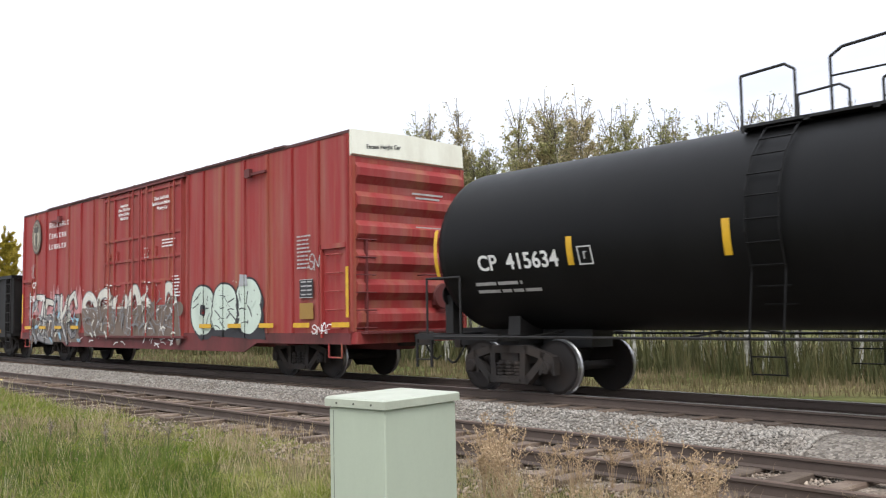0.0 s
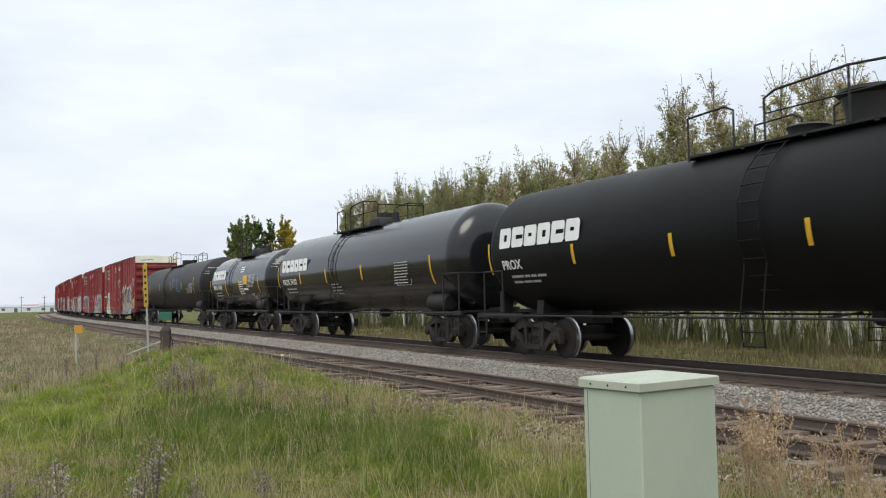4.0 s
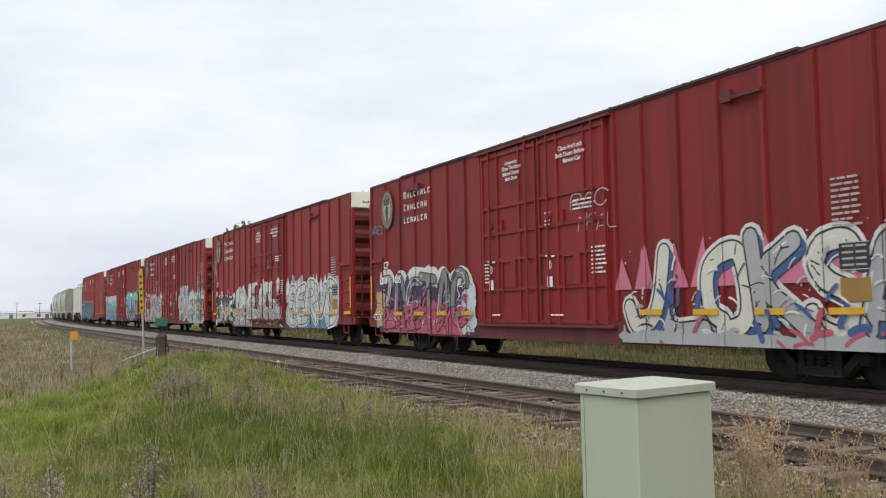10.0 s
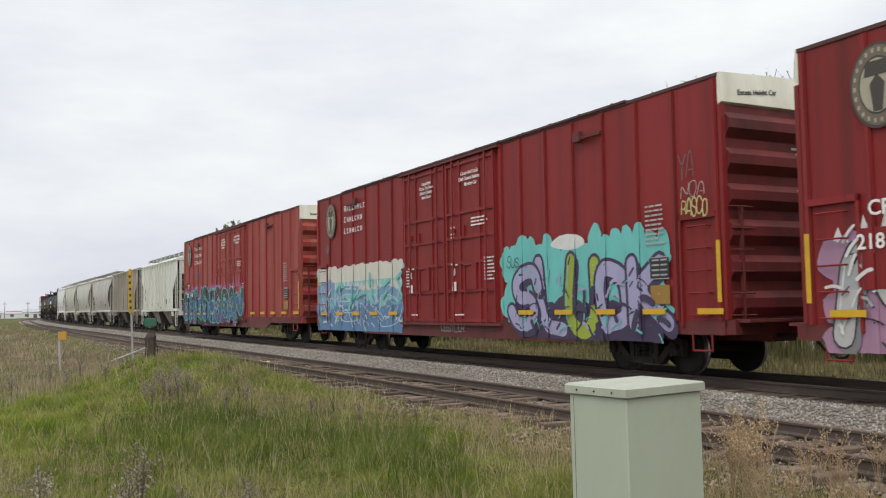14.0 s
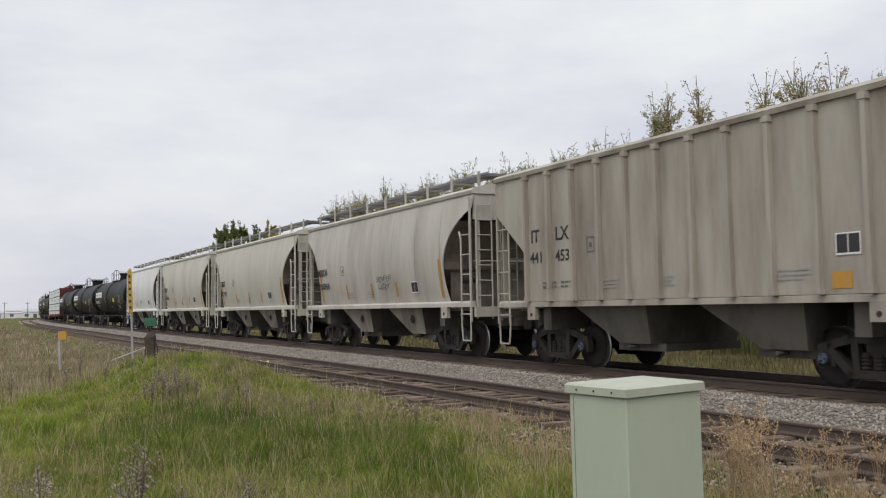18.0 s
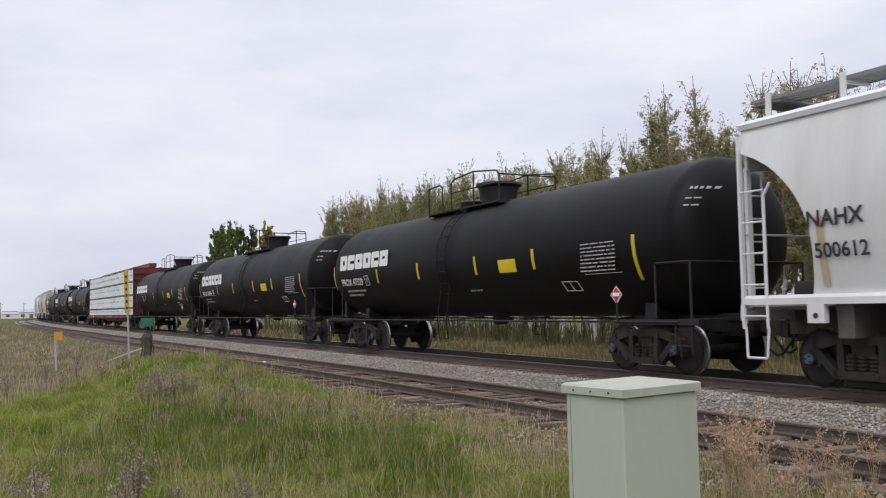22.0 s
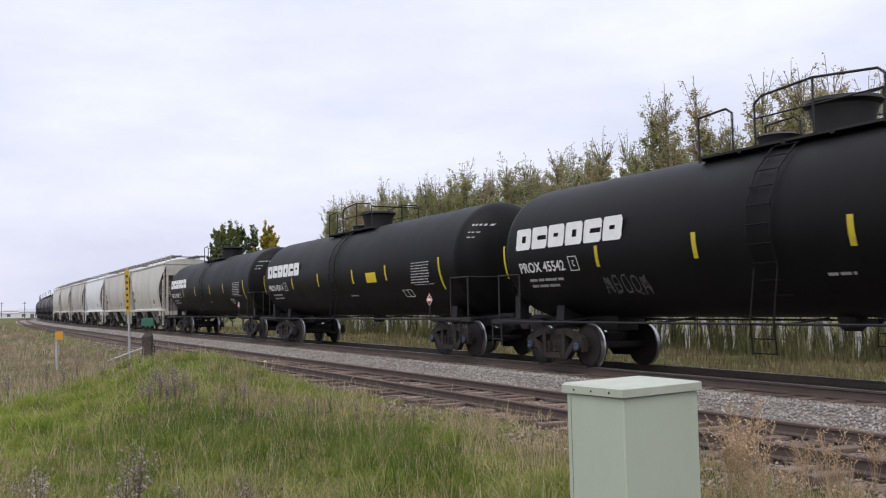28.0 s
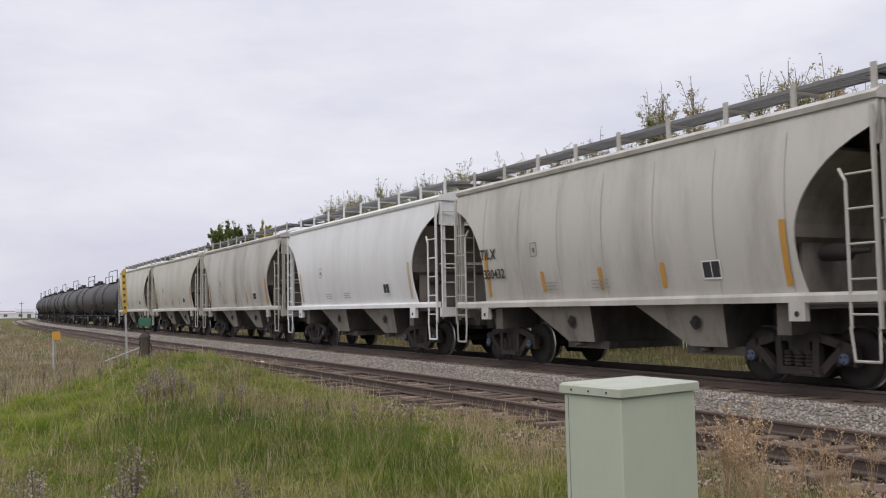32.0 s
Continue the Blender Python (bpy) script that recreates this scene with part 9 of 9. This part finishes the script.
for i, (px, dist, tall, fat, kind) in enumerate(((396, 96, 11.0, 1.4, 2), (430, 99, 11.7, 1.4, 2), (468, 97, 11.3, 1.2, 3), (383, 104, 10.6, 1.2, 2), (412, 102, 12.1, 1.5, 2), (446, 101, 11.4, 1.2, 2), (482, 100, 10.6, 1.0, 3))):
    wood, twig, v, f = tree_parts(300 + i, tall, 30000, 1.6 * fat, 0.04, 0.095, 1.7, 1.8)
    t = thing("poplar_tree", "dense dark green poplar standing beyond the tracks" if kind == 2 else "yellowing autumn poplar standing beyond the tracks", "tree", "poplars beyond the tracks")
    part("trunk", wood, TWIG, t)
    part("branchwork", twig, TWIG, t)["kind"] = "stuff"
    part("crown", raw_mesh("crown", v, f, LEAVES[kind]), None, t)["kind"] = "stuff"
    t.matrix_basis = pose((px - 784) / 1608 * dist, dist, -0.6)


# ---------- utility box ----------
PALE = material("pale_green_enamel", (0.40, 0.445, 0.355), 0.45, dirt=(0.32, 0.345, 0.275), dirt_amount=0.35, dirt_size=0.5, streak=3, grain_amount=0.03, bump=0.05, bump_size=5)


def utility_box():
    ob = thing("utility_box", "pale green painted steel utility cabinet standing in grass", "utility box")
    near, right, left = Vector((1.102, 5.64)), Vector((0.606, 0.42)).normalized(), Vector((-0.42, 0.606)).normalized()
    w, d = 0.735, 0.555
    ang = math.atan2(right.y, right.x)
    ob.matrix_basis = Matrix.Translation((near.x, near.y, -0.42)) @ Matrix.Rotation(ang, 4, "Z") @ Matrix.Rotation(radians(-0.4), 4, "Y")
    e = 0.02
    part("cabinet_body", Shape().bevel(e, w - e, e, d - e, 0.0, 1.15, 0.008), PALE, ob)
    s = Shape()
    s.loft([[(0, 0, 1.155), (w, 0, 1.155), (w, d, 1.155), (0, d, 1.155)], [(0, 0, 1.205), (w, 0, 1.205), (w, d, 1.205), (0, d, 1.205)], [(0.012, 0.012, 1.213), (w - 0.012, 0.012, 1.213), (w - 0.012, d - 0.012, 1.22), (0.012, d - 0.012, 1.22)]])
    part("lid", s, material("sun_bleached_enamel", (0.40, 0.425, 0.345), 0.5, dirt=(0.30, 0.31, 0.25), dirt_amount=0.5, dirt_size=0.3), ob, "overhanging bleached lid")
    part("door_seam", Shape().box(e - 0.002, e + 0.001, d - 0.064, d - 0.061, 0.1, 1.13), M["greytext"], ob)
    for y in (0.12, 0.28, 0.44):
        part("lid_screw", Shape().turned([(-0.004, 0.007), (0.003, 0.006)], 8, axis="x", at=(0, y, 1.18)), M["truck"], ob)
    part("plinth", Shape().box(-0.02, w + 0.02, -0.02, d + 0.02, -0.2, 0.03), M["truck"], ob)
    st = thing("stake", "short brown wooden stake beside the cabinet", "stake")
    st.matrix_basis = pose(1.80, 5.9, -0.45)
    part("post", Shape().bevel(-0.02, 0.02, -0.02, 0.02, 0, 0.45, 0.004), RUSSET, st)


utility_box()

# ---------- lineside signs ----------
GREYPOST = material("galvanised_post", (0.42, 0.42, 0.41), 0.5, 0.4)
SIGNYELLOW = material("lineside_yellow_panel", (0.45, 0.29, 0.025), 0.5, dirt=(0.28, 0.18, 0.03), dirt_size=0.3)
SIGNORANGE = material("lineside_orange_panel", (0.50, 0.25, 0.03), 0.5)
SWITCHGREEN = material("green_target_paint", (0.025, 0.12, 0.075), 0.5)


def place(px, dist, drop=0.0):
    x = (px - 784) / 1608 * dist
    u, lat = to_line(np.array([x]), np.array([dist]))
    return x, dist, float(ground_height(u, lat)[0] + rise(u)[0]) - drop


x, y, z = place(231, 35.0)
mast = thing("marker_mast", "tall grey post carrying a narrow yellow board with dark marks", "sign")
mast.matrix_basis = pose(x, y, z, 0, -2.2, 0)
part("post", Shape().turned([(-0.2, 0.045), (3.55, 0.04), (3.6, 0.02)], 10, axis="z"), GREYPOST, mast)
part("board", Shape().bevel(-0.085, 0.085, -0.07, -0.045, 1.98, 3.62, 0.01).turned([(3.6, 0.06), (3.68, 0.05), (3.7, 0.01)], 10, axis="z"), SIGNYELLOW, mast, "narrow yellow board")
for i in range(6):
    part("board_mark", Shape().box(-0.04, 0.04, -0.076, -0.072, 3.34 - i * 0.24, 3.44 - i * 0.24), M["darktext"], mast)
x, y, z = place(102, 33.0)
sign = thing("whistle_sign", "small orange panel on a thin pale post", "sign")
sign.matrix_basis = pose(x, y, z, 0, -1.5, 0)
part("post", Shape().box(-0.035, 0.035, -0.02, 0.02, -0.2, 1.42), GREYPOST, sign)
part("panel", Shape().bevel(-0.02, 0.27, -0.045, -0.022, 1.12, 1.43, 0.01), SIGNORANGE, sign, "orange panel")
x, y, z = place(262, 33.0)
stand = thing("switch_stand", "dark old switch stand with a green target", "switch stand")
stand.matrix_basis = pose(x, y, z)
s = Shape()
s.loft([[(-0.24, -0.15, -0.1), (0.22, -0.15, -0.1), (0.22, 0.15, -0.1), (-0.24, 0.15, -0.1)], [(-0.16, -0.1, 0.6), (0.14, -0.1, 0.6), (0.14, 0.1, 0.6), (-0.16, 0.1, 0.6)], [(-0.2, -0.12, 1.0), (0.16, -0.12, 1.06), (0.16, 0.12, 1.06), (-0.2, 0.12, 1.0)], [(-0.08, -0.06, 1.18), (0.1, -0.06, 1.2), (0.1, 0.06, 1.2), (-0.08, 0.06, 1.18)]])
part("stand_body", s, material("tarred_dark_wood", (0.045, 0.035, 0.028), 0.85, dirt=(0.10, 0.07, 0.05), dirt_amount=0.7, dirt_size=0.2), stand, "weathered dark body")
part("lever", Shape().pipe([(0.1, -0.12, 1.0), (0.28, -0.14, 0.7), (0.3, -0.14, 0.05)], 0.02), M["frame"], stand)
part("target_rod", Shape().rod((-0.03, 0, 1.1), (-0.03, 0, 1.72), 0.018), M["frame"], stand)
part("target", Shape().bevel(-0.24, 0.22, -0.03, 0.0, 1.42, 1.72, 0.02), SWITCHGREEN, stand, "green target plate")
bar = thing("pale_rod", "pale rod leaning low in the grass", "rod")
x2, y2, z2 = place(228, 33.5)
bar.matrix_basis = pose(x2, y2, z2)
part("rod", Shape().rod((-0.75, 0, 0.2), (0.75, 0.1, 0.75), 0.028), GREYPOST, bar)
x, y, z = place(462, 27.5)
litter = thing("plastic_scrap", "crumpled yellow plastic scrap lying by the siding", "litter")
litter.matrix_basis = pose(x, y, z + 0.1)
rnd = random.Random(6)
s = Shape()
pts = [[(i * 0.055 - 0.15, rnd.uniform(-0.05, 0.05) + j * 0.08, rnd.uniform(0.0, 0.09) + (0.06 if j else 0)) for i in range(6)] for j in range(3)]
s.loft(pts, closed=False, caps=False)
part("sheet", s, material("yellow_plastic", (0.66, 0.58, 0.22), 0.4), litter)

# ---------- far buildings ----------
WALLS = material("far_white_cladding", (0.66, 0.67, 0.68), 0.6, dirt=(0.5, 0.5, 0.5), dirt_size=4)
ROOFS = material("far_grey_roofing", (0.40, 0.41, 0.43), 0.6)
DARKDOOR = material("far_dark_opening", (0.10, 0.10, 0.12), 0.6)
REDROOF = material("far_red_roofing", (0.35, 0.12, 0.09), 0.6)


def shed(px, dist, w, dpt, wall, roof_mat, ridge):
    ob = thing("far_shed", "low white shed far across the plain", "building", "far sheds")
    ob.matrix_basis = pose((px - 784) / 1608 * dist, dist, -0.8, 0, 0, 24)
    part("wall", Shape().box(-w / 2, w / 2, -dpt / 2, dpt / 2, 0, wall), WALLS, ob)
    s = Shape()
    s.loft([[(-w / 2 - 0.3, -dpt / 2 - 0.3, wall), (-w / 2 - 0.3, 0, wall + ridge), (-w / 2 - 0.3, dpt / 2 + 0.3, wall)], [(w / 2 + 0.3, -dpt / 2 - 0.3, wall), (w / 2 + 0.3, 0, wall + ridge), (w / 2 + 0.3, dpt / 2 + 0.3, wall)]])
    part("roof", s, roof_mat, ob)
    n = max(2, int(w / 6))
    for i in range(n):
        x = -w / 2 + (i + 0.5) * w / n
        part("door" if i % 2 else "window", Shape().box(x - 0.9, x + 0.9, -dpt / 2 - 0.05, -dpt / 2 + 0.02, 0.3 if i % 2 else 1.2, 2.6), DARKDOOR, ob)


for spec in ((-40, 520, 26, 12, 3.4, ROOFS, 1.3), (8, 560, 20, 12, 3.6, REDROOF, 1.2), (28, 500, 13, 10, 3.0, ROOFS, 0.9), (50, 470, 8, 8, 3.6, ROOFS, 1.6), (75, 600, 22, 12, 3.2, ROOFS, 1.0), (-110, 560, 40, 14, 3.8, ROOFS, 1.5), (-190, 600, 30, 14, 3.8, REDROOF, 1.5)):
    shed(*spec)
for px in (3, 44, -60, -140):
    pole = thing("utility_pole", "far wooden utility pole with a crossarm", "utility pole", "far utility poles")
    pole.matrix_basis = pose((px - 784) / 1608 * 420, 420, -0.8)
    part("post", Shape().turned([(-0.5, 0.16), (8.2, 0.11)], 8, axis="z"), TWIG, pole)
    part("crossarm", Shape().box(-1.1, 1.1, -0.06, 0.06, 7.3, 7.45), TWIG, pole)


motions()
